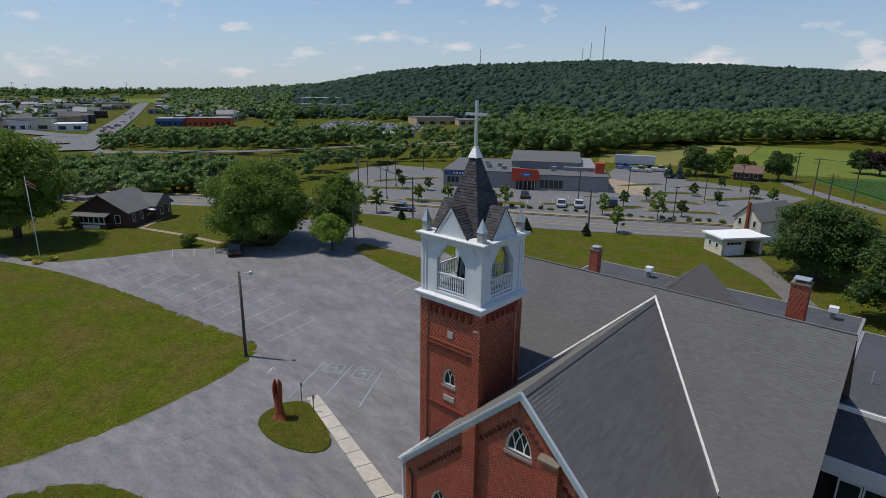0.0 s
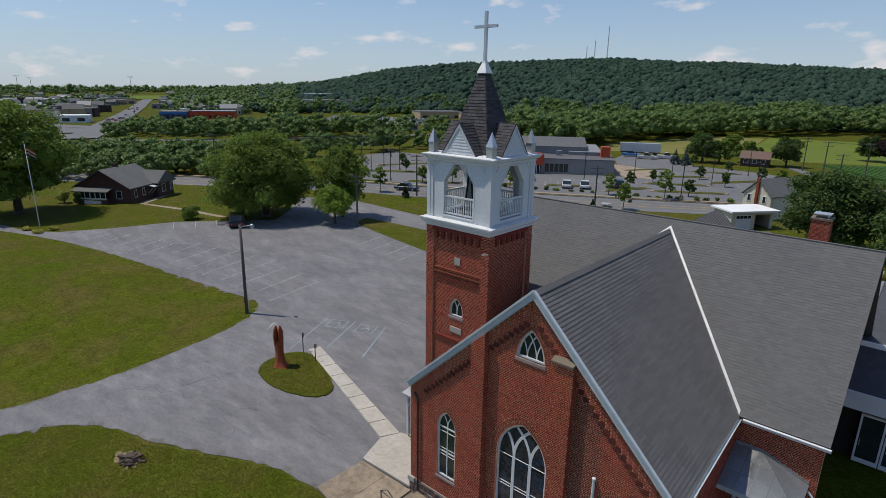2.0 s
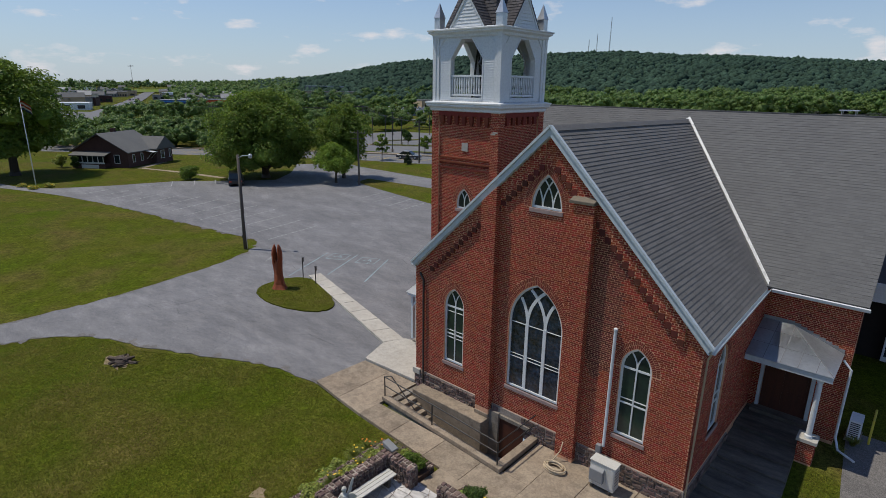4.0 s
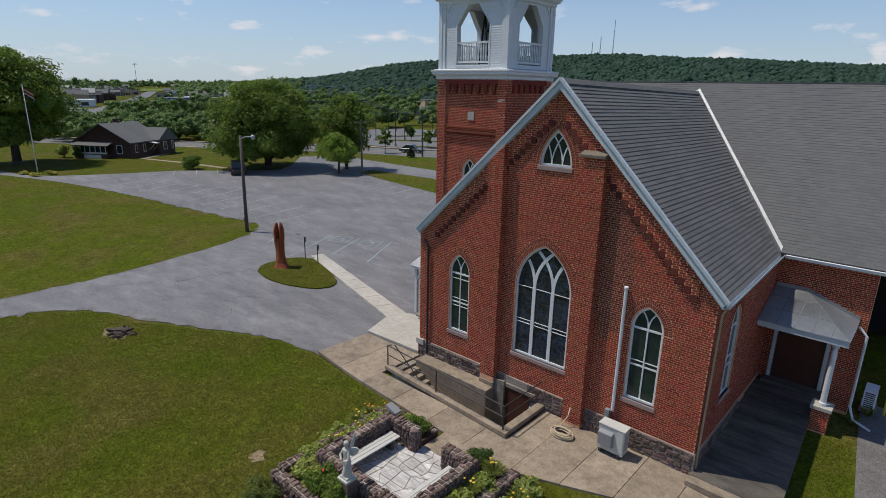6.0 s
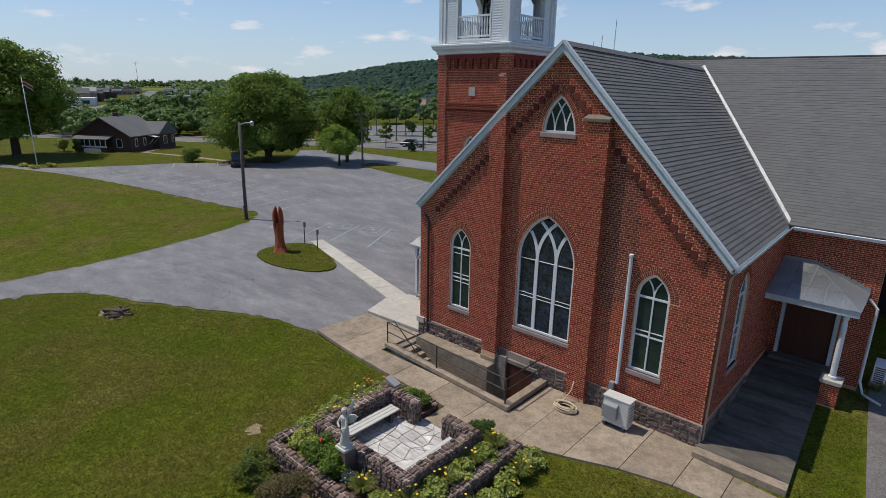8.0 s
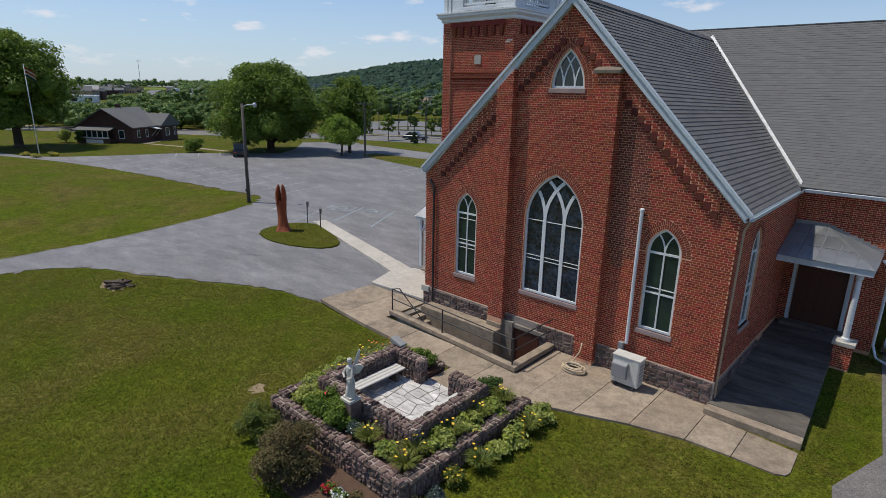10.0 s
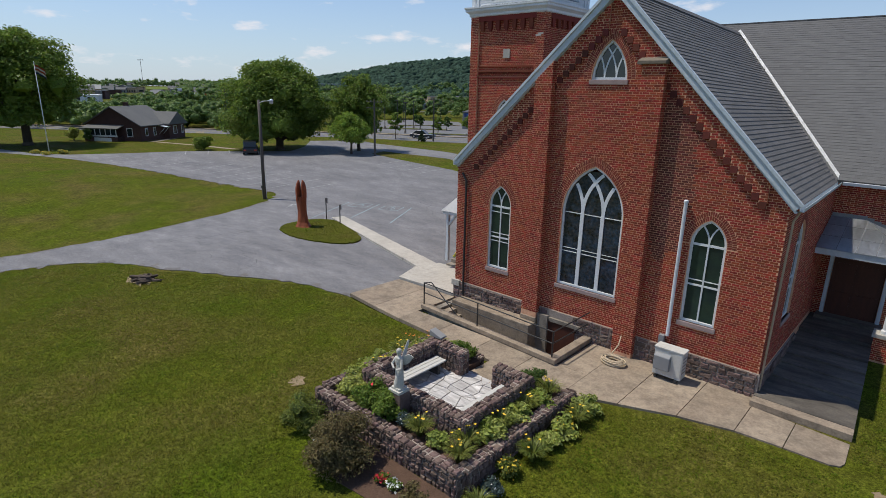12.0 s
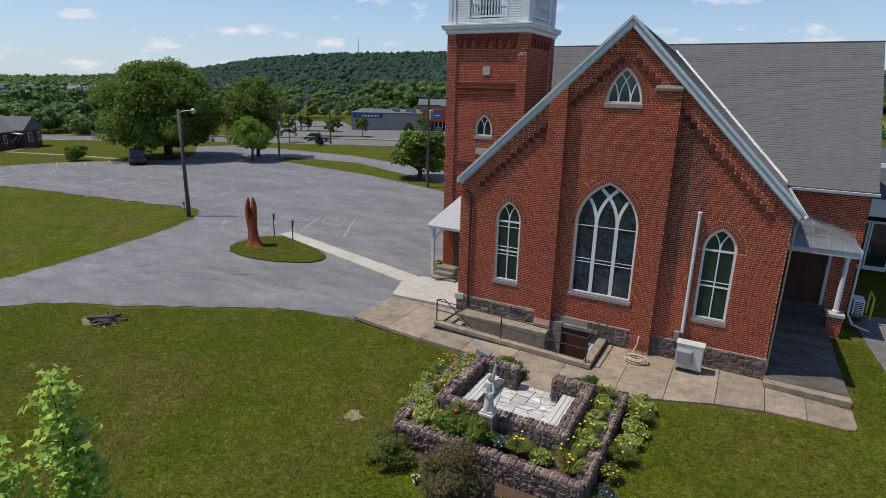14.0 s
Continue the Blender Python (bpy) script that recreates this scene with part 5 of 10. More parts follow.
for x0, x1, y0, y1 in ((TX0, TX0 + PIL, TY0, TY0 + PIL), (TX1 - PIL, TX1, TY0, TY0 + PIL), (TX1 - PIL, TX1, TY1 - PIL, TY1), (TX0, TX0 + PIL, TY1 - PIL, TY1)):
    cp = part("corner_pier", box(bmesh.new(), x0 + 0.004, x1 - 0.004, y0 + 0.004, y1 - 0.004, -0.3, TZ), M_MORTAR, church, "brick corner pier of the tower")
    if y0 == TY0:
        brickwork(cp, lay([[(x0, 0.0), (x1, 0.0), (x1, TZ), (x0, TZ)]], 0.0, TZ), lambda u, v, d, y0=y0: (u, y0 - d + 0.004, v))
    if x1 == TX1:
        brickwork(cp, lay([[(y0, 4.0), (y1, 4.0), (y1, TZ), (y0, TZ)]], 4.0, TZ, 0.05), lambda u, v, d, x1=x1: (x1 + d - 0.004, u, v))
# corbel table, string courses and plaques of the shaft
v_, f_ = [], []


def block(x0, x1, y0, y1, z0, z1):
    k = len(v_)
    v_.extend([(x, y, z) for z in (z0, z1) for y in (y0, y1) for x in (x0, x1)])
    f_.extend([tuple(k + j for j in f) for f in ((0, 2, 3, 1), (4, 5, 7, 6), (0, 1, 5, 4), (2, 6, 7, 3), (0, 4, 6, 2), (1, 3, 7, 5))])


for i in range(7):
    x = TX0 + PIL + 0.10 + i * 0.445
    block(x, x + 0.20, TY0 - 0.01, TY0 + 0.10, 11.06, 11.40)
    block(x + 0.03, x + 0.17, TY0 + 0.03, TY0 + 0.10, 10.96, 11.06)
block(TX0 + PIL, TX1 - PIL, TY0 - 0.015, TY0 + 0.10, 11.40, TZ)
for i in range(6):
    y = TY0 + PIL + 0.12 + i * 0.44
    block(TX1 - 0.10, TX1 + 0.01, y, y + 0.20, 11.06, 11.40)
block(TX1 - 0.10, TX1 + 0.015, TY0 + PIL, TY1 - PIL, 11.40, TZ)
for z in (9.42, 8.92):
    block(TX0 + PIL, TX1 - PIL, TY0 + 0.03, TY0 + 0.10, z, z + 0.07)
block(TX0 + PIL, TX1 - PIL, TY0 + 0.0, TY0 + 0.10, 9.20, 9.27)
for i in range(22):
    x = TX0 + PIL + 0.05 + i * 0.142
    block(x, x + 0.07, TY0 + 0.02, TY0 + 0.10, 9.13, 9.20)
block(TX0 + PIL, TX1 - PIL, TY0 + 0.02, TY0 + 0.10, 5.6, 5.75)
raw("corbel_table", v_, f_, M_BRICK2, tower_wall, "corbelled brick bands of the tower", "stuff")
part("plaque", box(bmesh.new(), -7.34, -6.98, TY0 + 0.06, TY0 + 0.10, 9.80, 10.18), M_LIME, tower_wall, "square pale stone plaque", bevel=0.01)
part("plaque", box(bmesh.new(), -7.55, -6.80, TY0 + 0.05, TY0 + 0.10, 6.12, 6.42), M_LIME, tower_wall, "oblong pale stone plaque", bevel=0.01)
part("patched_bricks", box(bmesh.new(), TX1 - 0.44, TX1 - 0.18, TY0 - 0.012, TY0 + 0.0, 10.66, 10.72), M_LIME, tower_wall, "small pale patch in the brickwork")
part("patched_bricks", box(bmesh.new(), TX1 - 0.34, TX1 - 0.06, TY0 - 0.012, TY0 + 0.0, 10.73, 10.79), M_LIME, tower_wall, "small pale patch in the brickwork")

# belfry
tcx, tcy = (TX0 + TX1) / 2, (TY0 + TY1) / 2
def ring(name, prof, material, label, hx=(TX1 - TX0) / 2, hy=(TY1 - TY0) / 2):
    """A moulding round the tower: prof is (outset, z) from below upwards."""
    bm = bmesh.new()
    rows = []
    for o, z in prof:
        rows.append([bm.verts.new((tcx + sx * (hx + o), tcy + sy * (hy + o), z)) for sx, sy in ((-1, -1), (1, -1), (1, 1), (-1, 1))])
    for A, B in zip(rows, rows[1:]):
        for i in range(4):
            bm.faces.new((A[i], A[(i + 1) % 4], B[(i + 1) % 4], B[i]))
    bm.faces.new(list(reversed(rows[0]))), bm.faces.new(rows[-1])
    return part(name, bm, material, church, label)


ring("belfry_cornice", [(0.0, TZ - 0.02), (0.06, TZ + 0.02), (0.06, TZ + 0.12), (0.20, TZ + 0.22), (0.20, TZ + 0.30), (0.24, TZ + 0.34), (0.24, TZ + 0.40), (-0.1, TZ + 0.46)], M_WHITE, "white moulded cornice")
BZ0, BZ1 = TZ + 0.44, 15.02
bx, by = (TX1 - TX0) / 2 - 0.12, (TY1 - TY0) / 2 - 0.10
belfry = part("belfry_floor", box(bmesh.new(), tcx - bx, tcx + bx, tcy - by, tcy + by, BZ0 - 0.02, BZ0 + 0.03), M_FLAT, church, "open white clapboard belfry")


def belfry_opening(c, half):
    return [(c - half, BZ0 + 0.16), (c + half, BZ0 + 0.16), (c + half, 13.95), (c + 0.31, 14.82), (c - 0.31, 14.82), (c - half, 13.95)]


for plane, c, hw, at, s in (("xz", tcx, bx, tcy - by, 1), ("xz", tcx, bx, tcy + by, -1), ("yz", tcy, by, tcx + bx, -1), ("yz", tcy, by, tcx - bx, 1)):
    op = belfry_opening(c, 0.96)
    wl_ = part("belfry_wall", holed(bmesh.new(), [(c - hw, BZ0), (c + hw, BZ0), (c + hw, BZ1), (c - hw, BZ1)], [op], plane, at, at + s * 0.14), M_WHITE, belfry, "white clapboard wall with a pointed opening")
    # clapboards
    verts, faces = [], []
    k = 0
    z = BZ0 + 0.04
    while z < BZ1 - 0.06:
        for a, b in spans([[(c - hw + 0.30, BZ0), (c + hw - 0.30, BZ0), (c + hw - 0.30, BZ1), (c - hw + 0.30, BZ1)], op], z + 0.05):
            i = len(verts)
            for u, v, d in ((a, z, 0.0), (b, z, 0.0), (a, z, 0.022), (b, z, 0.022), (b, z + 0.105, 0.004), (a, z + 0.105, 0.004)):
                verts.append(place(plane, u, v, at - s * d))
            faces += [(i + 2, i + 3, i + 4, i + 5), (i, i + 1, i + 3, i + 2), (i, i + 2, i + 5), (i + 1, i + 4, i + 3)]
        z += 0.105
    raw("clapboard_siding", verts, faces, M_WHITE, belfry, "white lapped boards", "stuff")
    bm = bmesh.new()
    bar(bm, op + [op[0]], 0.06, at - s * 0.035, at + s * 0.24, plane)
    part("opening_trim", bm, M_WHITE, belfry)
    for sg in (-1, 1):
        u = c + sg * (hw - 0.07)
        bm = bmesh.new()
        prism(bm, [(u - 0.20 if sg > 0 else u + 0.02, BZ0), (u - 0.02 if sg > 0 else u + 0.20, BZ0), (u - 0.02 if sg > 0 else u + 0.20, BZ1), (u - 0.20 if sg > 0 else u + 0.02, BZ1)], plane, at - s * 0.06, at)
        part("corner_board", bm, M_WHITE, belfry)
        bm = bmesh.new()
        bar(bm, [(c + sg * (hw - 0.22), BZ1 - 0.62), (c + sg * (hw - 0.62), BZ1 - 0.12)], 0.07, at - s * 0.056, at, plane)
        part("bracket", bm, M_WHITE, belfry)
    bm = bmesh.new()
    for zz in (BZ0 + 0.30, BZ0 + 1.14):
        bar(bm, [(c - 0.94, zz), (c + 0.94, zz)], 0.08, at + s * 0.02, at + s * 0.10, plane)
    part("handrail", bm, M_WHITE, belfry)
    for i in range(13):
        u = c - 0.86 + i * 1.72 / 12
        bm = bmesh.new()
        prof = [(0.024, BZ0 + 0.33), (0.044, BZ0 + 0.50), (0.024, BZ0 + 0.62), (0.044, BZ0 + 0.82), (0.024, BZ0 + 1.11)]
        lathe(bm, *(place(plane, u, 0, at + s * 0.06)[:2]), prof, 6)
        part("baluster", bm, M_WHITE, belfry)
for sx in (-1, 1):
    for sy in (-1, 1):
        part("corner_post", box(bmesh.new(), tcx + sx * bx - 0.10, tcx + sx * bx + 0.09, tcy + sy * by - 0.09, tcy + sy * by + 0.09, BZ0, BZ1 - 0.005), M_WHITE, belfry, bevel=0.015)
part("belfry_ceiling", box(bmesh.new(), tcx - bx, tcx + bx, tcy - by, tcy + by, BZ1 - 0.10, BZ1), M_WHITE, belfry)
bell = thing("church_bell", (tcx, tcy, BZ0), "dark bronze bell with a wheel, hung in the belfry", "bell")
part("bell", lathe(bmesh.new(), tcx, tcy, [(0.58, 13.75), (0.53, 13.84), (0.42, 14.10), (0.34, 14.40), (0.25, 14.58), (0.06, 14.64)], 18), M_BELL, bell, smooth=True)
part("yoke", box(bmesh.new(), tcx - 0.75, tcx + 0.75, tcy - 0.07, tcy + 0.07, 14.62, 14.78), M_BLACK, bell)
bm = bmesh.new()
for i in range(20):
    a, b = 2 * math.pi * i / 20, 2 * math.pi * (i + 1) / 20
    cyl(bm, (tcx + 0.62, tcy + 0.6 * math.cos(a), 13.75 + 0.6 * math.sin(a)), (tcx + 0.62, tcy + 0.6 * math.cos(b), 13.75 + 0.6 * math.sin(b)), 0.035, n=6)
for i in range(6):
    a = math.pi * i / 3
    cyl(bm, (tcx + 0.62, tcy, 13.75), (tcx + 0.62, tcy + 0.58 * math.cos(a), 13.75 + 0.58 * math.sin(a)), 0.022, n=6)
part("wheel", bm, M_BLACK, bell)
for s in (-1, 1):
    bm = bmesh.new()
    cyl(bm, (tcx + s * 0.72, tcy - 0.4, BZ0), (tcx + s * 0.72, tcy, 14.65), 0.05, n=6)
    cyl(bm, (tcx + s * 0.72, tcy + 0.4, BZ0), (tcx + s * 0.72, tcy, 14.65), 0.05, n=6)
    part("bell_frame", bm, M_BLACK, bell)
ring("upper_cornice", [(-0.06, BZ1 - 0.16), (0.0, BZ1 - 0.12), (0.0, BZ1 - 0.02), (0.14, BZ1 + 0.06), (0.14, BZ1 + 0.12), (0.19, BZ1 + 0.15), (0.19, BZ1 + 0.20), (-0.2, BZ1 + 0.28)], M_WHITE, "white moulded upper cornice")

# spire
SZ0, SZ1, SH = BZ1 + 0.22, 19.30, 1.0
hx, hy = 1.30, 1.24
spire = part("spire", bmesh.new(), M_SPIRE, church, "tall dark brown shingled spire")
bm = bmesh.new()
bv = [bm.verts.new((tcx + sx * hx, tcy + sy * hy, SZ0)) for sx, sy in ((-1, -1), (1, -1), (1, 1), (-1, 1))]
tv = [bm.verts.new((tcx + sx * 0.10, tcy + sy * 0.10, SZ1)) for sx, sy in ((-1, -1), (1, -1), (1, 1), (-1, 1))]
bm.faces.new(list(reversed(bv))), bm.faces.new(tv)
for i in range(4):
    bm.faces.new((bv[i], bv[(i + 1) % 4], tv[(i + 1) % 4], tv[i]))
bm.to_mesh(spire.data)
bm.free()
for a, b in (((-hx, -hy), (hx, -hy)), ((hx, -hy), (hx, hy)), ((hx, hy), (-hx, hy)), ((-hx, hy), (-hx, -hy))):
    p = Vector((tcx + a[0], tcy + a[1], SZ0))
    q = Vector((tcx + b[0], tcy + b[1], SZ0))
    mid = (p + q) / 2
    top = Vector((tcx, tcy, SZ1)) + (mid - Vector((tcx, tcy, SZ0))).normalized() * 0.10
    L, ln = (q - p).length, (top - mid).length
    shingles(spire, p, q - p, top - mid, 0, [[(0, 0), (L, 0), (L / 2 + 0.1, ln), (L / 2 - 0.1, ln)]], 0.155, 0.29, M_SPIRE, "shingle", 60 if a == (-hx, -hy) else 0, lambda u, v: v > 0.3, lift=0.025, seed=int(10 * a[0]))
    # little gable on each side
    out = (mid - Vector((tcx, tcy, SZ0)))
    on = out.normalized()
    al = (q - p).normalized()
    gw, gh = 1.0, 1.42
    f0 = Vector((tcx, tcy, SZ0)) + on * (bx + 0.02 if abs(on.x) > 0.5 else by + 0.02)
    back = on * (-1.05)
    bm = bmesh.new()
    tri = [f0 - al * gw, f0 + al * gw, f0 + Vector((0, 0, gh))]
    A = [bm.verts.new(v) for v in tri]
    B = [bm.verts.new(v - on * 0.08) for v in tri]
    bm.faces.new(A), bm.faces.new(list(reversed(B)))
    for i in range(3):
        bm.faces.new((A[i], B[i], B[(i + 1) % 3], A[(i + 1) % 3]))
    bmesh.ops.recalc_face_normals(bm, faces=bm.faces)
    gb = part("gablet", bm, M_WHITE, spire, "white boarded gablet")
    for i in range(9):
        z = 0.06 + i * 0.14
        hwid = gw * (1 - (z + 0.07) / gh) - 0.10
        if hwid > 0.08:
            bm = bmesh.new()
            for s0, s1, d0, d1 in ((-hwid, hwid, 0.0, 0.025),):
                v = [bm.verts.new(f0 + al * s0 + Vector((0, 0, z)) + on * d1), bm.verts.new(f0 + al * s1 + Vector((0, 0, z)) + on * d1), bm.verts.new(f0 + al * s1 + Vector((0, 0, z + 0.13)) + on * 0.004), bm.verts.new(f0 + al * s0 + Vector((0, 0, z + 0.13)) + on * 0.004),
                     bm.verts.new(f0 + al * s0 + Vector((0, 0, z))), bm.verts.new(f0 + al * s1 + Vector((0, 0, z)))]
                bm.faces.new((v[0], v[1], v[2], v[3])), bm.faces.new((v[4], v[5], v[1], v[0]))
            part("board", bm, M_WHITE, spire)
    for sg in (-1, 1):
        e, pk = f0 + al * gw * sg * 1.08 - Vector((0, 0, 0.06)), f0 + Vector((0, 0, gh + 0.07))
        bm = bmesh.new()
        dn = Vector((0, 0, -0.16))
        v = [bm.verts.new(x) for x in (e + on * 0.05, pk + on * 0.05, pk + dn + on * 0.05, e + dn * 0.6 + on * 0.05)]
        w = [bm.verts.new(x.co - on * 0.06) for x in v]
        bm.faces.new(v), bm.faces.new(list(reversed(w)))
        for i in range(4):
            bm.faces.new((v[i], w[i], w[(i + 1) % 4], v[(i + 1) % 4]))
        bmesh.ops.recalc_face_normals(bm, faces=bm.faces)
        part("gablet_rake", bm, M_WHITE, spire)
        # roof of the gablet, running back into the spire
        e2, pk2 = f0 + al * gw * sg * 1.08 - Vector((0, 0, 0.06)) + on * 0.06, pk + on * 0.06
        upv = (pk2 - e2)
        bm = bmesh.new()
        n0 = upv.cross(on).normalized()
        n0 = n0 if n0.z > 0 else -n0
        q4 = [e2, pk2, pk2 - on * 1.5, e2 - on * 1.5]
        v = [bm.verts.new(x + n0 * 0.05) for x in q4]
        w = [bm.verts.new(x) for x in q4]
        bm.faces.new(v), bm.faces.new(list(reversed(w)))
        for i in range(4):
            bm.faces.new((v[i], w[i], w[(i + 1) % 4], v[(i + 1) % 4]))
        bmesh.ops.recalc_face_normals(bm, faces=bm.faces)
        gr = part("gablet_roof", bm, M_SPIRE, spire)
        shingles(spire, e2 + n0 * 0.05, -on, upv, 0, [[(0, 0), (1.5, 0), (1.5, upv.length), (0, upv.length)]], 0.155, 0.29, M_SPIRE, "gablet_shingle", lift=0.022, seed=3)
        # flashing where gablet meets spire
        fb = f0 + al * gw * sg * 0.86 - on * 0.62 + Vector((0, 0, 0.22))
        ft = f0 + al * gw * sg * 0.22 - on * 0.86 + Vector((0, 0, 1.18))
        part("flashing", tube(bmesh.new(), [fb, ft], 0.05, 5), M_METAL, spire, "bright metal flashing")
for sx in (-1, 1):
    for sy in (-1, 1):
        x, y = tcx + sx * (bx - 0.12), tcy + sy * (by - 0.12)
        bm = bmesh.new()
        box(bm, x - 0.17, x + 0.17, y - 0.17, y + 0.17, SZ0 - 0.02, SZ0 + 0.52)
        prof = [(0.25, SZ0 + 0.52), (0.17, SZ0 + 0.72), (0.01, SZ0 + 1.18)]
        rows = [[bm.verts.new((x + a * r * 0.80, y + b * r * 0.80, z)) for a, b in ((-1, -1), (1, -1), (1, 1), (-1, 1))] for r, z in prof]
        for A, B in zip(rows, rows[1:]):
            for i in range(4):
                bm.faces.new((A[i], A[(i + 1) % 4], B[(i + 1) % 4], B[i]))
        part("pinnacle", bm, M_METAL, church, "grey metal-clad corner pinnacle")
bm = bmesh.new()
rows = [[bm.verts.new((tcx + a * r, tcy + b * r, z)) for a, b in ((-1, -1), (1, -1), (1, 1), (-1, 1))] for r, z in ((0.27, 19.0), (0.25, 19.08), (0.10, 19.48), (0.10, 19.56))]
for A, B in zip(rows, rows[1:]):
    for i in range(4):
        bm.faces.new((A[i], A[(i + 1) % 4], B[(i + 1) % 4], B[i]))
bm.faces.new(rows[-1])
part("spire_cap", bm, M_VALLEY, church, "pale metal cap of the spire")
cross = thing("roof_cross", (tcx, tcy, 19.5), "slim metal cross on the tip of the spire", "cross")
part("upright", box(bmesh.new(), tcx - 0.065, tcx + 0.065, tcy - 0.065, tcy + 0.065, 19.5, 21.76), M_METAL, cross, bevel=0.01)
part("crossbar", box(bmesh.new(), tcx - 0.66, tcx + 0.66, tcy - 0.06, tcy + 0.06, 21.03, 21.16), M_METAL, cross, bevel=0.01)
# ---- trees ----
def leaf_cloud(centres, n, size, seed, squash=0.85, fill=0.35):
    """Leaf cards on and inside lumps (x, y, z, r)."""
    rng = np.random.default_rng(seed)
    c = np.array(centres, float)
    wgt = c[:, 3] ** 2
    idx = rng.choice(len(c), n, p=wgt / wgt.sum())
    d = rng.normal(size=(n, 3))
    d /= np.linalg.norm(d, axis=1)[:, None]
    d[:, 2] = np.where(d[:, 2] < -0.35, -d[:, 2], d[:, 2])
    rr = c[idx, 3] * (1 - fill * rng.random(n) ** 2.2) * (1 + 0.10 * rng.normal(size=n))
    p = c[idx, :3] + d * rr[:, None] * np.array([1, 1, squash])
    nrm = d * 0.7 + rng.normal(size=(n, 3)) * 0.5 + np.array([0, 0, 0.6])
    nrm /= np.linalg.norm(nrm, axis=1)[:, None]
    t = np.cross(nrm, rng.normal(size=(n, 3)))
    t /= np.linalg.norm(t, axis=1)[:, None]
    b = np.cross(nrm, t)
    s = size * (0.6 + 0.8 * rng.random(n))[:, None]
    bend = nrm * s * 0.25
    v = np.stack([p - t * s * 0.5, p - b * s * 0.36 + bend, p + t * s * 0.62, p + b * s * 0.36 + bend], 1).reshape(-1, 3)
    f = np.arange(4 * n).reshape(n, 4)
    return v, f


def lumps(centres, seed, squash=0.85, jitter=0.22, sub=2, shrink=0.8):
    """Uneven inner masses, so that crowns are not hollow."""
    bm = bmesh.new()
    bmesh.ops.create_icosphere(bm, subdivisions=sub, radius=1.0)
    bm.verts.ensure_lookup_table()
    iv = np.array([v.co[:] for v in bm.verts])
    fi = np.array([[v.index for v in f.verts] for f in bm.faces])
    bm.free()
    rng = np.random.default_rng(seed)
    V, F = [], []
    for k, (x, y, z, r) in enumerate(centres):
        m = 1 + jitter * rng.normal(size=(len(iv), 1))
        V.append(iv * m * np.array([1, 1, squash]) * r * shrink + np.array([x, y, z]))
        F.append(fi + k * len(iv))
    return np.concatenate(V), np.concatenate(F)


def mesh_from(name, blocks, material):
    me = bpy.data.meshes.new(name)
    verts, faces, at = [], [], 0
    for v, f in blocks:
        verts.append(v)
        faces += (f + at).tolist()
        at += len(v)
    me.from_pydata(np.concatenate(verts).tolist(), [], faces)
    me.materials.append(material)
    return me


def crown_lumps(h0, h1, r, n, seed, shape="round"):
    rng = random.Random(seed)
    out = []
    for i in range(n):
        f = (i + 0.5) / n
        z = h0 + (h1 - h0) * f
        k = math.sqrt(max(0.16, 1 - ((f - 0.40) / 0.64) ** 2)) if shape != "cone" else (1 - f) * 0.95 + 0.08
        a = i * 2.39996 + rng.uniform(-0.3, 0.3)
        q = r * k * rng.uniform(0.25, 0.84)
        out.append((q * math.cos(a), q * math.sin(a), z + r * rng.uniform(-0.08, 0.08), r * rng.uniform(0.20, 0.36) * (0.6 + 0.4 * k)))
    return out


def tree(name, x, y, height, radius, label, leaf, base=0.22, trunk=0.35, n_leaf=5000, size=0.45, lumps_n=26, seed=1, shape="round", category="tree", group="", limbs=7):
    z0 = H(x, y)
    t = thing(name, (x, y, z0 - 0.1), label, category, group)
    rng = random.Random(seed)
    bm = bmesh.new()
    cyl(bm, (x, y, z0 - 0.15), (x, y, z0 + 0.5), trunk * 1.35, trunk, 10)
    cyl(bm, (x, y, z0 + 0.5), (x + 0.15, y, z0 + height * 0.5), trunk, trunk * 0.55, 10)
    cyl(bm, (x + 0.15, y, z0 + height * 0.5), (x, y, z0 + height * 0.88), trunk * 0.55, 0.05, 8)
    for i in range(limbs):
        a, f = i * 2.4 + rng.random(), rng.uniform(0.9, 1.6)
        s = z0 + height * (base * f + 0.03)
        e = Vector((x + radius * 0.62 * math.cos(a), y + radius * 0.62 * math.sin(a), s + height * rng.uniform(0.16, 0.30)))
        cyl(bm, (x, y, s), e, trunk * 0.36, trunk * 0.10, 6)
    part("trunk", bm, M_BARK, t, smooth=True)
    cl = [(x + a, y + b, z0 + c, r) for a, b, c, r in crown_lumps(height * base + radius * 0.18, height - radius * 0.26, radius, int(lumps_n * 1.5), seed, shape)]
    me = mesh_from("crown", [leaf_cloud(cl, int(n_leaf * 1.5), size * 1.12, seed), lumps(cl, seed + 1, sub=1, jitter=0.3, shrink=0.5)], leaf)
    ob = new("crown", me)
    ob.parent = t
    ob.matrix_parent_inverse = Matrix.Translation((x, y, z0 - 0.1)).inverted()
    return t


tree("maple_tree", -64.6, 27.8, 12.9, 7.7, "broad mature maple with a dense round crown at the lawn edge", L_MAPLE, 0.05, 0.55, 40000, 0.27, 90, 11)
tree("maple_tree", -56.0, 35.5, 10.8, 4.4, "slender young maple beside the drive", L_MAPLE, 0.2, 0.25, 9000, 0.24, 34, 12)
tree("dogwood_tree", -53.3, 32.0, 5.7, 3.3, "small light green spreading tree on the verge", L_BRIGHT, 0.22, 0.16, 7000, 0.20, 30, 13)
tree("oak_tree", -92.0, 3.0, 16.8, 8.2, "tall old tree with a broad open crown on the lawn", L_MAPLE, 0.13, 0.6, 26000, 0.34, 70, 14)
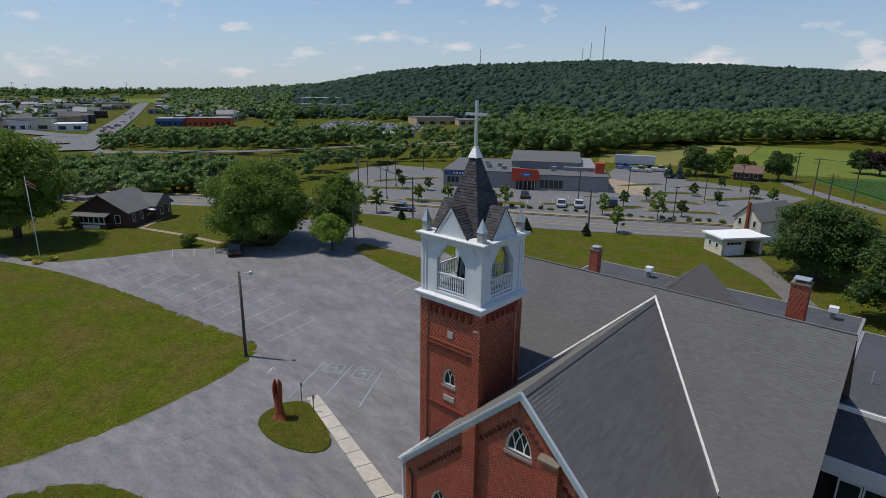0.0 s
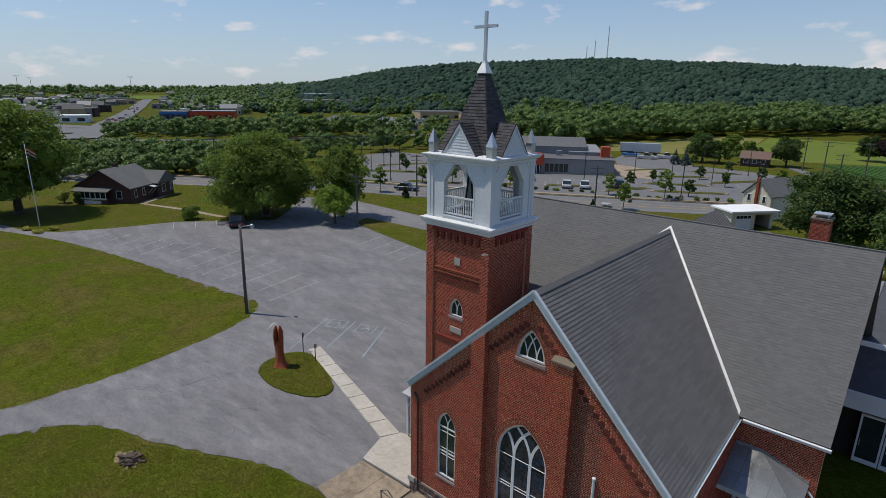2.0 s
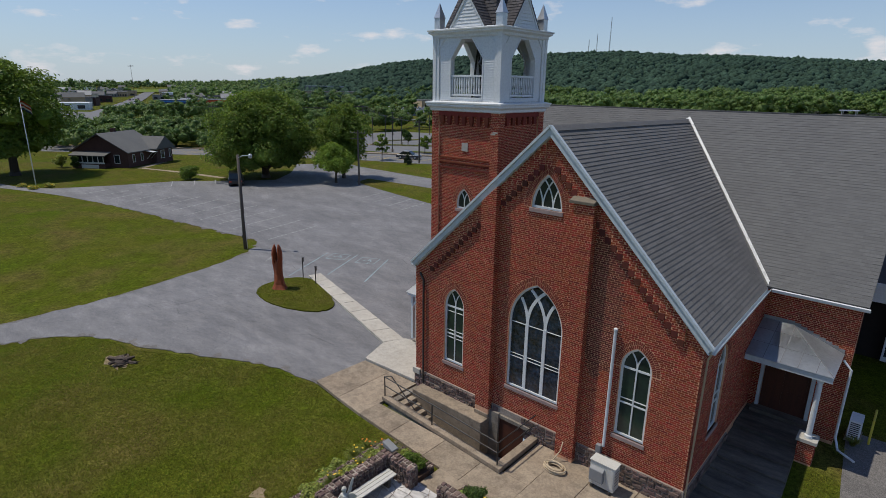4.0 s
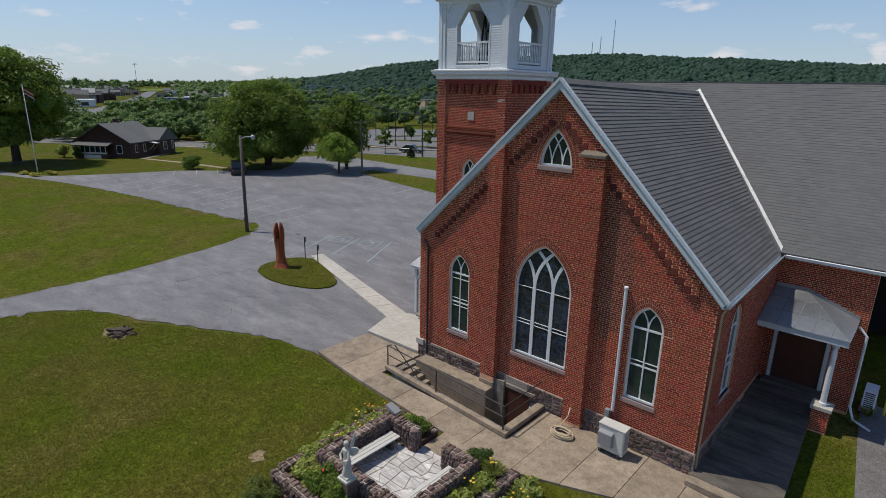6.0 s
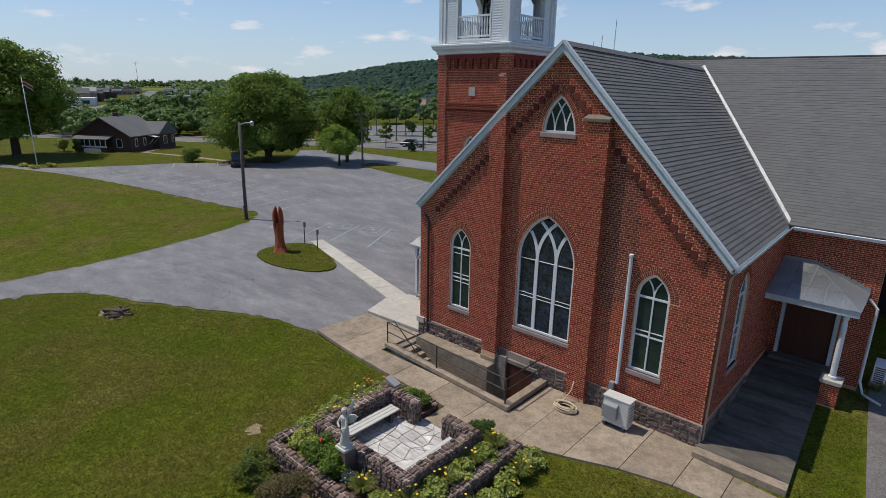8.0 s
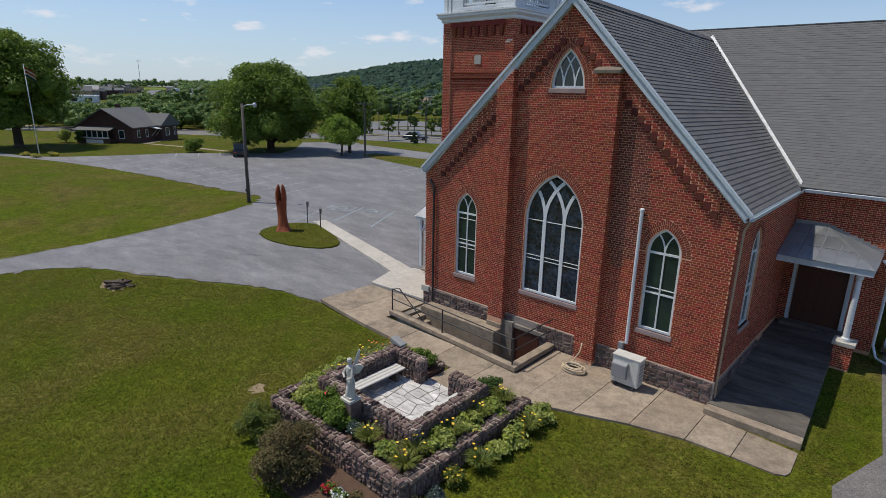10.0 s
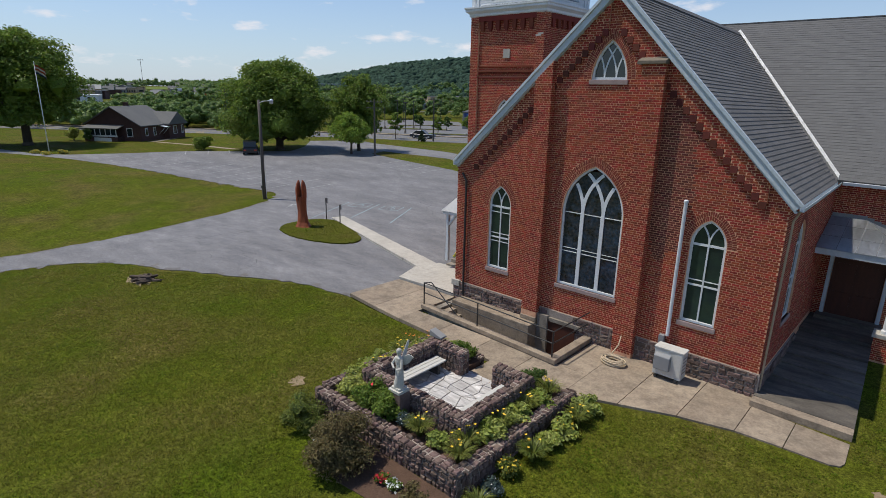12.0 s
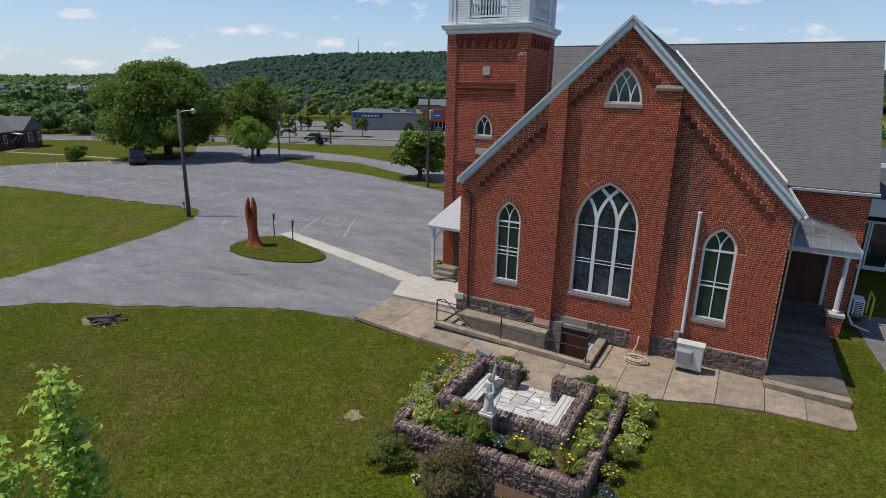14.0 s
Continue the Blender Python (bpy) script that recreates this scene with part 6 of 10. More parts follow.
tree("oak_tree", -97.0, -6.5, 16.5, 7.5, "tall old tree with a broad open crown on the lawn", L_MAPLE, 0.13, 0.55, 14000, 0.36, 50, 15)
tree("maple_tree", 1.6, 65.0, 10.2, 6.5, "broad dark maple behind the church", L_DARK, 0.1, 0.5, 20000, 0.28, 60, 16)
tree("maple_tree", 11.0, 54.0, 10.0, 5.5, "dark maple at the edge of the lawn", L_DARK, 0.1, 0.4, 11000, 0.27, 40, 17)

# ---- additions and chimneys of the church ----
def chimney(x, y, w, d, z0, z1, hood=True):
    c = part("chimney", box(bmesh.new(), x - w / 2, x + w / 2, y - d / 2, y + d / 2, z0, z1), M_MORTAR, church, "red brick chimney with a concrete cap")
    for a, b, P in ((x - w / 2, x + w / 2, lambda u, v, q: (u, y - d / 2 - q, v)), (y - d / 2, y + d / 2, lambda u, v, q: (x + w / 2 + q, u, v)), (y - d / 2, y + d / 2, lambda u, v, q: (x - w / 2 - q, u, v))):
        brickwork(c, lay([[(a, z0), (b, z0), (b, z1), (a, z1)]], z0, z1, 0.05), P)
    part("chimney_cap", box(bmesh.new(), x - w / 2 - 0.05, x + w / 2 + 0.05, y - d / 2 - 0.05, y + d / 2 + 0.05, z1, z1 + 0.10), M_CAP, c, "mortar cap", bevel=0.02)
    if hood:
        bm = bmesh.new()
        for sx in (-1, 1):
            for sy in (-1, 1):
                cyl(bm, (x + sx * w * 0.33, y + sy * d * 0.33, z1 + 0.1), (x + sx * w * 0.33, y + sy * d * 0.33, z1 + 0.30), 0.02, n=6)
        box(bm, x - w * 0.45, x + w * 0.45, y - d * 0.45, y + d * 0.45, z1 + 0.30, z1 + 0.34)
        part("chimney_hood", bm, M_METAL, c, "flat metal rain hood")


chimney(5.45, 21.75, 0.95, 0.95, 5.4, 11.45)
chimney(-11.6, 30.0, 0.8, 0.8, 5.4, 8.4)


def flat_block(name, x0, x1, y0, y1, z, label, cap=M_PANEL_G):
    b = part(name, box(bmesh.new(), x0, x1, y0, y1, -0.4, z - 0.02), M_BRICK, church, label)
    part("flat_roof", box(bmesh.new(), x0 + 0.2, x1 - 0.2, y0 + 0.2, y1 - 0.2, z - 0.02, z + 0.02), M_FLAT, b, "dark membrane roof")
    bm = bmesh.new()
    for a in ((x0, x1, y0, y0 + 0.2), (x0, x1, y1 - 0.2, y1), (x0, x0 + 0.2, y0 + 0.2, y1 - 0.2), (x1 - 0.2, x1, y0 + 0.2, y1 - 0.2)):
        box(bm, *a, z - 0.02, z + 0.10)
    part("parapet_cap", bm, cap, b, "metal roof edge")
    return b


flat_block("rear_block", -14.0, 8.30, 21.2, 36.0, 5.5, "flat-roofed brick rear extension")
flat_block("east_block", 8.32, 22.0, 19.7, 33.0, 5.5, "flat-roofed east extension", M_PANEL_G)
part("roof_edge", box(bmesh.new(), 8.32, 22.0, 19.60, 19.70, 5.36, 5.62), M_VALLEY, church, "white metal roof edge")
entry = part("entry_roof", prism(bmesh.new(), [(16.62, 3.55), (19.58, 4.8), (19.58, 5.36), (16.62, 3.97)], "yz", 8.32, 22.0), M_FLAT, church, "low dark roof over the side entrance")
part("fascia", box(bmesh.new(), 8.32, 22.0, 16.46, 16.60, 3.08, 4.0), M_WHITE, church, "deep white fascia over the side entrance", bevel=0.02)
bm = bmesh.new()
box(bm, 8.32, 22.0, 17.5, 17.7, -0.3, 3.54)
part("entry_wall", bm, M_DARK, church, "dark recessed entrance wall")
for i in range(3):
    x0 = 9.35 + i * 1.12
    dr = part("glass_door", holed(bmesh.new(), [(x0, 0.0), (x0 + 1.08, 0.0), (x0 + 1.08, 2.75), (x0, 2.75)], [[(x0 + 0.09, 0.24), (x0 + 0.99, 0.24), (x0 + 0.99, 2.62), (x0 + 0.09, 2.62)]], "xz", 17.0, 17.08), M_WHITE, church, "white-framed glass entrance door")
    part("pane", box(bmesh.new(), x0 + 0.09, x0 + 0.99, 17.03, 17.04, 0.24, 2.62), M_GLASS, dr)
    part("handle", tube(bmesh.new(), [(x0 + 0.16, 16.96, 0.95), (x0 + 0.16, 16.96, 1.35)], 0.015, 6), M_METAL, dr)
bm = bmesh.new()
prism(bm, [(-5.6, 5.4), (3.6, 5.4), (3.6, 6.3), (-1.0, 10.3), (-5.6, 6.3)], "xz", RY + 1.5, 25.0)
rw = part("rear_gable", bm, M_MORTAR, church, "rear gable with a ribbed dark metal roof")
for s in (1, -1):
    p0 = Vector((-1.0 + s * 4.8, RY + 1.3, 6.16))
    up = Vector((-s * 4.8, 0, 4.28))
    bm = bmesh.new()
    n = Vector((s * 4.28, 0, 4.8)).normalized()
    q = [p0, p0 + Vector((0, 9.6, 0)), p0 + up + Vector((0, 9.6, 0)), p0 + up]
    a, b = [bm.verts.new(v + n * 0.02) for v in q], [bm.verts.new(v + n * 0.10) for v in q]
    bm.faces.new(a), bm.faces.new(b)
    for i in range(4):
        bm.faces.new((a[i], a[(i + 1) % 4], b[(i + 1) % 4], b[i]))
    bmesh.ops.recalc_face_normals(bm, faces=bm.faces)
    slab_ = part("ribbed_roof", bm, M_SLATE, rw, "dark ribbed metal roof")
    for i in range(24):
        y = 0.2 + i * 0.4
        r0 = p0 + n * 0.11 + Vector((0, y, 0))
        part("rib", tube(bmesh.new(), [r0, r0 + up], 0.03, 4), M_SLATE, rw)
for x, y in ((-8.2, 34.4), (6.3, 34.4)):
    v = thing("roof_vent", (x, y, 5.5), "white metal mushroom vent on the flat roof", "vent", "roof vents")
    part("vent_stack", box(bmesh.new(), x - 0.16, x + 0.16, y - 0.16, y + 0.16, 5.5, 6.1), M_PANEL_G, v, bevel=0.02)
    part("vent_hood", box(bmesh.new(), x - 0.32, x + 0.32, y - 0.32, y + 0.32, 6.1, 6.5), M_WHITE, v, bevel=0.06)
pv = thing("pipe_vent", (9.7, 24.0, 5.5), "short grey vent pipe on the flat roof", "vent")
part("pipe", tube(bmesh.new(), [(9.7, 24.0, 5.5), (9.7, 24.0, 6.3)], 0.06, 8), M_METAL, pv)

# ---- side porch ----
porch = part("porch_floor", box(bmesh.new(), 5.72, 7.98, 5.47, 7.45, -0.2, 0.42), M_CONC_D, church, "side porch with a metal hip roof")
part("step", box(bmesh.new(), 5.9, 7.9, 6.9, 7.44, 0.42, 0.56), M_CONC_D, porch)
bm = bmesh.new()
fr, bk = 3.46, 4.24
E_ = [(5.72, 5.30, fr), (8.48, 5.30, fr), (8.48, MY0, fr + 0.12), (6.75, MY0, bk), (5.72, MY0, bk)]
v = [bm.verts.new(p) for p in E_]
bm.faces.new((v[0], v[1], v[3], v[4])), bm.faces.new((v[1], v[2], v[3]))
bmesh.ops.solidify(bm, geom=bm.faces[:], thickness=0.05)
proof = part("porch_roof", bm, M_METAL, church, "weathered flat-seam metal porch roof")
n0 = Vector((0, -(bk - fr), MY0 - 5.30)).normalized()
for i, x in enumerate((6.3, 6.85, 7.4, 7.95)):
    a = Vector((x, 5.32, fr + 0.012))
    b = Vector((x, MY0, bk + 0.012)) if x < 6.75 else Vector((x, 5.30 + (MY0 - 5.30) * (8.48 - x) / 1.73, fr + (bk - fr) * (8.48 - x) / 1.73 + 0.012))
    part("seam", tube(bmesh.new(), [a, b], 0.012, 4), M_PANEL_G, proof)
for f in (0.36, 0.7):
    y, z = 5.30 + (MY0 - 5.30) * f, fr + (bk - fr) * f + 0.012
    part("seam", tube(bmesh.new(), [(5.74, y, z), (8.48 - 1.73 * f, y, z)], 0.008, 4), M_PANEL_G, proof)
part("seam", tube(bmesh.new(), [(8.47, 5.31, fr + 0.012), (6.75, MY0 - 0.01, bk + 0.012)], 0.012, 4), M_PANEL_G, proof)
bm = bmesh.new()
box(bm, 5.72, 8.46, 5.34, 5.42, fr - 0.24, fr - 0.03)
box(bm, 8.36, 8.44, 5.42, MY0, fr - 0.24, fr - 0.03)
part("porch_beam", bm, M_TRIM, proof, "pale painted porch beam")
bm = bmesh.new()
box(bm, 5.72, 8.36, 5.42, MY0, fr - 0.10, fr - 0.06)
part("porch_ceiling", bm, M_TRIM, proof)
for i in range(13):
    x = 5.74 + i * 0.21
    zt = bk if x < 6.75 else bk - (x + 0.10 - 6.75) / 1.73 * (bk - fr - 0.12)
    part("step_flashing", box(bmesh.new(), x, x + 0.205, MY0 - 0.030, MY0 - 0.006, zt - 0.16, zt + 0.12), M_PANEL_G, proof, "stepped lead flashing")
part("pier", box(bmesh.new(), 7.84, 8.36, 5.40, 5.92, -0.2, 0.74), M_MORTAR, church, "brick porch pier with a concrete cap")
pier = church.children[-1]
for a, b, P in ((7.84, 8.36, lambda u, v, q: (u, 5.40 - q, v)), (5.40, 5.92, lambda u, v, q: (8.36 + q, u, v)), (5.40, 5.92, lambda u, v, q: (7.84 - q, u, v))):
    brickwork(pier, lay([[(a, -0.1), (b, -0.1), (b, 0.74), (a, 0.74)]], -0.1, 0.74), P)
part("pier_cap", box(bmesh.new(), 7.78, 8.42, 5.34, 5.98, 0.74, 0.86), M_LIME, pier, bevel=0.02)
part("porch_post", lathe(bmesh.new(), 8.10, 5.60, [(0.13, 0.86), (0.13, 0.96), (0.095, 1.0), (0.09, 2.9), (0.075, 3.0), (0.11, 3.06), (0.11, 3.23)], 16), M_WHITE, church, "slender white porch column")
part("porch_post", box(bmesh.new(), 5.98, 6.10, 7.30, 7.44, 0.56, 3.14), M_TRIM, church, "pale pilaster beside the door")
part("porch_post", box(bmesh.new(), 7.70, 7.82, 7.30, 7.44, 0.56, 3.14), M_TRIM, church, "pale pilaster beside the door")
dr = part("side_door", box(bmesh.new(), 6.12, 7.68, 7.39, 7.45, 0.56, 2.72), M_DOOR, church, "dark wooden double door in the shade of the porch")
for x0 in (6.2, 6.98):
    for z0, z1 in ((0.75, 1.45), (1.6, 2.55)):
        part("panel", box(bmesh.new(), x0, x0 + 0.62, 7.37, 7.39, z0, z1), M_DOOR, dr, bevel=0.01)
part("downspout", tube(bmesh.new(), [(8.50, 7.30, 3.40), (8.78, 7.28, 3.10), (8.78, 7.28, 0.35), (8.95, 6.9, 0.05), (9.5, 6.6, -0.02)], 0.045), M_WHITE, church, "white downspout at the corner")

# entrance porch at the foot of the tower
pr = part("tower_porch", box(bmesh.new(), -8.95, -6.06, 4.0, 4.33, -0.2, 2.7), M_BRICK, church, "small tower porch with a hipped roof")
ap0, ap1 = (-7.55, 3.25, 4.35), (-7.55, 4.34, 4.35)
cor = [(-9.05, 2.35, 2.80), (-6.05, 2.35, 2.80), (-6.05, 4.34, 2.80), (-9.05, 4.34, 2.80)]
for nm, poly, m_ in (("porch_hip", [cor[0], cor[1], ap0], M_VALLEY), ("porch_slope", [cor[1], cor[2], ap1, ap0], M_SLATE), ("porch_slope", [cor[3], cor[0], ap0, ap1], M_SLATE)):
    bm = bmesh.new()
    bm.faces.new([bm.verts.new(p) for p in poly])
    bmesh.ops.solidify(bm, geom=bm.faces[:], thickness=0.06)
    part(nm, bm, m_, pr, "white metal hip" if nm == "porch_hip" else "slate slope")
part("porch_eave", box(bmesh.new(), -9.0, -6.06, 2.4, 4.3, 2.66, 2.76), M_TRIM, pr)
for x in (-8.85,):
    part("porch_post", box(bmesh.new(), x, x + 0.14, 2.5, 2.64, 0.3, 2.68), M_TRIM, pr)
part("bracket", bar(bmesh.new(), [(-8.8, 2.0), (-8.3, 2.62)], 0.10, 2.52, 2.62), M_TRIM, pr)
for i in range(3):
    part("step", box(bmesh.new(), -9.0 + 0.0, -7.6, 2.75 + i * 0.34, 4.3, -0.12 + i * 0.17 - 0.1, 0.05 + i * 0.17), M_WELL, pr, "worn concrete step")
part("tower_door", box(bmesh.new(), -8.4, -6.9, 3.94, 4.0, 0.45, 2.6), M_DOOR, pr, "dark wooden door")

# ---- cellar stair well in front of the wing ----
well = thing("cellar_well", (-2.7, -1.1, -0.2), "concrete stair well down to the cellar door", "stair well", kind="structure")
part("well_floor", box(bmesh.new(), -5.62, 0.12, -2.34, -0.02, -1.75, -1.60), M_WELL, well)
cp = [(-6.02, -2.08), (0.46, -2.50), (0.46, -0.02), (0.14, -0.02), (0.14, -2.20), (-6.02, -1.78)]
part("coping", prism(bmesh.new(), cp, "xy", -0.10, 0.07), M_CONC, well, "pale concrete coping", bevel=0.015)
bm = bmesh.new()
prism(bm, [(-5.62, -2.06), (0.14, -2.46), (0.14, -2.16), (-5.62, -1.80)], "xy", -1.6, -0.101)
box(bm, 0.12, 0.42, -2.2, -0.04, -1.6, -0.101)
box(bm, -5.9, -5.62, -2.0, -0.04, -1.6, -0.20)
part("well_wall", bm, M_WELL, well, "stained concrete well wall")
part("ledge", prism(bmesh.new(), [(-5.55, -0.72), (-1.75, -0.72), (-1.75, -0.02), (-5.55, -0.02)], "xy", -1.6, 0.04), M_CONC, well, "pale concrete ledge along the foundation", bevel=0.02)
part("ledge", prism(bmesh.new(), [(-2.45, -0.30), (-1.75, -0.30), (-1.75, -0.06), (-2.45, -0.06)], "xy", 0.04, 0.22), M_CONC, well, "low concrete block", bevel=0.02)
for i in range(7):
    x = -5.58 + i * 0.29
    part("stair_step", box(bmesh.new(), x, x + 0.30, -2.0 - 0.02 * i, -0.73, -1.6, -0.30 - i * 0.185), M_CONC, well, "worn concrete step", bevel=0.01)
part("cellar_wall", box(bmesh.new(), -1.74, -1.30, -0.20, -0.06, -1.6, 0.40), M_WELL, well, "grey rendered jamb of the cellar door")
cd = part("cellar_door", box(bmesh.new(), -1.30, -0.20, -0.10, -0.04, -1.6, 0.20), M_DOOR, well, "dark cellar doorway")
part("cellar_lintel", box(bmesh.new(), -1.40, 0.1, -0.14, -0.03, 0.20, 0.34), M_WELL, well)
rail = thing("railing", (-2.7, -2.1, 0.1), "black iron pipe railing along the stair well", "railing")
yr = lambda x: -1.95 - 0.0648 * (x + 6.0)
posts = [(-5.95, yr(-5.95)), (-3.05, yr(-3.05)), (0.26, yr(0.26))]
for x, y in posts:
    part("post", tube(bmesh.new(), [(x, y, 0.06), (x, y, 0.98)], 0.026, 8), M_BLACK, rail)
for z in (0.55, 0.96):
    part("rail", tube(bmesh.new(), [(posts[0][0], posts[0][1], z), (posts[2][0], posts[2][1], z)], 0.022, 8), M_BLACK, rail)
    part("rail", tube(bmesh.new(), [(posts[2][0], posts[2][1], z), (0.28, -0.02, z)], 0.022, 8), M_BLACK, rail)
part("stair_rail", tube(bmesh.new(), [(-5.95, -1.95, 0.96), (-5.75, -1.75, 0.98), (-4.35, -1.75, -0.05)], 0.022, 8), M_BLACK, rail)

# ---- outdoor unit, hose ----
unit = thing("heat_pump", (3.37, -0.65, -0.08), "pale grey outdoor heat pump on the concrete walk", "heat pump")
part("casing", box(bmesh.new(), 2.98, 3.84, -0.86, -0.46, 0.0, 0.88), M_PLASTIC, unit, bevel=0.02)
part("lid", box(bmesh.new(), 2.96, 3.86, -0.88, -0.44, 0.88, 0.91), M_PLASTIC, unit, bevel=0.008)
part("wind_baffle", prism(bmesh.new(), [(-1.0, 0.22), (-0.86, 0.18), (-0.86, 0.74), (-1.0, 0.66)], "yz", 3.02, 3.50), M_PANEL_G, unit, "grey wind baffle", bevel=0.015)
part("service_panel", box(bmesh.new(), 3.58, 3.81, -0.872, -0.86, 0.1, 0.82), M_PLASTIC, unit, bevel=0.004)
for x in (3.05, 3.66):
    part("foot", box(bmesh.new(), x, x + 0.10, -0.92, -0.40, -0.08, 0.0), M_BLACK, unit)
for i in range(5):
    part("louvre", box(bmesh.new(), 3.841, 3.850, -0.80, -0.52, 0.2 + i * 0.12, 0.24 + i * 0.12), M_PANEL_G, unit)
hose = thing("garden_hose", (1.75, -1.0, -0.08), "coiled beige garden hose on the concrete", "hose")
bm = bmesh.new()
pts = []
random.seed(9)
for i in range(150):
    a = i * 0.36
    r = 0.22 + 0.11 * (0.5 + 0.5 * math.sin(i * 0.083)) + 0.012 * math.sin(i * 0.31)
    pts.append((1.75 + r * 1.25 * math.cos(a), -1.0 + r * 0.85 * math.sin(a), -0.085 + 0.0011 * i))
pts += [(1.5, -0.7, 0.0), (1.62, -0.42, 0.3), (1.64, -0.34, 0.62)]
part("coil", tube(bm, pts, 0.02, 6), M_ROPE, hose, smooth=True)
unit2 = thing("condenser_unit", (9.35, 8.6, -0.1), "white condenser unit with a dark grille against the wall", "air conditioner")
part("casing", box(bmesh.new(), 9.05, 9.45, 8.2, 9.0, 0.0, 0.75), M_WHITE, unit2, bevel=0.02)
for i in range(8):
    part("grille_bar", box(bmesh.new(), 9.1 + 0.0, 9.4, 8.19, 8.2, 0.08 + i * 0.08, 0.12 + i * 0.08), M_BLACK, unit2)
part("base", box(bmesh.new(), 9.0, 9.5, 8.15, 9.05, -0.12, 0.0), M_CONC, unit2)
gate = thing("barrier_rail", (9.8, 8.8, -0.1), "low yellow painted pipe barrier", "barrier")
part("hoop", tube(bmesh.new(), [(9.75, 8.4, -0.12), (9.75, 8.4, 0.9), (9.75, 9.4, 0.9), (9.75, 9.4, -0.12)], 0.04), M_YELLOW, gate)

# ---- memorial garden ----
def stone_wall(name, p, q, thick, z0, z1, label, seed, cap=True, inner=True):
    """A rubble wall from p to q, stone by stone, with a rough cap of flat stones."""
    p, q = Vector((*p, 0)), Vector((*q, 0))
    d = (q - p).normalized()
    n = Vector((d.y, -d.x, 0))
    L = (q - p).length
    bm = bmesh.new()
    c = [p + n * (thick / 2 - 0.04), p - n * (thick / 2 - 0.04), q - n * (thick / 2 - 0.04), q + n * (thick / 2 - 0.04)]
    prism(bm, [(v.x, v.y) for v in c], "xy", z0, z1 - 0.04)
    w = part(name, bm, M_POINT, garden, label)
    for s in ((1, -1) if inner else (1,)):
        rubble(w, 0, L, z0 + 0.02, z1 - 0.05, lambda u, v, dd, s=s: tuple(p + d * u + n * s * (thick / 2 - 0.045 + dd) + Vector((0, 0, v))), seed + s, proud=0.045, lo=0.13, hi=0.25)
    for e, g_ in ((p, -d), (q, d)):
        rubble(w, 0.01, thick - 0.01, z0 + 0.02, z1 - 0.05, lambda u, v, dd, e=e, g_=g_: tuple(e + n * (u - thick / 2) + g_ * (dd - 0.005) + Vector((0, 0, v))), seed + 7, proud=0.03, lo=0.13, hi=0.25)
    rng = random.Random(seed)
    u = 0.0
    while u < L - 0.05:
        l = min(rng.uniform(0.10, 0.24), L - u)
        rows = rng.choice(((-0.5, 0.05, 0.5), (-0.5, 0.16, 0.5), (-0.5, -0.14, 0.5), (-0.5, -0.18, 0.15, 0.5)))
        for a, b in zip(rows, rows[1:]):
            bmx = bmesh.new()
            zt = z1 + rng.uniform(-0.03, 0.03)
            e_ = [rng.uniform(0.004, 0.032) for _ in range(8)]
            ring_ = [(u + e_[0], a * thick + e_[1]), (u + l - e_[2], a * thick + e_[3]), (u + l - e_[4], b * thick - e_[5]), (u + e_[6], b * thick - e_[7])]
            lo = [bmx.verts.new(p + d * s0 + n * t0 + Vector((0, 0, z1 - 0.07))) for s0, t0 in ring_]
            cu, cv = u + l / 2, (a + b) / 2 * thick
            md = [bmx.verts.new(p + d * s0 + n * t0 + Vector((0, 0, zt - 0.03))) for s0, t0 in ring_]
            hi = [bmx.verts.new(p + d * (cu + (s0 - cu) * 0.78) + n * (cv + (t0 - cv) * 0.74) + Vector((0, 0, zt + rng.uniform(-0.01, 0.01)))) for s0, t0 in ring_]
            for A, B in ((lo, md), (md, hi)):
                for i in range(4):
                    bmx.faces.new((A[i], A[(i + 1) % 4], B[(i + 1) % 4], B[i]))
            bmx.faces.new(hi)
            bmesh.ops.recalc_face_normals(bmx, faces=bmx.faces)
            part("stone", bmx, M_STONE, w)
        u += l
    return w


garden = thing("memorial_garden", (-0.7, -6.4, -0.2), "walled memorial garden of purple-brown rubble stone", "garden")
GZ = -0.2
for a, b in (((-3.35, -8.86), (1.97, -8.86)), ((1.90, -8.7), (1.90, -3.95)), ((-3.42, -4.15), (-3.30, -8.7))):
    stone_wall("outer_wall", a, b, 0.36, GZ - 0.58, 0.24, "low outer planter wall", int(10 * a[0]) + 50)
for a, b in (((-3.3, -4.02), (-1.35, -3.98)), ((0.10, -4.02), (1.75, -4.02))):
    stone_wall("outer_wall", a, b, 0.30, GZ - 0.1, 0.12, "low outer planter wall", int(10 * a[0]) + 70)
for a, b, k in (((-2.62, -7.72), (1.22, -7.72), 1), ((1.05, -7.52), (1.05, -4.85), 2), ((-2.48, -4.85), (-2.48, -7.52), 3), ((-2.3, -4.98), (-1.22, -4.98), 4), ((-0.05, -4.98), (0.88, -4.98), 5)):
    stone_wall("inner_wall", a, b, 0.38, GZ - 0.1, 0.70, "enclosing rubble stone wall", 200 + k)
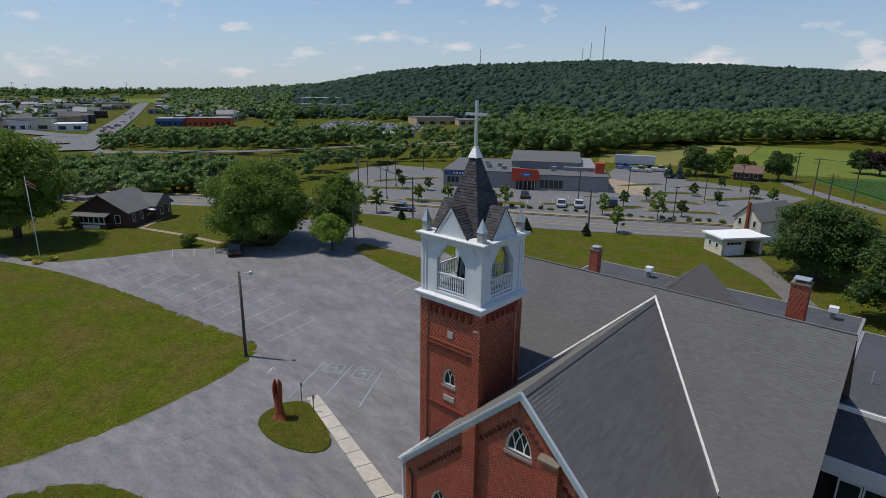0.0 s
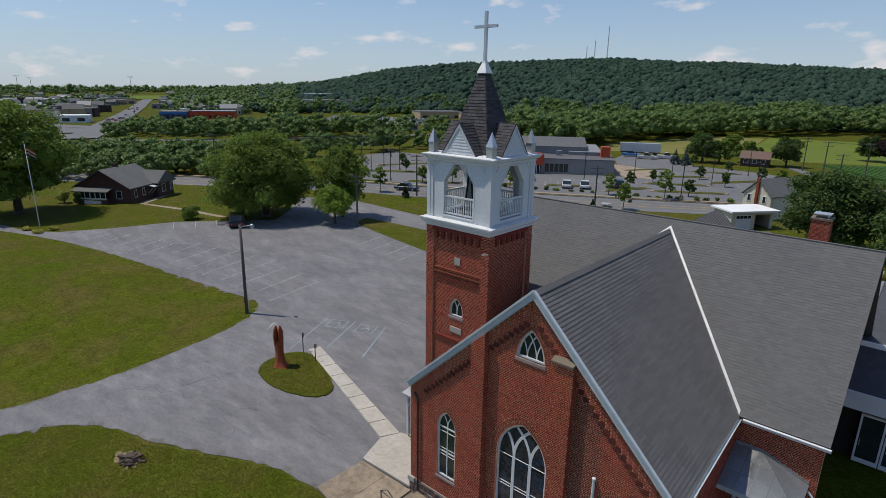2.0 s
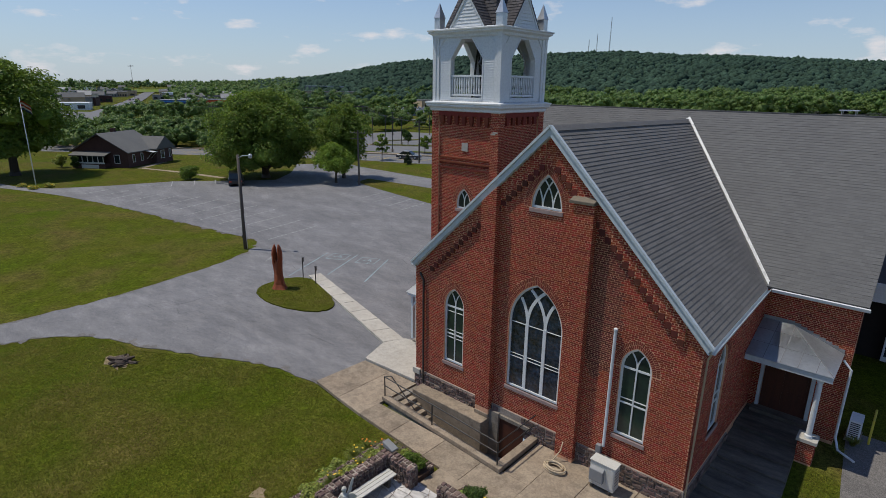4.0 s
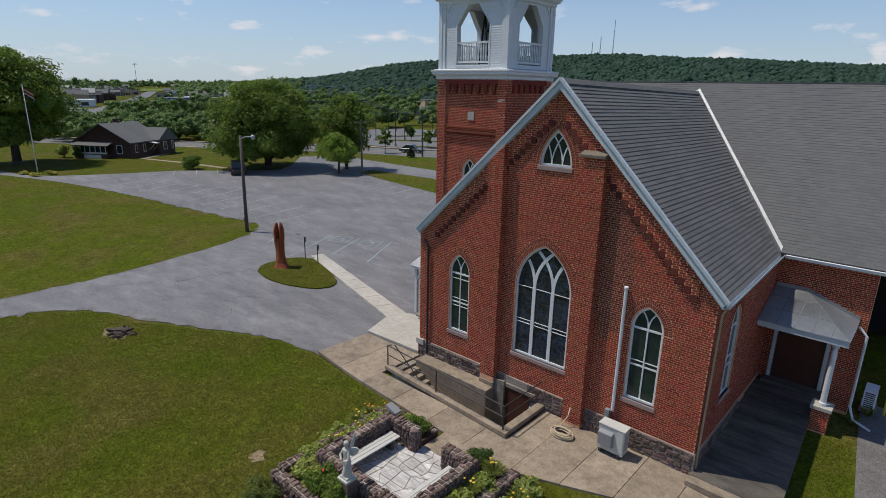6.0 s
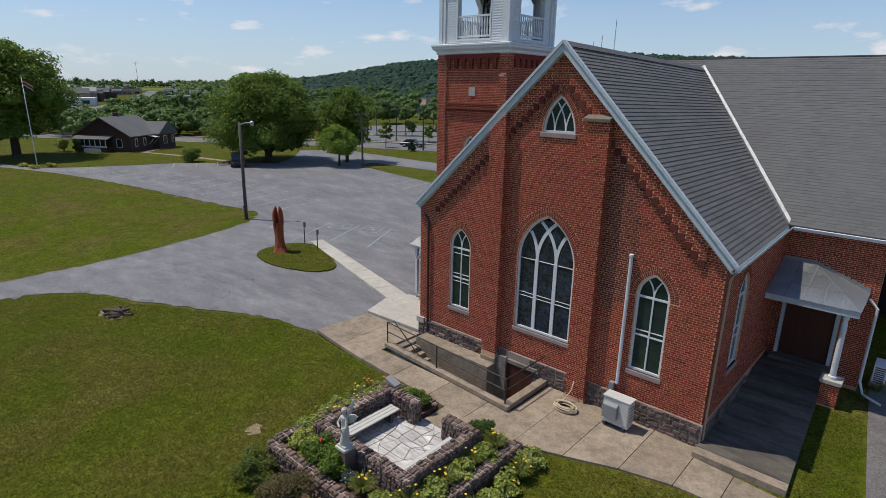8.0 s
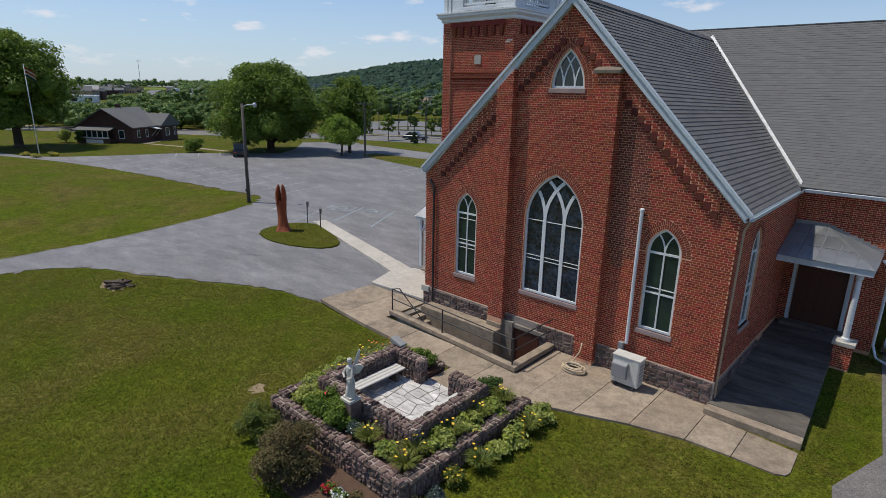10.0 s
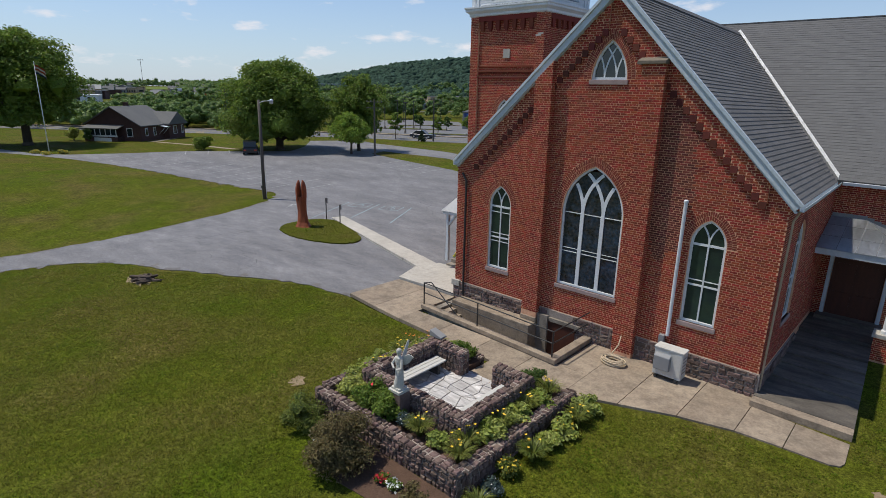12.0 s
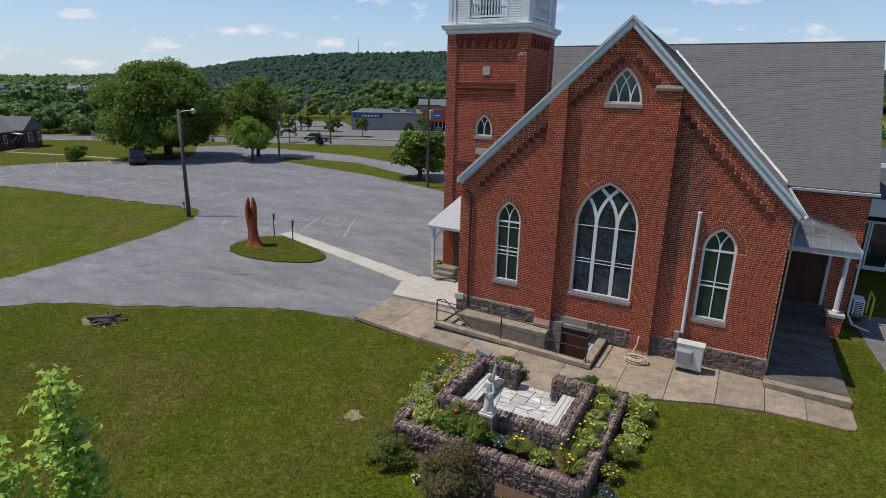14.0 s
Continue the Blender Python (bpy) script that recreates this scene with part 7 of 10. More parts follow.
for poly in ([(-3.15, -8.7), (1.75, -8.7), (1.75, -7.9), (-3.15, -7.9)], [(1.23, -7.9), (1.75, -7.9), (1.75, -4.15), (1.23, -4.15)], [(-3.15, -7.9), (-2.66, -7.9), (-2.66, -4.15), (-3.15, -4.15)], [(-2.66, -4.8), (-1.3, -4.8), (-1.3, -4.13), (-2.66, -4.13)], [(0.05, -4.8), (1.23, -4.8), (1.23, -4.13), (0.05, -4.13)]):
    part("planting_bed", prism(bmesh.new(), poly, "xy", GZ - 0.1, 0.05), M_MULCH, garden, "dark mulched bed")
# pale flagstones of uneven shape
random.seed(21)
NF = 8
gx, gy = [-2.3 + 3.16 * i / NF for i in range(NF + 1)], [-7.53 + 2.83 * j / NF for j in range(NF + 1)]
node = {(i, j): (gx[i] + random.uniform(-0.15, 0.15) * (0 < i < NF), gy[j] + random.uniform(-0.14, 0.14) * (0 < j < NF)) for i in range(NF + 1) for j in range(NF + 1)}
part("joint_bed", box(bmesh.new(), -2.3, 0.86, -7.53, -4.7, GZ - 0.06, GZ + 0.075), M_POINT, garden, "grey joints between the flags")
for i in range(NF):
    for j in range(NF):
        q = [node[i, j], node[i + 1, j], node[i + 1, j + 1], node[i, j + 1]]
        halves = [q] if random.random() > 0.22 else [[q[0], q[1], q[2]], [q[0], q[2], q[3]]]
        for h_ in halves:
            cx_, cy_ = sum(p[0] for p in h_) / len(h_), sum(p[1] for p in h_) / len(h_)
            sh = [(cx_ + (x - cx_) * 0.93, cy_ + (y - cy_) * 0.93) for x, y in h_]
            part("flagstone", prism(bmesh.new(), sh, "xy", GZ + 0.02, GZ + 0.10 + random.uniform(-0.004, 0.006)), M_FLAG, garden)
for x0, lab in ((-2.18, "pale slatted bench along the garden wall"), (0.36, "pale slatted bench along the garden wall")):
    bench = thing("garden_bench", (x0 + 0.2, -6.3, -0.1), lab, "bench", "garden benches")
    for i in range(3):
        part("slat", box(bmesh.new(), x0 + i * 0.15, x0 + i * 0.15 + 0.13, -7.4, -5.25, 0.26, 0.30), M_PLASTIC, bench, bevel=0.006)
    for y in (-7.1, -5.6):
        part("leg", box(bmesh.new(), x0 + 0.03, x0 + 0.39, y, y + 0.10, -0.10, 0.26), M_CONC_D, bench)
fx = thing("garden_post", (-2.0, -4.55, 0.05), "slanted dark slate tablet on the garden wall", "tablet")
part("tablet", prism(bmesh.new(), [(-2.75, 0.72), (-2.25, 0.72), (-2.25, 0.78), (-2.75, 0.92)], "xz", -4.98, -4.70), M_PANEL_G, fx, bevel=0.01)

# statue: a winged standing figure as one plain mesh, on a rough stone pedestal
part("pedestal", box(bmesh.new(), -1.08, -0.64, -8.28, -7.92, GZ, 0.78), M_STONE, garden, "rough stone pedestal", bevel=0.03)


def statue(x, y, z):
    bm = bmesh.new()
    box(bm, x - 0.20, x + 0.20, y - 0.19, y + 0.19, z, z + 0.07)
    box(bm, x - 0.15, x + 0.15, y - 0.14, y + 0.14, z + 0.07, z + 0.13)
    rings_ = []
    for r0, r1, dx, h in ((0.15, 0.13, 0.0, 0.13), (0.145, 0.12, 0.0, 0.25), (0.115, 0.10, 0.01, 0.45), (0.11, 0.10, 0.015, 0.58), (0.085, 0.08, 0.01, 0.72), (0.115, 0.085, 0.0, 0.86), (0.12, 0.08, 0.0, 0.95), (0.04, 0.04, 0.0, 1.01), (0.05, 0.055, 0.0, 1.06), (0.068, 0.075, 0.0, 1.12), (0.06, 0.065, 0.0, 1.18), (0.02, 0.02, 0.0, 1.215)):
        rings_.append([bm.verts.new((x + dx + r0 * (1 + 0.10 * math.sin(5 * k + 9 * h) * (h < 0.8)) * math.cos(k * math.pi / 7), y + r1 * (1 + 0.10 * math.sin(5 * k + 9 * h) * (h < 0.8)) * math.sin(k * math.pi / 7), z + h)) for k in range(14)])
    for A, B_ in zip(rings_, rings_[1:]):
        for k in range(14):
            bm.faces.new((A[k], A[(k + 1) % 14], B_[(k + 1) % 14], B_[k]))
    bm.faces.new(rings_[-1])
    cyl(bm, (x + 0.10, y, z + 0.93), (x + 0.17, y - 0.08, z + 0.72), 0.038, 0.03, 8)
    cyl(bm, (x + 0.17, y - 0.08, z + 0.72), (x + 0.05, y - 0.15, z + 0.66), 0.03, 0.024, 8)
    cyl(bm, (x - 0.10, y, z + 0.93), (x - 0.15, y - 0.10, z + 0.76), 0.038, 0.03, 8)
    cyl(bm, (x - 0.15, y - 0.10, z + 0.76), (x - 0.02, y - 0.16, z + 0.70), 0.03, 0.024, 8)
    for tip, mid in (((0.02, 0.30, 1.36), (0.0, 0.16, 1.10)), ((0.34, 0.14, 1.06), (0.20, 0.12, 1.12))):
        prev = None
        for k in range(9):
            f = k / 8
            root = Vector((0.03, 0.06, 0.92))
            a = root * (1 - f) ** 2 + Vector(mid) * 2 * f * (1 - f) + Vector(tip) * f * f
            a = Vector((x, y, z)) + a
            wdt = 0.24 * math.sin(math.pi * (0.25 + 0.72 * f))
            b = a + Vector((0.03, 0.02, -wdt))
            nn = Vector((0.6, -0.5, 0)).normalized() * 0.016
            cur = [bm.verts.new(a + nn), bm.verts.new(b + nn), bm.verts.new(b - nn), bm.verts.new(a - nn)]
            if prev:
                for q in range(4):
                    bm.faces.new((prev[q], prev[(q + 1) % 4], cur[(q + 1) % 4], cur[q]))
            else:
                bm.faces.new(cur)
            prev = cur
        bm.faces.new(list(reversed(prev)))
    bmesh.ops.recalc_face_normals(bm, faces=bm.faces)
    ob = part("garden_statue", bm, M_STATUE)
    tagged(ob, "small pale stone winged figure on the garden wall", "statue")


statue(-0.86, -8.10, 0.785)

# ---- car park furniture ----
def sculpture(x, y):
    """Tall carved trunk, flared at the foot and forked into two blades at the top; one mesh."""
    z0 = G(x, y) + 0.02
    bm = bmesh.new()
    prof = [(0.62, 0.0), (0.52, 0.12), (0.40, 0.35), (0.34, 0.7), (0.31, 1.0), (0.33, 1.35), (0.37, 1.7), (0.38, 2.0)]
    n = 16
    rng = random.Random(3)
    ph = [rng.uniform(0, 6) for _ in range(4)]
    wob = lambda a, z: 1 + 0.07 * math.sin(3 * a + ph[0] + z) + 0.05 * math.sin(5 * a + ph[1] - 2 * z)
    rows = [[bm.verts.new((x + 0.12 * (1 - z / 2) + r * wob(2 * math.pi * i / n, z) * math.cos(2 * math.pi * i / n) * 1.0, y + r * 0.8 * wob(2 * math.pi * i / n, z) * math.sin(2 * math.pi * i / n), z0 + z)) for i in range(n)] for r, z in prof]
    for A, B in zip(rows, rows[1:]):
        for i in range(n):
            bm.faces.new((A[i], A[(i + 1) % n], B[(i + 1) % n], B[i]))
    bm.faces.new(rows[-1]), bm.faces.new(list(reversed(rows[0])))
    d = Vector((0.75, 0.66, 0))
    e = Vector((-0.66, 0.75, 0))
    for s in (-1, 1):
        prev = None
        for k in range(8):
            f = k / 7
            c = Vector((x, y, z0 + 1.75 + 1.25 * f)) + d * s * (0.14 + 0.05 * math.sin(f * 3) - 0.02 * f)
            w, t = 0.29 * (1 - f ** 7) + 0.03, 0.155 * (1 - 0.8 * f ** 4) + 0.01
            cur = []
            for i in range(10):
                a = 2 * math.pi * i / 10
                rr = 1 + 0.12 * math.cos(4 * a + f) + rng.uniform(-0.14, 0.14)
                cur.append(bm.verts.new(c + e * w * rr * math.cos(a) + d * t * math.sin(a)))
            if prev:
                for i in range(10):
                    bm.faces.new((prev[i], prev[(i + 1) % 10], cur[(i + 1) % 10], cur[i]))
            else:
                bm.faces.new(list(reversed(cur)))
            prev = cur
        bm.faces.new(prev)
    bmesh.ops.recalc_face_normals(bm, faces=bm.faces)
    ob = part("wood_sculpture", bm, M_REDWOOD)
    tagged(ob, "tall red-stained carved tree trunk forked at the top", "sculpture")


sculpture(-21.5, 2.75)


def lamp_post(x, y):
    z0 = G(x, y)
    t = thing("lamp_post", (x, y, z0), "dark weathered wooden pole with a small area lamp", "lamp post")
    part("pole", cyl(bmesh.new(), (x, y, z0 - 0.1), (x - 0.05, y + 0.05, z0 + 7.75), 0.155, 0.105, 12), M_POLE, t, smooth=True)
    d = Vector((0.72, 0.69, 0))
    p = Vector((x, y, z0 + 7.5))
    part("arm", tube(bmesh.new(), [p, p + d * 0.35 + Vector((0, 0, 0.16)), p + d * 0.85 + Vector((0, 0, 0.20))], 0.028), M_METAL, t)
    h_ = p + d * 1.0 + Vector((0, 0, 0.18))
    lamp = part("lamp_head", lathe(bmesh.new(), h_.x, h_.y, [(0.10, h_.z - 0.05), (0.16, h_.z), (0.15, h_.z + 0.08), (0.06, h_.z + 0.16)], 12), M_METAL, t, smooth=True)
    part("lens", lathe(bmesh.new(), h_.x, h_.y, [(0.10, h_.z - 0.20), (0.14, h_.z - 0.12), (0.14, h_.z - 0.05)], 12), M_LAMPGLASS, lamp, smooth=True)
    part("conduit", tube(bmesh.new(), [(x + 0.13, y + 0.1, z0), (x + 0.10, y + 0.08, z0 + 3.0)], 0.025, 6), M_METAL, t)
    s = thing("leaning_stake", (x - 1.0, y + 0.4, z0), "thin dark leaning iron stake in the grass", "stake")
    part("stake", tube(bmesh.new(), [(x - 0.35, y + 0.05, z0 - 0.05), (x - 0.95, y + 0.35, z0 + 0.75)], 0.025, 6), M_BLACK, s)
    part("stake_head", box(bmesh.new(), x - 1.03, x - 0.93, y + 0.30, y + 0.40, z0 + 0.70, z0 + 0.90), M_BLACK, s)


lamp_post(-32.0, 6.2)
for x, y, h_ in ((-22.1, 5.05, 1.5), (-20.2, 4.75, 1.35)):
    t = thing("sign_post", (x, y, G(x, y)), "thin dark steel post seen edge on at the grass island", "sign post", "island posts")
    part("post", box(bmesh.new(), x - 0.03, x + 0.03, y - 0.02, y + 0.02, G(x, y) - 0.1, G(x, y) + h_), M_BLACK, t)
    part("plate", box(bmesh.new(), x - 0.008, x + 0.008, y - 0.02, y + 0.14, G(x, y) + h_ - 0.35, G(x, y) + h_), M_PANEL_G, t)


def flagpole(x, y, h_):
    z0 = G(x, y)
    t = thing("flagpole", (x, y, z0), "slender white flagpole with a limp striped flag", "flagpole")
    part("mast", cyl(bmesh.new(), (x, y, z0 - 0.2), (x, y, z0 + h_), 0.07, 0.035, 10), M_WHITE, t, smooth=True)
    part("finial", lathe(bmesh.new(), x, y, [(0.03, z0 + h_), (0.08, z0 + h_ + 0.08), (0.02, z0 + h_ + 0.16)], 8), M_METAL, t)
    for k, m_ in ((0, M_RED), (1, M_WHITE), (2, M_RED), (3, M_WHITE), (4, M_BLUE)):
        bm = bmesh.new()
        prev = None
        for i in range(9):
            f = i / 8
            u = 1.5 * f
            sag = 0.75 * f * f
            c = Vector((x + 0.05 + u * 0.80, y + u * 0.5 + 0.08 * math.sin(f * 9), z0 + h_ - 0.25 - sag - 0.22 * k))
            cur = [bm.verts.new(c), bm.verts.new(c - Vector((0, 0, 0.22)))]
            if prev:
                bm.faces.new((prev[0], prev[1], cur[1], cur[0]))
            prev = cur
        bmesh.ops.solidify(bm, geom=bm.faces[:], thickness=0.01)
        part("flag_stripe", bm, m_, t, smooth=True)


flagpole(-78.5, 2.4, 11.2)
# stump and bare patches
def stump(x, y):
    t = thing("tree_stump", (x, y, G(x, y)), "rotten grey-brown stump remains in the lawn", "stump")
    rng = random.Random(6)
    sheet("bare_patch", [(x + (0.85 + 0.35 * rng.uniform(-1, 1)) * math.cos(a) * 1.1 - 0.35, y + (0.5 + 0.22 * rng.uniform(-1, 1)) * math.sin(a) - 0.15) for a in [2 * math.pi * i / 18 for i in range(18)]], -0.008, M_BARE, "bare earth round the stump", category="earth")
    for i in range(18):
        a, l = rng.gauss(0.7, 0.5), rng.uniform(0.3, 0.9)
        px, py = x + rng.uniform(-0.55, 0.55), y + rng.uniform(-0.3, 0.3)
        bm = bmesh.new()
        z = G(x, y) + rng.uniform(0.02, 0.14)
        cyl(bm, (px - l / 2 * math.cos(a), py - l / 2 * math.sin(a), z), (px + l / 2 * math.cos(a), py + l / 2 * math.sin(a), z + rng.uniform(-0.08, 0.12)), rng.uniform(0.05, 0.12), rng.uniform(0.02, 0.07), 7)
        for v in bm.verts:
            v.co += Vector((rng.uniform(-1, 1), rng.uniform(-1, 1), rng.uniform(-1, 1))) * 0.03
        part("chunk", bm, M_STUMP, t)


stump(-18.7, -7.9)
rng_ = random.Random(12)
for x, y, r in ((-5.2, -8.45, 0.36), (9.0, -2.6, 0.2)):
    sheet("bare_patch", [(x + r * rng_.uniform(0.4, 1.35) * math.cos(2 * math.pi * i / 14) * 1.2, y + r * rng_.uniform(0.4, 1.35) * math.sin(2 * math.pi * i / 14) * 0.8) for i in range(14)], -0.008, M_BARE, "small bare patch of dry earth in the lawn", category="earth")

# ---- shrubs and flowers ----
def shrub(name, x, y, z, r, h_, leaf, label, n=900, size=0.07, seed=1, category="shrub", flowers=None, nf=40, fs=0.05, group="", low=0.15):
    t = thing(name, (x, y, z), label, category, group)
    rng = random.Random(seed)
    cl = []
    for i in range(14):
        a, f = i * 2.4, rng.random()
        q = r * 0.62 * math.sqrt(rng.random())
        cl.append((x + q * math.cos(a), y + q * math.sin(a), z + h_ * (low + (0.85 - low) * f * (1 - 0.4 * q / r)), r * rng.uniform(0.30, 0.46)))
    bm = bmesh.new()
    for i in range(6):
        a = i * 1.05
        cyl(bm, (x, y, z - 0.05), (x + r * 0.5 * math.cos(a), y + r * 0.5 * math.sin(a), z + h_ * 0.6), 0.025 * max(1, r), 0.008, 5)
    part("stems", bm, M_BARK, t)
    sq = min(1.0, h_ / (1.6 * r))
    ob = new("foliage", mesh_from("foliage", [leaf_cloud(cl, n, size, seed, squash=sq, fill=0.5), lumps(cl, seed, squash=sq, sub=1, shrink=0.62)], leaf))
    ob.parent = t
    ob.matrix_parent_inverse = Matrix.Translation((x, y, z)).inverted()
    if flowers:
        fl = [(a, b, c, q * 1.04) for a, b, c, q in cl]
        fo = new("blossom", mesh_from("blossom", [leaf_cloud(fl, nf, fs, seed + 5, squash=sq, fill=0.1)], flowers))
        fo.parent = t
        fo.matrix_parent_inverse = Matrix.Translation((x, y, z)).inverted()
    return t


def blades(name, x, y, z, r, h_, leaf, label, n=70, seed=1, flowers=None, nf=6, wide=0.010, category="flowering plant", group=""):
    """Arching strap leaves from one crown, with a few open flowers on stems."""
    t = thing(name, (x, y, z), label, category, group)
    rng = random.Random(seed)
    verts, faces = [], []
    for i in range(n):
        a, l = rng.uniform(0, 2 * math.pi), rng.uniform(0.7, 1.1)
        d, s = Vector((math.cos(a), math.sin(a), 0)), Vector((-math.sin(a), math.cos(a), 0))
        base_ = Vector((x, y, z)) + d * rng.uniform(0, 0.08)
        k = len(verts)
        for j in range(5):
            f = j / 4
            p = base_ + d * r * l * f * (0.6 + 0.4 * f) + Vector((0, 0, h_ * l * (f * 1.9 - 1.15 * f * f)))
            w = wide * (1 - 0.85 * f * f)
            verts += [tuple(p + s * w), tuple(p - s * w)]
        for j in range(4):
            faces.append((k + 2 * j, k + 2 * j + 1, k + 2 * j + 3, k + 2 * j + 2))
    raw("leaves", verts, faces, leaf, t)
    for i in range(nf if flowers else 0):
        a, q = rng.uniform(0, 6.28), r * rng.uniform(0.1, 0.8)
        c = Vector((x + q * math.cos(a), y + q * math.sin(a), z + h_ * rng.uniform(0.85, 1.25)))
        bm = bmesh.new()
        for k in range(6):
            b = k * math.pi / 3 + a
            e = Vector((math.cos(b), math.sin(b), 0.5)) * 0.042
            sd = Vector((-math.sin(b), math.cos(b), 0)) * 0.016
            bm.faces.new([bm.verts.new(v) for v in (c, c + e * 0.5 + sd, c + e, c + e * 0.5 - sd)])
        part("flower", bm, flowers, t)
        part("stem", tube(bmesh.new(), [(x, y, z), tuple(c)], 0.006, 4), leaf, t)
    return t


B = 0.05
for i, (x, y, kind) in enumerate((
        (1.48, -4.5, "lily"), (1.50, -5.05, "hosta"), (1.46, -5.6, "lily"), (1.52, -6.15, "hosta"), (1.47, -6.7, "lily"), (1.50, -7.25, "hosta"), (1.35, -7.95, "lily"), (1.55, -8.45, "lily"),
        (0.75, -8.32, "hosta_small"), (0.15, -8.35, "lily"), (-0.35, -8.4, "grey"), (-2.2, -8.3, "hosta"), (-2.75, -8.2, "hosta"),
        (-2.95, -7.6, "hosta"), (-2.92, -7.0, "lily"), (-2.92, -6.4, "hosta"), (-2.92, -5.8, "lily"), (-2.92, -5.2, "hosta"), (-2.9, -4.6, "orange"),
        (2.45, -4.1, "hosta"), (2.55, -4.75, "lily"), (2.5, -5.4, "hosta"), (2.5, -6.1, "hosta_small"), (2.5, -6.8, "lily"), (2.35, -7.6, "yellow"), (2.4, -8.3, "grey"), (2.5, -8.9, "lily0"),
        (-3.75, -4.7, "orange"), (-3.85, -5.3, "lily"), (-3.8, -6.0, "hosta"), (-3.8, -6.7, "hosta"), (-3.8, -7.4, "hosta_small"), (-2.3, -4.42, "hosta_small"), (0.55, -4.45, "hosta_small"), (-1.9, -4.4, "hosta_small"))):
    inside = -3.3 < x < 1.85
    z = B if inside else G(x, y) - 0.02
    if kind == "lily":
        blades("daylily", x, y, z, 0.38, 0.50, L_BLADE, "clump of green strap leaves with yellow daylilies", 260, i, F_YELLOW, 5, group="daylilies")
    elif kind == "lily0":
        blades("daylily", x, y, z, 0.34, 0.40, L_BLADE, "clump of green strap leaves without flowers", 170, i, group="daylilies")
    elif kind == "orange":
        blades("daylily", x, y, z, 0.42, 0.48, L_BLADE, "clump of strap leaves with orange flowers", 220, i, F_ORANGE, 9, group="daylilies")
    elif kind == "yellow":
        shrub("coreopsis", x, y, z, 0.32, 0.45, L_BLADE, "clump of small yellow flowers", 500, 0.06, i, "flowering plant", F_YELLOW, 70, 0.06)
    elif kind == "grey":
        shrub("lavender", x, y, z, 0.34, 0.38, L_BLUE, "grey-green low plant with tiny pale flowers", 600, 0.05, i, "flowering plant", F_WHITE, 30, 0.04)
    else:
        s = 1.0 if kind == "hosta" else 0.75
        shrub("hosta", x, y, z, 0.50 * s, 0.48 * s, L_LIME, "yellow-green hosta with broad pale leaves", 620, 0.10 * s, i, "hosta", F_YELLOW if i % 3 == 0 else None, 12, 0.06, group="hostas")
shrub("clipped_shrub", -1.72, -4.42, B, 0.46, 0.62, L_MAPLE, "low dense clipped green shrub beside the garden entrance", 2600, 0.05, 61)
shrub("clipped_shrub", 0.78, -4.30, B, 0.50, 0.55, L_DARK, "low dense clipped green shrub beside the garden entrance", 2600, 0.05, 62)
shrub("rose_bush", -1.75, -8.32, B, 0.60, 0.72, L_MAPLE, "dark green rose bush with a few red blooms", 2600, 0.06, 63, flowers=F_RED, nf=10, fs=0.10)
shrub("rose_bush", -1.0, -8.36, B, 0.52, 0.72, L_MAPLE, "dark green rose bush with a few red blooms", 2200, 0.06, 64, flowers=F_RED, nf=5, fs=0.10)
shrub("bronze_shrub", -0.95, -10.05, G(-0.95, -10.05) - 0.04, 0.98, 1.45, L_BRONZE, "tall bronze-leaved shrub outside the wall", 9500, 0.055, 65)
shrub("green_shrub", -3.0, -9.6, G(-3.0, -9.6) - 0.04, 0.78, 0.95, L_BLADE, "loose olive shrub at the corner of the wall", 3000, 0.055, 67)
shrub("flower_bed", 0.28, -9.72, G(0.28, -9.72) - 0.03, 0.20, 0.26, L_MAPLE, "red bedding flowers in mulch", 300, 0.06, 69, "flowers", F_RED, 80, 0.075)
shrub("flower_bed", 0.64, -9.68, G(0.64, -9.68) - 0.03, 0.22, 0.24, L_MAPLE, "white bedding flowers in mulch", 300, 0.06, 68, "flowers", F_WHITE, 70, 0.075)
shrub("flower_bed", -1.94, -10.0, G(-1.94, -10.0) - 0.03, 0.14, 0.22, L_MAPLE, "white bedding flowers in mulch", 150, 0.05, 70, "flowers", F_WHITE, 20, 0.07)
shrub("low_shrub", 1.35, -9.75, G(1.35, -9.75) - 0.03, 0.40, 0.42, L_BRONZE, "low loose shrub against the outer wall", 1500, 0.05, 71)
sheet("mulch_bed", [(-2.7, -9.06), (1.9, -9.05), (1.95, -9.5), (1.3, -9.95), (0.5, -10.3), (-0.5, -10.4), (-1.3, -10.2), (-1.8, -9.8), (-2.2, -9.45)], 0.002, M_MULCH, "red-brown mulch in front of the wall", category="bed")
for x, y in ((9.3, 7.9), (8.95, 6.9), (9.3, 8.0)):
    blades("daylily", x, y, G(x), 0.3, 0.35, L_BLADE, "small clump of strap leaves against the wall", 50, int(x * 10))
for i in range(9):
    a = i * 0.7
    shrub("bedding_plants", -9.6 + 0.5 * math.cos(a), 5.3 + 0.9 * math.sin(a), G(-9.6), 0.24, 0.3, L_LIME, "yellow bedding flowers at the porch step", 160, 0.07, 80 + i, "flowers", F_YELLOW, 30, 0.08)
shrub("round_shrub", -70.6, 19.2, G(-70), 1.45, 2.0, L_MAPLE, "round green shrub on the lawn by the car park", 3600, 0.16, 90)
for i, (x, y) in enumerate(((-77.2, 3.6), (-79.4, 1.0), (-76.5, 1.6))):
    shrub("flower_bed", x, y, G(x), 0.8, 0.5, L_LIME, "yellow flowers round the flagpole", 500, 0.12, 100 + i, "flowers", F_YELLOW, 120, 0.14)

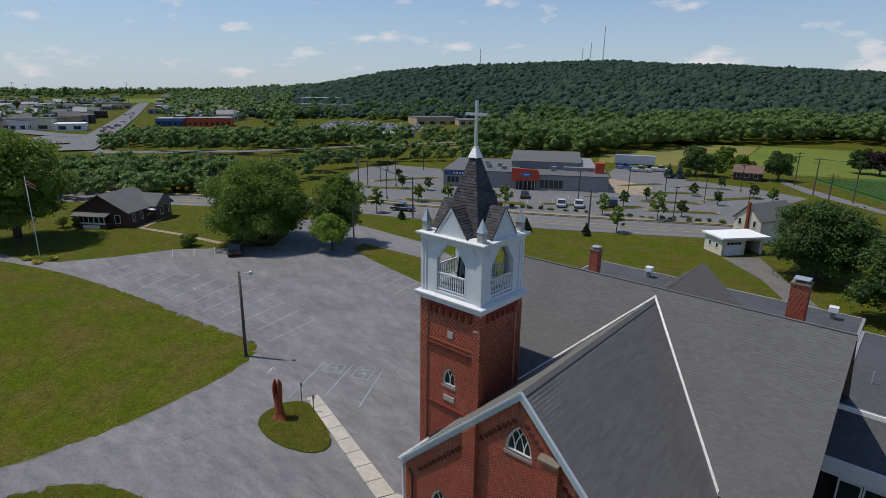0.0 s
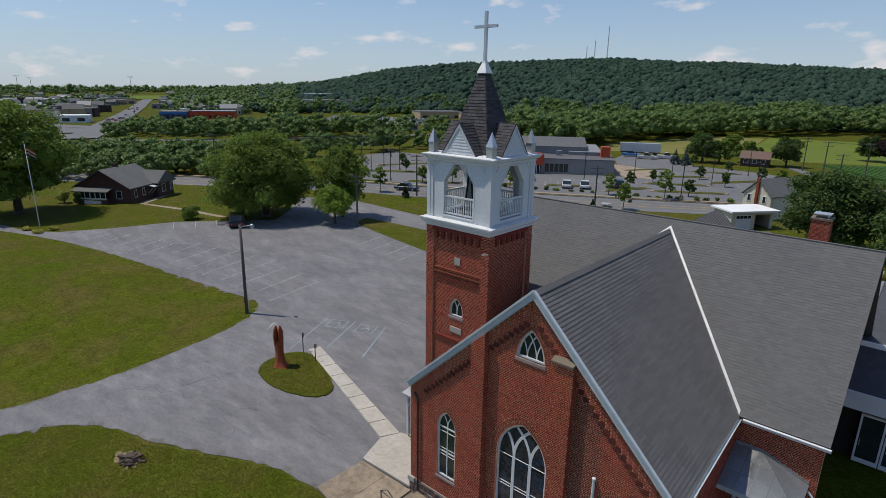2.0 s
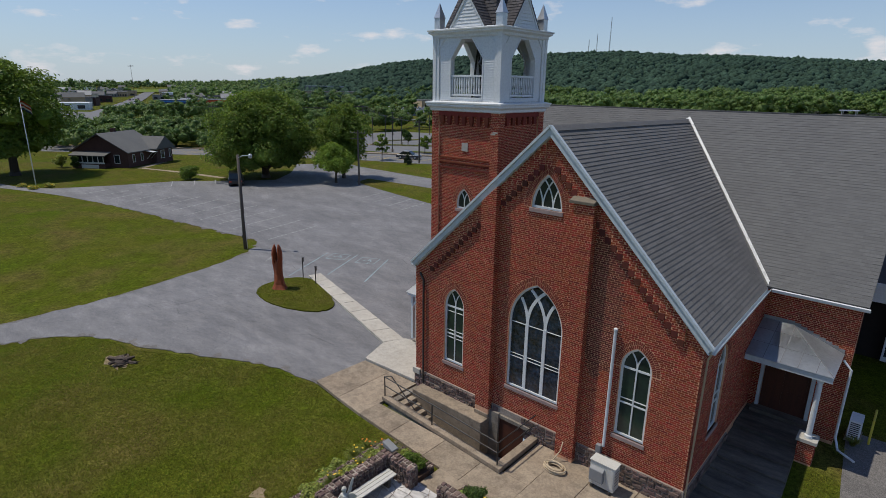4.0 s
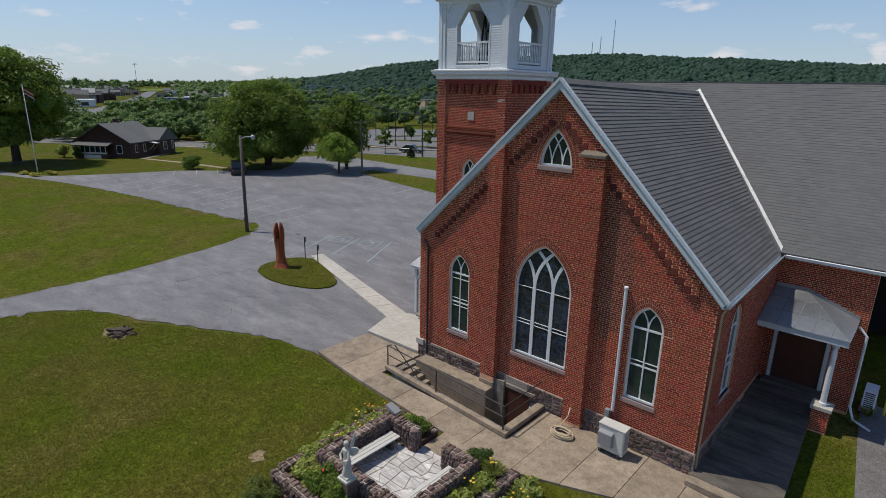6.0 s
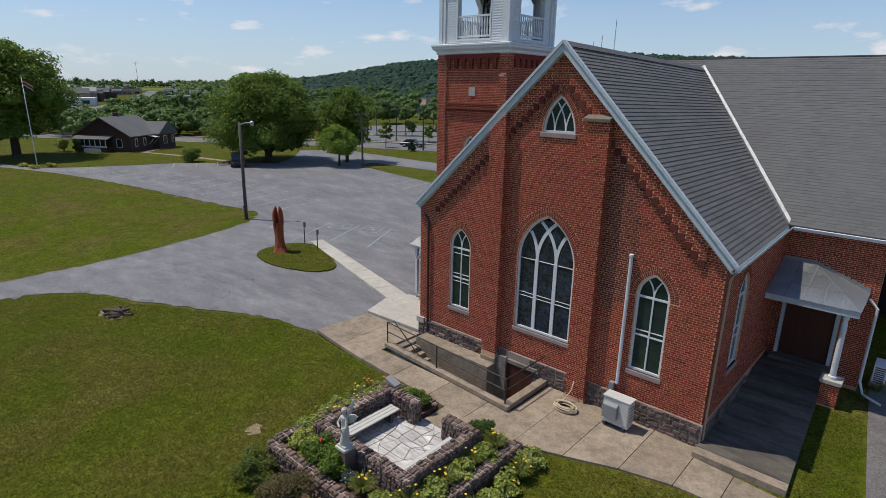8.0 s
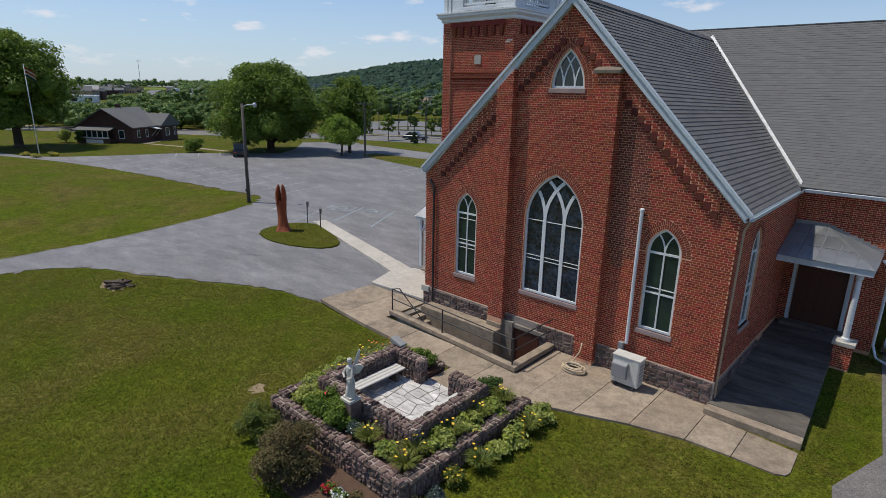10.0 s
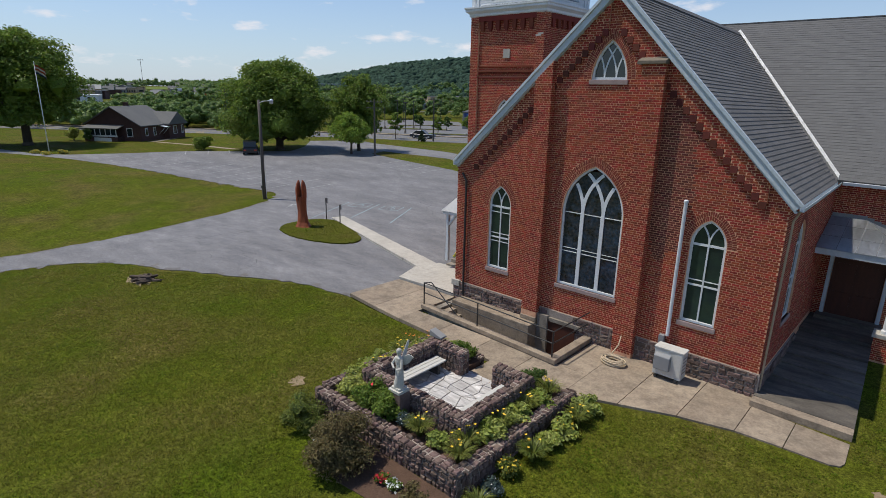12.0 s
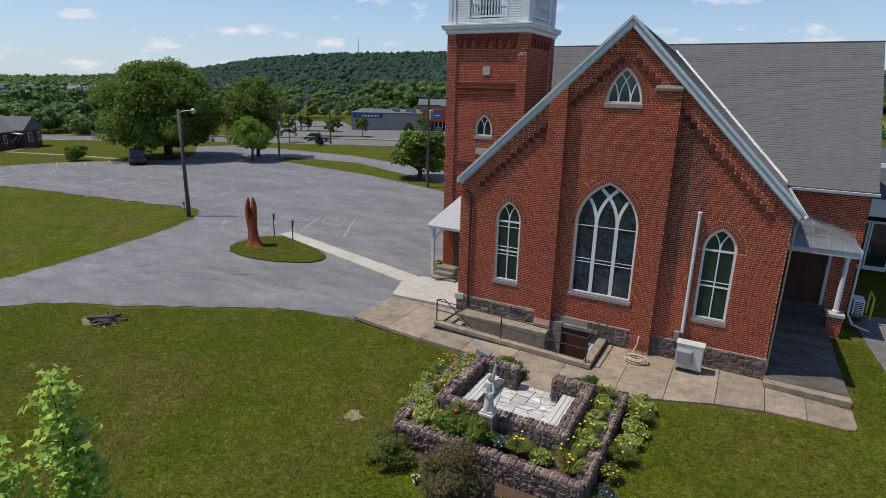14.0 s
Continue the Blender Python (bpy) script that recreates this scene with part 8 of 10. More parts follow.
# young tree whose top reaches into view
def sapling(x, y, top, seed):
    t = thing("maple_sapling", (x, y, G(x)), "young maple with fresh green pointed leaves", "tree")
    bm = bmesh.new()
    cyl(bm, (x, y, G(x) - 0.1), (x, y, top - 0.2), 0.045, 0.008, 8)
    rng = random.Random(seed)
    verts, faces, tw = [], [], []
    for i in range(44):
        f = i / 44
        zz = G(x) + 1.4 + (top - G(x) - 1.5) * f
        a = i * 2.4
        l = 0.26 * (1 - f) ** 0.5 + 0.08
        e = Vector((x + l * math.cos(a), y + l * math.sin(a), zz + l * 0.55))
        cyl(bm, (x, y, zz), e, 0.008, 0.003, 5)
        tw.append((Vector((x, y, zz)), e))
    part("trunk", bm, M_BARK, t)
    for s_, e in tw:
        for k in range(24):
            p = s_.lerp(e, rng.uniform(0.35, 1.08)) + Vector((rng.gauss(0, 0.09), rng.gauss(0, 0.09), rng.gauss(0, 0.07)))
            n = Vector((rng.gauss(0, 0.45) + 0.1, rng.gauss(0, 0.45) - 0.2, 1)).normalized()
            u = n.orthogonal().normalized()
            u.rotate(Matrix.Rotation(rng.uniform(0, 6.28), 3, n))
            w = n.cross(u)
            s = rng.uniform(0.04, 0.075)
            k0 = len(verts)
            out = [(-0.9, 0.0), (-0.35, 0.35), (0.0, 0.95), (0.25, 0.42), (1.15, 0.0), (0.25, -0.42), (0.0, -0.95), (-0.35, -0.35)]
            verts += [tuple(p + u * a * s + w * b * s + n * (-0.3 * s * (abs(b) + max(a, 0)))) for a, b in out]
            faces.append(tuple(range(k0, k0 + 8)))
    raw("leaves", verts, faces, L_SAPLING, t)


sapling(-2.15, -17.49, 6.1, 3)
sapling(-1.98, -17.45, 5.45, 5)
sapling(-2.2, -18.1, 5.35, 8)

# ---- house beyond the car park ----
def frame_at(p, q):
    """Local axes of a building: origin p, x towards q, y to its left (away from the viewer)."""
    d = Vector((q[0] - p[0], q[1] - p[1], 0)).normalized()
    return Matrix(((d.x, -d.y, 0, p[0]), (d.y, d.x, 0, p[1]), (0, 0, 1, 0), (0, 0, 0, 1)))


def local(ob_or_bm, m, z):
    for v in ob_or_bm.verts:
        v.co = m @ Vector((v.co.x, v.co.y, v.co.z + z))
    return ob_or_bm


def lpart(name, bm, material, parent, m, z, label="", bevel=0.0):
    bmesh.ops.recalc_face_normals(bm, faces=bm.faces)
    return part(name, local(bm, m, z), material, parent, label, bevel=bevel)


def gable_house(name, p, q, w, d, eave, ridge, label, wall, roof, along="y", over=0.4, category="house", trim=(1.0, 1.0)):
    """A block with a pitched roof. along: the way the ridge runs in local axes."""
    m, z = frame_at(p, q) @ Matrix.Translation((w * (1 - trim[0]), 0, 0)) @ Matrix.Diagonal((trim[0], trim[1], 1, 1)), H(*p)
    t = thing(name, (p[0], p[1], z), label, category)
    bm = bmesh.new()
    if along == "y":
        prism(bm, [(0, -0.3), (w, -0.3), (w, eave), (w / 2, ridge - 0.1), (0, eave)], "xz", 0, d)
    else:
        prism(bm, [(0, -0.3), (d, -0.3), (d, eave), (d / 2, ridge - 0.1), (0, eave)], "yz", 0, w)
    lpart("wall", bm, wall, t, m, z)
    span = w if along == "y" else d
    run = d if along == "y" else w
    for s in (0, 1):
        bm = bmesh.new()
        k = (ridge - eave) / (span / 2)
        e0 = -over if s == 0 else span + over
        poly = [(e0, eave - k * over), (span / 2, ridge), (span / 2, ridge + 0.15), (e0, eave - k * over + 0.15)]
        prism(bm, poly, "xz" if along == "y" else "yz", -over, run + over)
        lpart("roof", bm, roof, t, m, z)
    return t, m, z


def window_on(parent, m, z, plane, u, v, at, w, h_, s=1):
    fr_ = lpart("window", holed(bmesh.new(), [(u, v), (u + w, v), (u + w, v + h_), (u, v + h_)], [[(u + 0.08, v + 0.08), (u + w - 0.08, v + 0.08), (u + w - 0.08, v + h_ - 0.08), (u + 0.08, v + h_ - 0.08)]], plane, at, at - s * 0.07), M_WHITE, parent, m, z)
    lpart("pane", prism(bmesh.new(), [(u + 0.08, v + 0.08), (u + w - 0.08, v + 0.08), (u + w - 0.08, v + h_ - 0.08), (u + 0.08, v + h_ - 0.08)], plane, at - s * 0.01, at - s * 0.03), M_GLASS, fr_, m, z)


hs, hm, hz = gable_house("parsonage", (-98.5, 11.0), (-88.9, 17.6), 11.6, 12.5, 2.55, 5.3, "dark brown brick bungalow with grey shingle roof and white porch", M_BROWN_WALL, M_HROOF, trim=(0.84, 0.70))
bm = bmesh.new()
box(bm, 11.6, 12.8, 8.6, 15.0, -0.3, 2.45)
lpart("wing", bm, M_BROWN_WALL, hs, hm, hz)
bm = bmesh.new()
prism(bm, [(7.9, 2.45), (15.6, 2.45), (15.6, 2.6), (11.75, 4.5), (7.9, 2.6)], "yz", 6.0, 13.3)
lpart("wing_roof", bm, M_HROOF, hs, hm, hz)
bm = bmesh.new()
prism(bm, [(-2.3, 1.95), (0.2, 2.5), (0.2, 2.62), (-2.4, 2.08)], "yz", 0.6, 8.2)
lpart("porch_roof", bm, M_HROOF, hs, hm, hz, "grey porch roof")
bm = bmesh.new()
box(bm, 1.0, 7.9, -2.1, -0.02, -0.3, 0.75)
lpart("porch_base", bm, M_BROWN_WALL, hs, hm, hz)
for i in range(7):
    u = 1.0 + i * 1.1
    bm = bmesh.new()
    box(bm, u, u + 0.12, -2.1, -1.98, 0.75, 2.0)
    lpart("porch_post", bm, M_WHITE, hs, hm, hz)
bm = bmesh.new()
box(bm, 1.0, 7.9, -2.08, -2.02, 0.75, 1.0)
lpart("porch_rail", bm, M_WHITE, hs, hm, hz)
bm = bmesh.new()
box(bm, 1.1, 7.7, -1.95, -1.9, 1.0, 1.95)
lpart("porch_glazing", bm, M_GLASS, hs, hm, hz)
bm = bmesh.new()
prism(bm, [(3.0, -0.2), (6.6, -0.2), (6.6, 0.6), (3.0, 0.6)], "xz", -2.13, -2.10)
lpart("porch_panel", bm, M_WHITE, hs, hm, hz)
window_on(hs, hm, hz, "xz", 8.7, 0.7, 0.0, 1.2, 1.4)
for v0 in (1.6, 4.6):
    window_on(hs, hm, hz, "yz", v0, 0.8, 11.6, 0.9, 1.3, -1)
window_on(hs, hm, hz, "yz", 10.2, 0.8, 12.8, 1.5, 1.4, -1)
window_on(hs, hm, hz, "yz", 13.6, 0.8, 12.8, 0.8, 1.4, -1)
bm = bmesh.new()
prism(bm, [(11.6, 2.25), (13.2, 2.05), (13.2, 2.12), (11.6, 2.35)], "xz", 6.6, 8.4)
lpart("door_canopy", bm, M_WHITE, hs, hm, hz, "white door canopy")
for u in (6.7, 8.3):
    bm = bmesh.new()
    cyl(bm, (13.0, u, 2.05), (11.65, u, 0.9), 0.04, n=6)
    lpart("canopy_stay", bm, M_WHITE, hs, hm, hz)
bm = bmesh.new()
box(bm, 4.9, 5.7, 5.8, 6.6, 4.3, 6.0)
lpart("chimney", bm, M_BROWN_WALL, hs, hm, hz)
for poly in ([(-88.5, 18.2), (-87.6, 19.2), (-78.0, 22.0), (-68.5, 23.6), (-68.9, 22.6), (-78.4, 20.9)], [(-88.7, 18.9), (-93.2, 24.6), (-92.4, 25.0), (-87.6, 19.6)]):
    sheet("garden_path", poly, -0.005, M_CONC, "pale concrete path across the lawn", category="path")
shrub("yew_bush", -97.0, 10.2, G(-97), 1.2, 2.2, L_LIME, "yellow-green bush at the corner of the house", 1800, 0.2, 110)
shrub("yew_bush", -94.0, 11.4, G(-94), 0.8, 2.4, L_DARK, "dark conical bush at the porch", 1400, 0.18, 111)

# garage and cream house behind the church
gm, gz = frame_at((-13.7, 70.8), (-10.6, 68.3)), H(-12, 70)
gar = thing("garage", (-12, 70, gz), "low cream garage with a flat pale roof and two bays", "garage")
bm = bmesh.new()
holed(bm, [(0, -0.2), (6.6, -0.2), (6.6, 2.5), (0, 2.5)], [[(3.7, 0.0), (6.1, 0.0), (6.1, 2.1), (3.7, 2.1)]], "yz", 4.0, 3.8)
lpart("front_wall", bm, M_CREAM, gar, gm, gz)
bm = bmesh.new()
box(bm, 0, 3.8, 0.0, 0.2, -0.2, 2.5), box(bm, 0, 3.8, 6.4, 6.6, -0.2, 2.5), box(bm, 0, 0.2, 0.2, 6.4, -0.2, 2.5)
lpart("side_wall", bm, M_CREAM, gar, gm, gz)
bm = bmesh.new()
box(bm, -0.4, 4.5, -0.4, 7.2, 2.5, 2.72)
lpart("roof", bm, M_VALLEY, gar, gm, gz, "pale flat roof")
bm = bmesh.new()
box(bm, 4.0, 4.06, 0.6, 3.0, 0.0, 2.1)
gd = lpart("garage_door", bm, M_WHITE, gar, gm, gz, "white panel door")
for k in range(4):
    for r in range(4):
        bm = bmesh.new()
        box(bm, 4.06, 4.08, 0.7 + k * 0.58, 1.2 + k * 0.58, 0.1 + r * 0.5, 0.48 + r * 0.5)
        lpart("panel", bm, M_GLASS if r == 3 else M_WHITE, gd, gm, gz)
for u in (1.0, 2.6):
    window_on(gar, gm, gz, "xz", u, 0.9, 0.0, 0.6, 0.8)
wh, wm, wz = gable_house("cream_house", (-12.4, 80.5), (-9.2, 79.2), 4.6, 8.5, 3.7, 5.9, "cream clapboard house with a grey roof and an outside chimney", M_CREAM, M_HROOF, over=0.25)
for u, v in ((0.7, 0.8), (3.2, 0.8), (0.7, 2.5), (3.2, 2.5)):
    window_on(wh, wm, wz, "xz", u, v, 0.0, 0.6, 1.1)
bm = bmesh.new()
box(bm, 2.1, 2.5, -0.3, -0.02, -0.3, 6.3)
lpart("chimney", bm, M_BRICK, wh, wm, wz, "brick chimney")
sheet("garage_drive", [(-10.2, 67.6), (-6.2, 71.2), (-1.0, 61.8), (3.2, 54.8), (6.5, 46.0), (3.5, 44.0), (0.8, 53.0), (-3.6, 60.5)], -0.01, M_ASPH_D, "worn asphalt drive to the garage", category="drive")

# ---- shopping buildings across the road ----
RP, RQ = (-80.2, 87.0), (-46.4, 107.2)
rm, rz = frame_at(RP, RQ), H(*RP)
shop = thing("retail_building", (RP[0], RP[1], rz), "long low grey retail building with blue and red signs", "retail building")
def rbox(name, x0, x1, y0, y1, z0, z1, material, label="", bevel=0.0, parent=None):
    bm = bmesh.new()
    box(bm, x0, x1, y0, y1, z0, z1)
    return lpart(name, bm, material, parent or shop, rm, rz, label, bevel)


rbox("wall", 0, 18.0, 0, 26, -0.4, 3.9, M_BEIGE, "grey block wall")
rbox("roof", -0.15, 18.15, -0.15, 26, 3.9, 4.05, M_GREYROOF, "grey flat roof")
rbox("wall", 22.5, 39.2, -0.5, 24, -0.4, 3.6, M_BEIGE, "grey block wall")
rbox("roof", 22.4, 39.4, -0.65, 24, 3.6, 3.75, M_GREYROOF, "grey flat roof")
rbox("entrance_wall", 18.0, 22.5, -1.2, 10, -0.4, 2.6, M_DARK, "dark glazed entrance")
bm = bmesh.new()
prism(bm, [(16.8, 2.3), (23.2, 2.3), (23.2, 4.6), (22.4, 5.0), (16.8, 5.2)], "xz", -1.6, -0.9)
lpart("entrance_sign", bm, M_RED, shop, rm, rz, "red sign panel")
bm = bmesh.new()
lathe(bm, 0, 0, [(0.75, 0), (0.75, 0.12)], 20)
for v in bm.verts:
    v.co = Vector((20.3 + v.co.x * 1.5, -1.62 - v.co.z, 3.75 + v.co.y * 0.75))
lpart("sign_oval", bm, M_BLUE2, shop, rm, rz, "blue oval sign")
rbox("sign_bar", 19.7, 20.9, -1.80, -1.76, 3.65, 3.85, M_WHITE)
for u in (18.5, 19.5, 20.5, 21.5, 22.2):
    rbox("mullion", u, u + 0.1, -1.28, -1.2, 0.0, 2.4, M_WHITE)
rbox("sign_band", 0.4, 7.4, -0.12, 0.0, 2.85, 3.75, M_BLUE, "dark blue sign band")
for i in range(6):
    rbox("sign_bar", 2.5 + i * 0.7, 2.95 + i * 0.7, -0.16, -0.12, 3.1, 3.5, M_WHITE)
rbox("sign_bar", 1.0, 2.0, -0.16, -0.12, 3.1, 3.5, M_BLUE2)
for u in (1.0, 2.0, 3.0):
    rbox("window", u, u + 0.8, -0.05, 0.0, 1.0, 2.4, M_GLASS)
for i in range(5):
    rbox("window", 23.5 + i * 1.1, 24.4 + i * 1.1, -0.56, -0.5, 0.6, 2.5, M_GLASS)
rbox("hall_wall", 16.0, 33.0, 10, 36, -0.4, 5.6, M_PANEL_G, "grey metal-panelled hall")
bm = bmesh.new()
prism(bm, [(9.6, 5.6), (36.4, 5.6), (23, 7.0)], "yz", 15.6, 33.4)
lpart("hall_roof", bm, M_GREYROOF, shop, rm, rz, "shallow grey metal roof")
rbox("link_wall", 29, 37, 8, 30, 3.7, 4.6, M_PANEL_G)
rbox("red_pylon", 36.5, 38.6, 5.0, 7.4, 3.7, 6.2, M_RED, "red roof pylon")
for x, y in ((10, 6), (12.5, 9), (14, 4), (9, 12), (26, 6)):
    r_ = thing("rooftop_unit", tuple(rm @ Vector((x, y, rz + 4.0))), "grey rooftop air unit on the flat roof", "air unit", "rooftop units")
    bm = bmesh.new()
    box(bm, x, x + 1.2, y, y + 1.0, 3.75 if x > 22 else 4.05, 4.9)
    part("casing", local(bm, rm, rz), M_PANEL_G, r_, bevel=0.04)

# the retail car park: asphalt, islands, kerbs
LOT = [(-105.8, 75.1), (-85.0, 61.8), (-69.0, 65.8), (-45.0, 75.6), (-31.5, 82.4), (-18.0, 89.0), (-9.8, 130.9), (-22.6, 137.5), (-41.4, 141.0), (-52.0, 158.0), (-66.0, 158.0), (-62.0, 140.3), (-45.5, 110.0), (-79.7, 88.6), (-101.4, 110.0), (-118.5, 106.2), (-119.6, 93.7)]
sheet("retail_car_park", LOT, 0.0, M_ROAD, "broad asphalt shopping car park", category="car park")
sheet("retail_apron", [(-46.4, 107.0), (-38.0, 108.0), (-41.0, 121.0), (-50.0, 126.0), (-58.0, 128.0)], 0.04, M_CONC, "pale concrete apron", category="pavement")
sheet("access_road", [(-22.5, 88.5), (-12.0, 93.5), (-27.0, 122.0), (-34.0, 119.0)], 0.012, M_ROAD, "access road into the car park", category="road")
isl = [((-92, 72), (-79, 80), 2.4), ((-98, 80), (-90, 96), 2.0), ((-74, 67.5), (-64, 72.5), 2.0), ((-58, 78.0), (-53, 81.0), 2.4), ((-50, 84), (-43, 88), 1.6), ((-38, 86), (-33.5, 95), 1.6), ((-36, 101), (-26, 107), 2.0), ((-31, 92.5), (-20, 99), 1.8), ((-40, 112), (-30, 120), 2.0), ((-26, 112), (-18, 124), 2.0), ((-36, 128), (-26, 131), 1.6), ((-48, 118), (-42, 128), 1.6)]
for a, b, w in isl:
    a, b = Vector(a), Vector(b)
    s = Vector((-(b - a).y, (b - a).x)).normalized() * w / 2
    e = (b - a).normalized() * w / 2
    ring_ = [a + s, a + s * 0.6 - e * 0.7, a - e, a - s * 0.6 - e * 0.7, a - s, b - s, b - s * 0.6 + e * 0.7, b + e, b + s * 0.6 + e * 0.7, b + s]
    sheet("traffic_island", [tuple(p) for p in ring_], 0.12, M_CONC, "kerbed island in the car park", category="island", thick=0.14)
    c = (a + b) / 2
    sheet("island_grass", [tuple(c + (p - c) * 0.9) for p in ring_], 0.135, M_LAWN, "grass on the kerbed island", category="lawn")
bm = bmesh.new()
for i in range(16):
    for j, (ox, oy) in enumerate(((-60, 79.5), (-44, 95), (-38, 118))):
        p = Vector((ox, oy)) + Vector((0.86, 0.5)) * 2.6 * (i - 4)
        if j == 2 and i > 8 or j == 0 and i > 12:
            continue
        line(bm, p, p + Vector((-0.5, 0.86)) * 4.6, 0.12, 0.01)
tagged(part("retail_bay_lines", bm, M_PAINT_W), "white bay lines of the shopping car park", "road marking", kind="structure")
random.seed(31)
for x, y, h_ in ((-68.4, 54.3, 5.0), (-65.6, 72.0, 4.2), (-70.1, 67.6, 3.6), (-78.2, 79.2, 3.2), (-53.5, 75.5, 4.6), (-26.3, 85.1, 5.6), (-35.9, 82.7, 4.2), (-27.7, 71.0, 4.6), (-24.1, 91.3, 3.4), (-35.8, 103.7, 2.8), (-36.3, 92.9, 3.4), (-14.3, 117.5, 3.6), (-28.2, 130.7, 3.0), (-39.0, 138.9, 3.2), (-22.5, 108.0, 3.2), (-30, 116, 3.0), (-57, 76.0, 3.2), (-95, 86, 3.0), (-84.5, 77.0, 3.4), (-19.0, 122.0, 3.2)):
    tree("young_tree", x, y, h_, h_ * 0.34, "small young street tree on grass", L_MAPLE if h_ > 3.5 else L_DARK, 0.24, 0.07, 420, 0.30, 10, int(x * -10), group="young trees")


def conifer(x, y, h_, r, leaf, label, seed):
    t = thing("conifer", (x, y, H(x, y)), label, "tree", "conifers")
    z0 = H(x, y)
    part("trunk", cyl(bmesh.new(), (x, y, z0 - 0.1), (x, y, z0 + h_ * 0.9), 0.1, 0.02, 6), M_BARK, t)
    cl = []
    for i in range(26):
        f = i / 25
        a = i * 2.4
        q = r * (1 - f) * 0.62
        cl.append((x + q * math.cos(a), y + q * math.sin(a), z0 + 0.25 + h_ * 0.92 * f, r * 0.42 * (1 - f * 0.85)))
    ob = new("crown", mesh_from("crown", [leaf_cloud(cl, 900, 0.22, seed, squash=0.9), lumps(cl, seed, sub=1, shrink=0.7)], leaf))
    ob.parent = t
    ob.matrix_parent_inverse = Matrix.Translation((x, y, z0)).inverted()


for i, (x, y, h_, leaf) in enumerate(((-60.7, 53.4, 1.9, L_SPRUCE), (-30.5, 65.7, 2.0, L_SPRUCE), (-39.1, 61.2, 2.4, L_SPRUCE), (-44.5, 140.5, 4.2, L_BLUE), (-42.0, 141.5, 4.0, L_BLUE))):
    conifer(x, y, h_, h_ * 0.42, leaf, "small dense conifer on the verge" if leaf is L_SPRUCE else "blue-grey spruce by the car park", 120 + i)
for i in range(22):
    f = i / 21
    x, y = -56.5 + 40 * f + random.uniform(-0.5, 0.5), 74.0 + 15.2 * f + 1.5 + random.uniform(-0.4, 0.4)
    if 9 < i < 12:
        continue
    shrub("hedge_shrub", x, y, G(x), random.uniform(0.5, 0.9), random.uniform(0.6, 1.0), L_DARK if i % 3 else L_MAPLE, "low round shrub along the car park edge", 180, 0.2, 140 + i, group="hedge shrubs")


def post_lamp(x, y, h_):
    t = thing("street_lamp", (x, y, H(x, y)), "tall dark car park lamp on a slim square pole", "street lamp", "car park lamps")
    z0 = H(x, y)
    part("pole", box(bmesh.new(), x - 0.06, x + 0.06, y - 0.06, y + 0.06, z0, z0 + h_), M_BLACK, t)
    part("base", cyl(bmesh.new(), (x, y, z0 - 0.05), (x, y, z0 + 0.6), 0.22, 0.22, 8), M_CONC, t)
    part("lamp_head", box(bmesh.new(), x - 0.55, x + 0.55, y - 0.16, y + 0.16, z0 + h_, z0 + h_ + 0.12), M_BLACK, t)


for x, y in ((-77.2, 65.2), (-87.6, 77.9), (-90.6, 71.5), (-95.5, 80.0), (-103.0, 104.0), (-25.3, 108.6), (-23.8, 86.2), (-15.1, 100.7), (-23.5, 129.7), (-34.2, 130.7), (-39.4, 102.1), (-46, 92), (-30, 98), (-110, 96)):
    post_lamp(x, y, 6.2)


def utility_pole(x, y, h_, arm=1.1, tr=False, group="utility poles"):
    z0 = H(x, y)
    t = thing("utility_pole", (x, y, z0), "weathered wooden utility pole with a crossarm", "utility pole", group)
    part("pole", cyl(bmesh.new(), (x, y, z0 - 0.2), (x, y, z0 + h_), 0.15, 0.10, 8), M_POLE, t)
    d = Vector((0.86, 0.5, 0)) * arm
    for k in (0.35, 1.1):
        part("crossarm", cyl(bmesh.new(), Vector((x, y, z0 + h_ - k)) - d, Vector((x, y, z0 + h_ - k)) + d, 0.05, n=5), M_POLE, t)
    for s in (-0.9, -0.45, 0.45, 0.9):
        p = Vector((x, y, z0 + h_ - 0.3)) + d * s
        part("insulator", cyl(bmesh.new(), p, p + Vector((0, 0, 0.18)), 0.035, n=6), M_PANEL_G, t)
    if tr:
        part("transformer", lathe(bmesh.new(), x + 0.3, y, [(0.2, z0 + h_ - 2.4), (0.22, z0 + h_ - 1.6), (0.1, z0 + h_ - 1.5)], 10), M_PANEL_G, t)


for x, y, h_, tr in ((-60.3, 55.9, 7.5, False), (-31.5, 68.4, 7.0, False), (-81.5, 61.0, 9.5, True), (-49.5, 33.0, 7.4, False), (-23.7, 27.2, 9.0, True), (-10.0, 137.7, 8.5, False), (-1.7, 131.2, 9.0, False), (-16, 150, 8.5, False), (-112, 44, 9.0, False), (-100, 52, 9.0, False), (-4.0, 112.0, 8.0, False)):
    utility_pole(x, y, h_, tr=tr)
for x, y, h_ in ((-432, 78, 25.0), (-436, 86, 24.0), (-408, 136, 26.0)):
    utility_pole(x, y, h_, arm=2.2, group="tall town poles")
# overhead lines, sagging from pole to pole
wires = thing("overhead_wires", (-60, 45, 6), "thin black overhead wires between the poles", "wires")
def span(a, b, sag):
    pts = []
    for i in range(13):
        f = i / 12
        p = Vector(a).lerp(Vector(b), f)
        p.z -= sag * 4 * f * (1 - f)
        pts.append(tuple(p))
    part("wire", tube(bmesh.new(), pts, 0.025, 4), M_BLACK, wires)


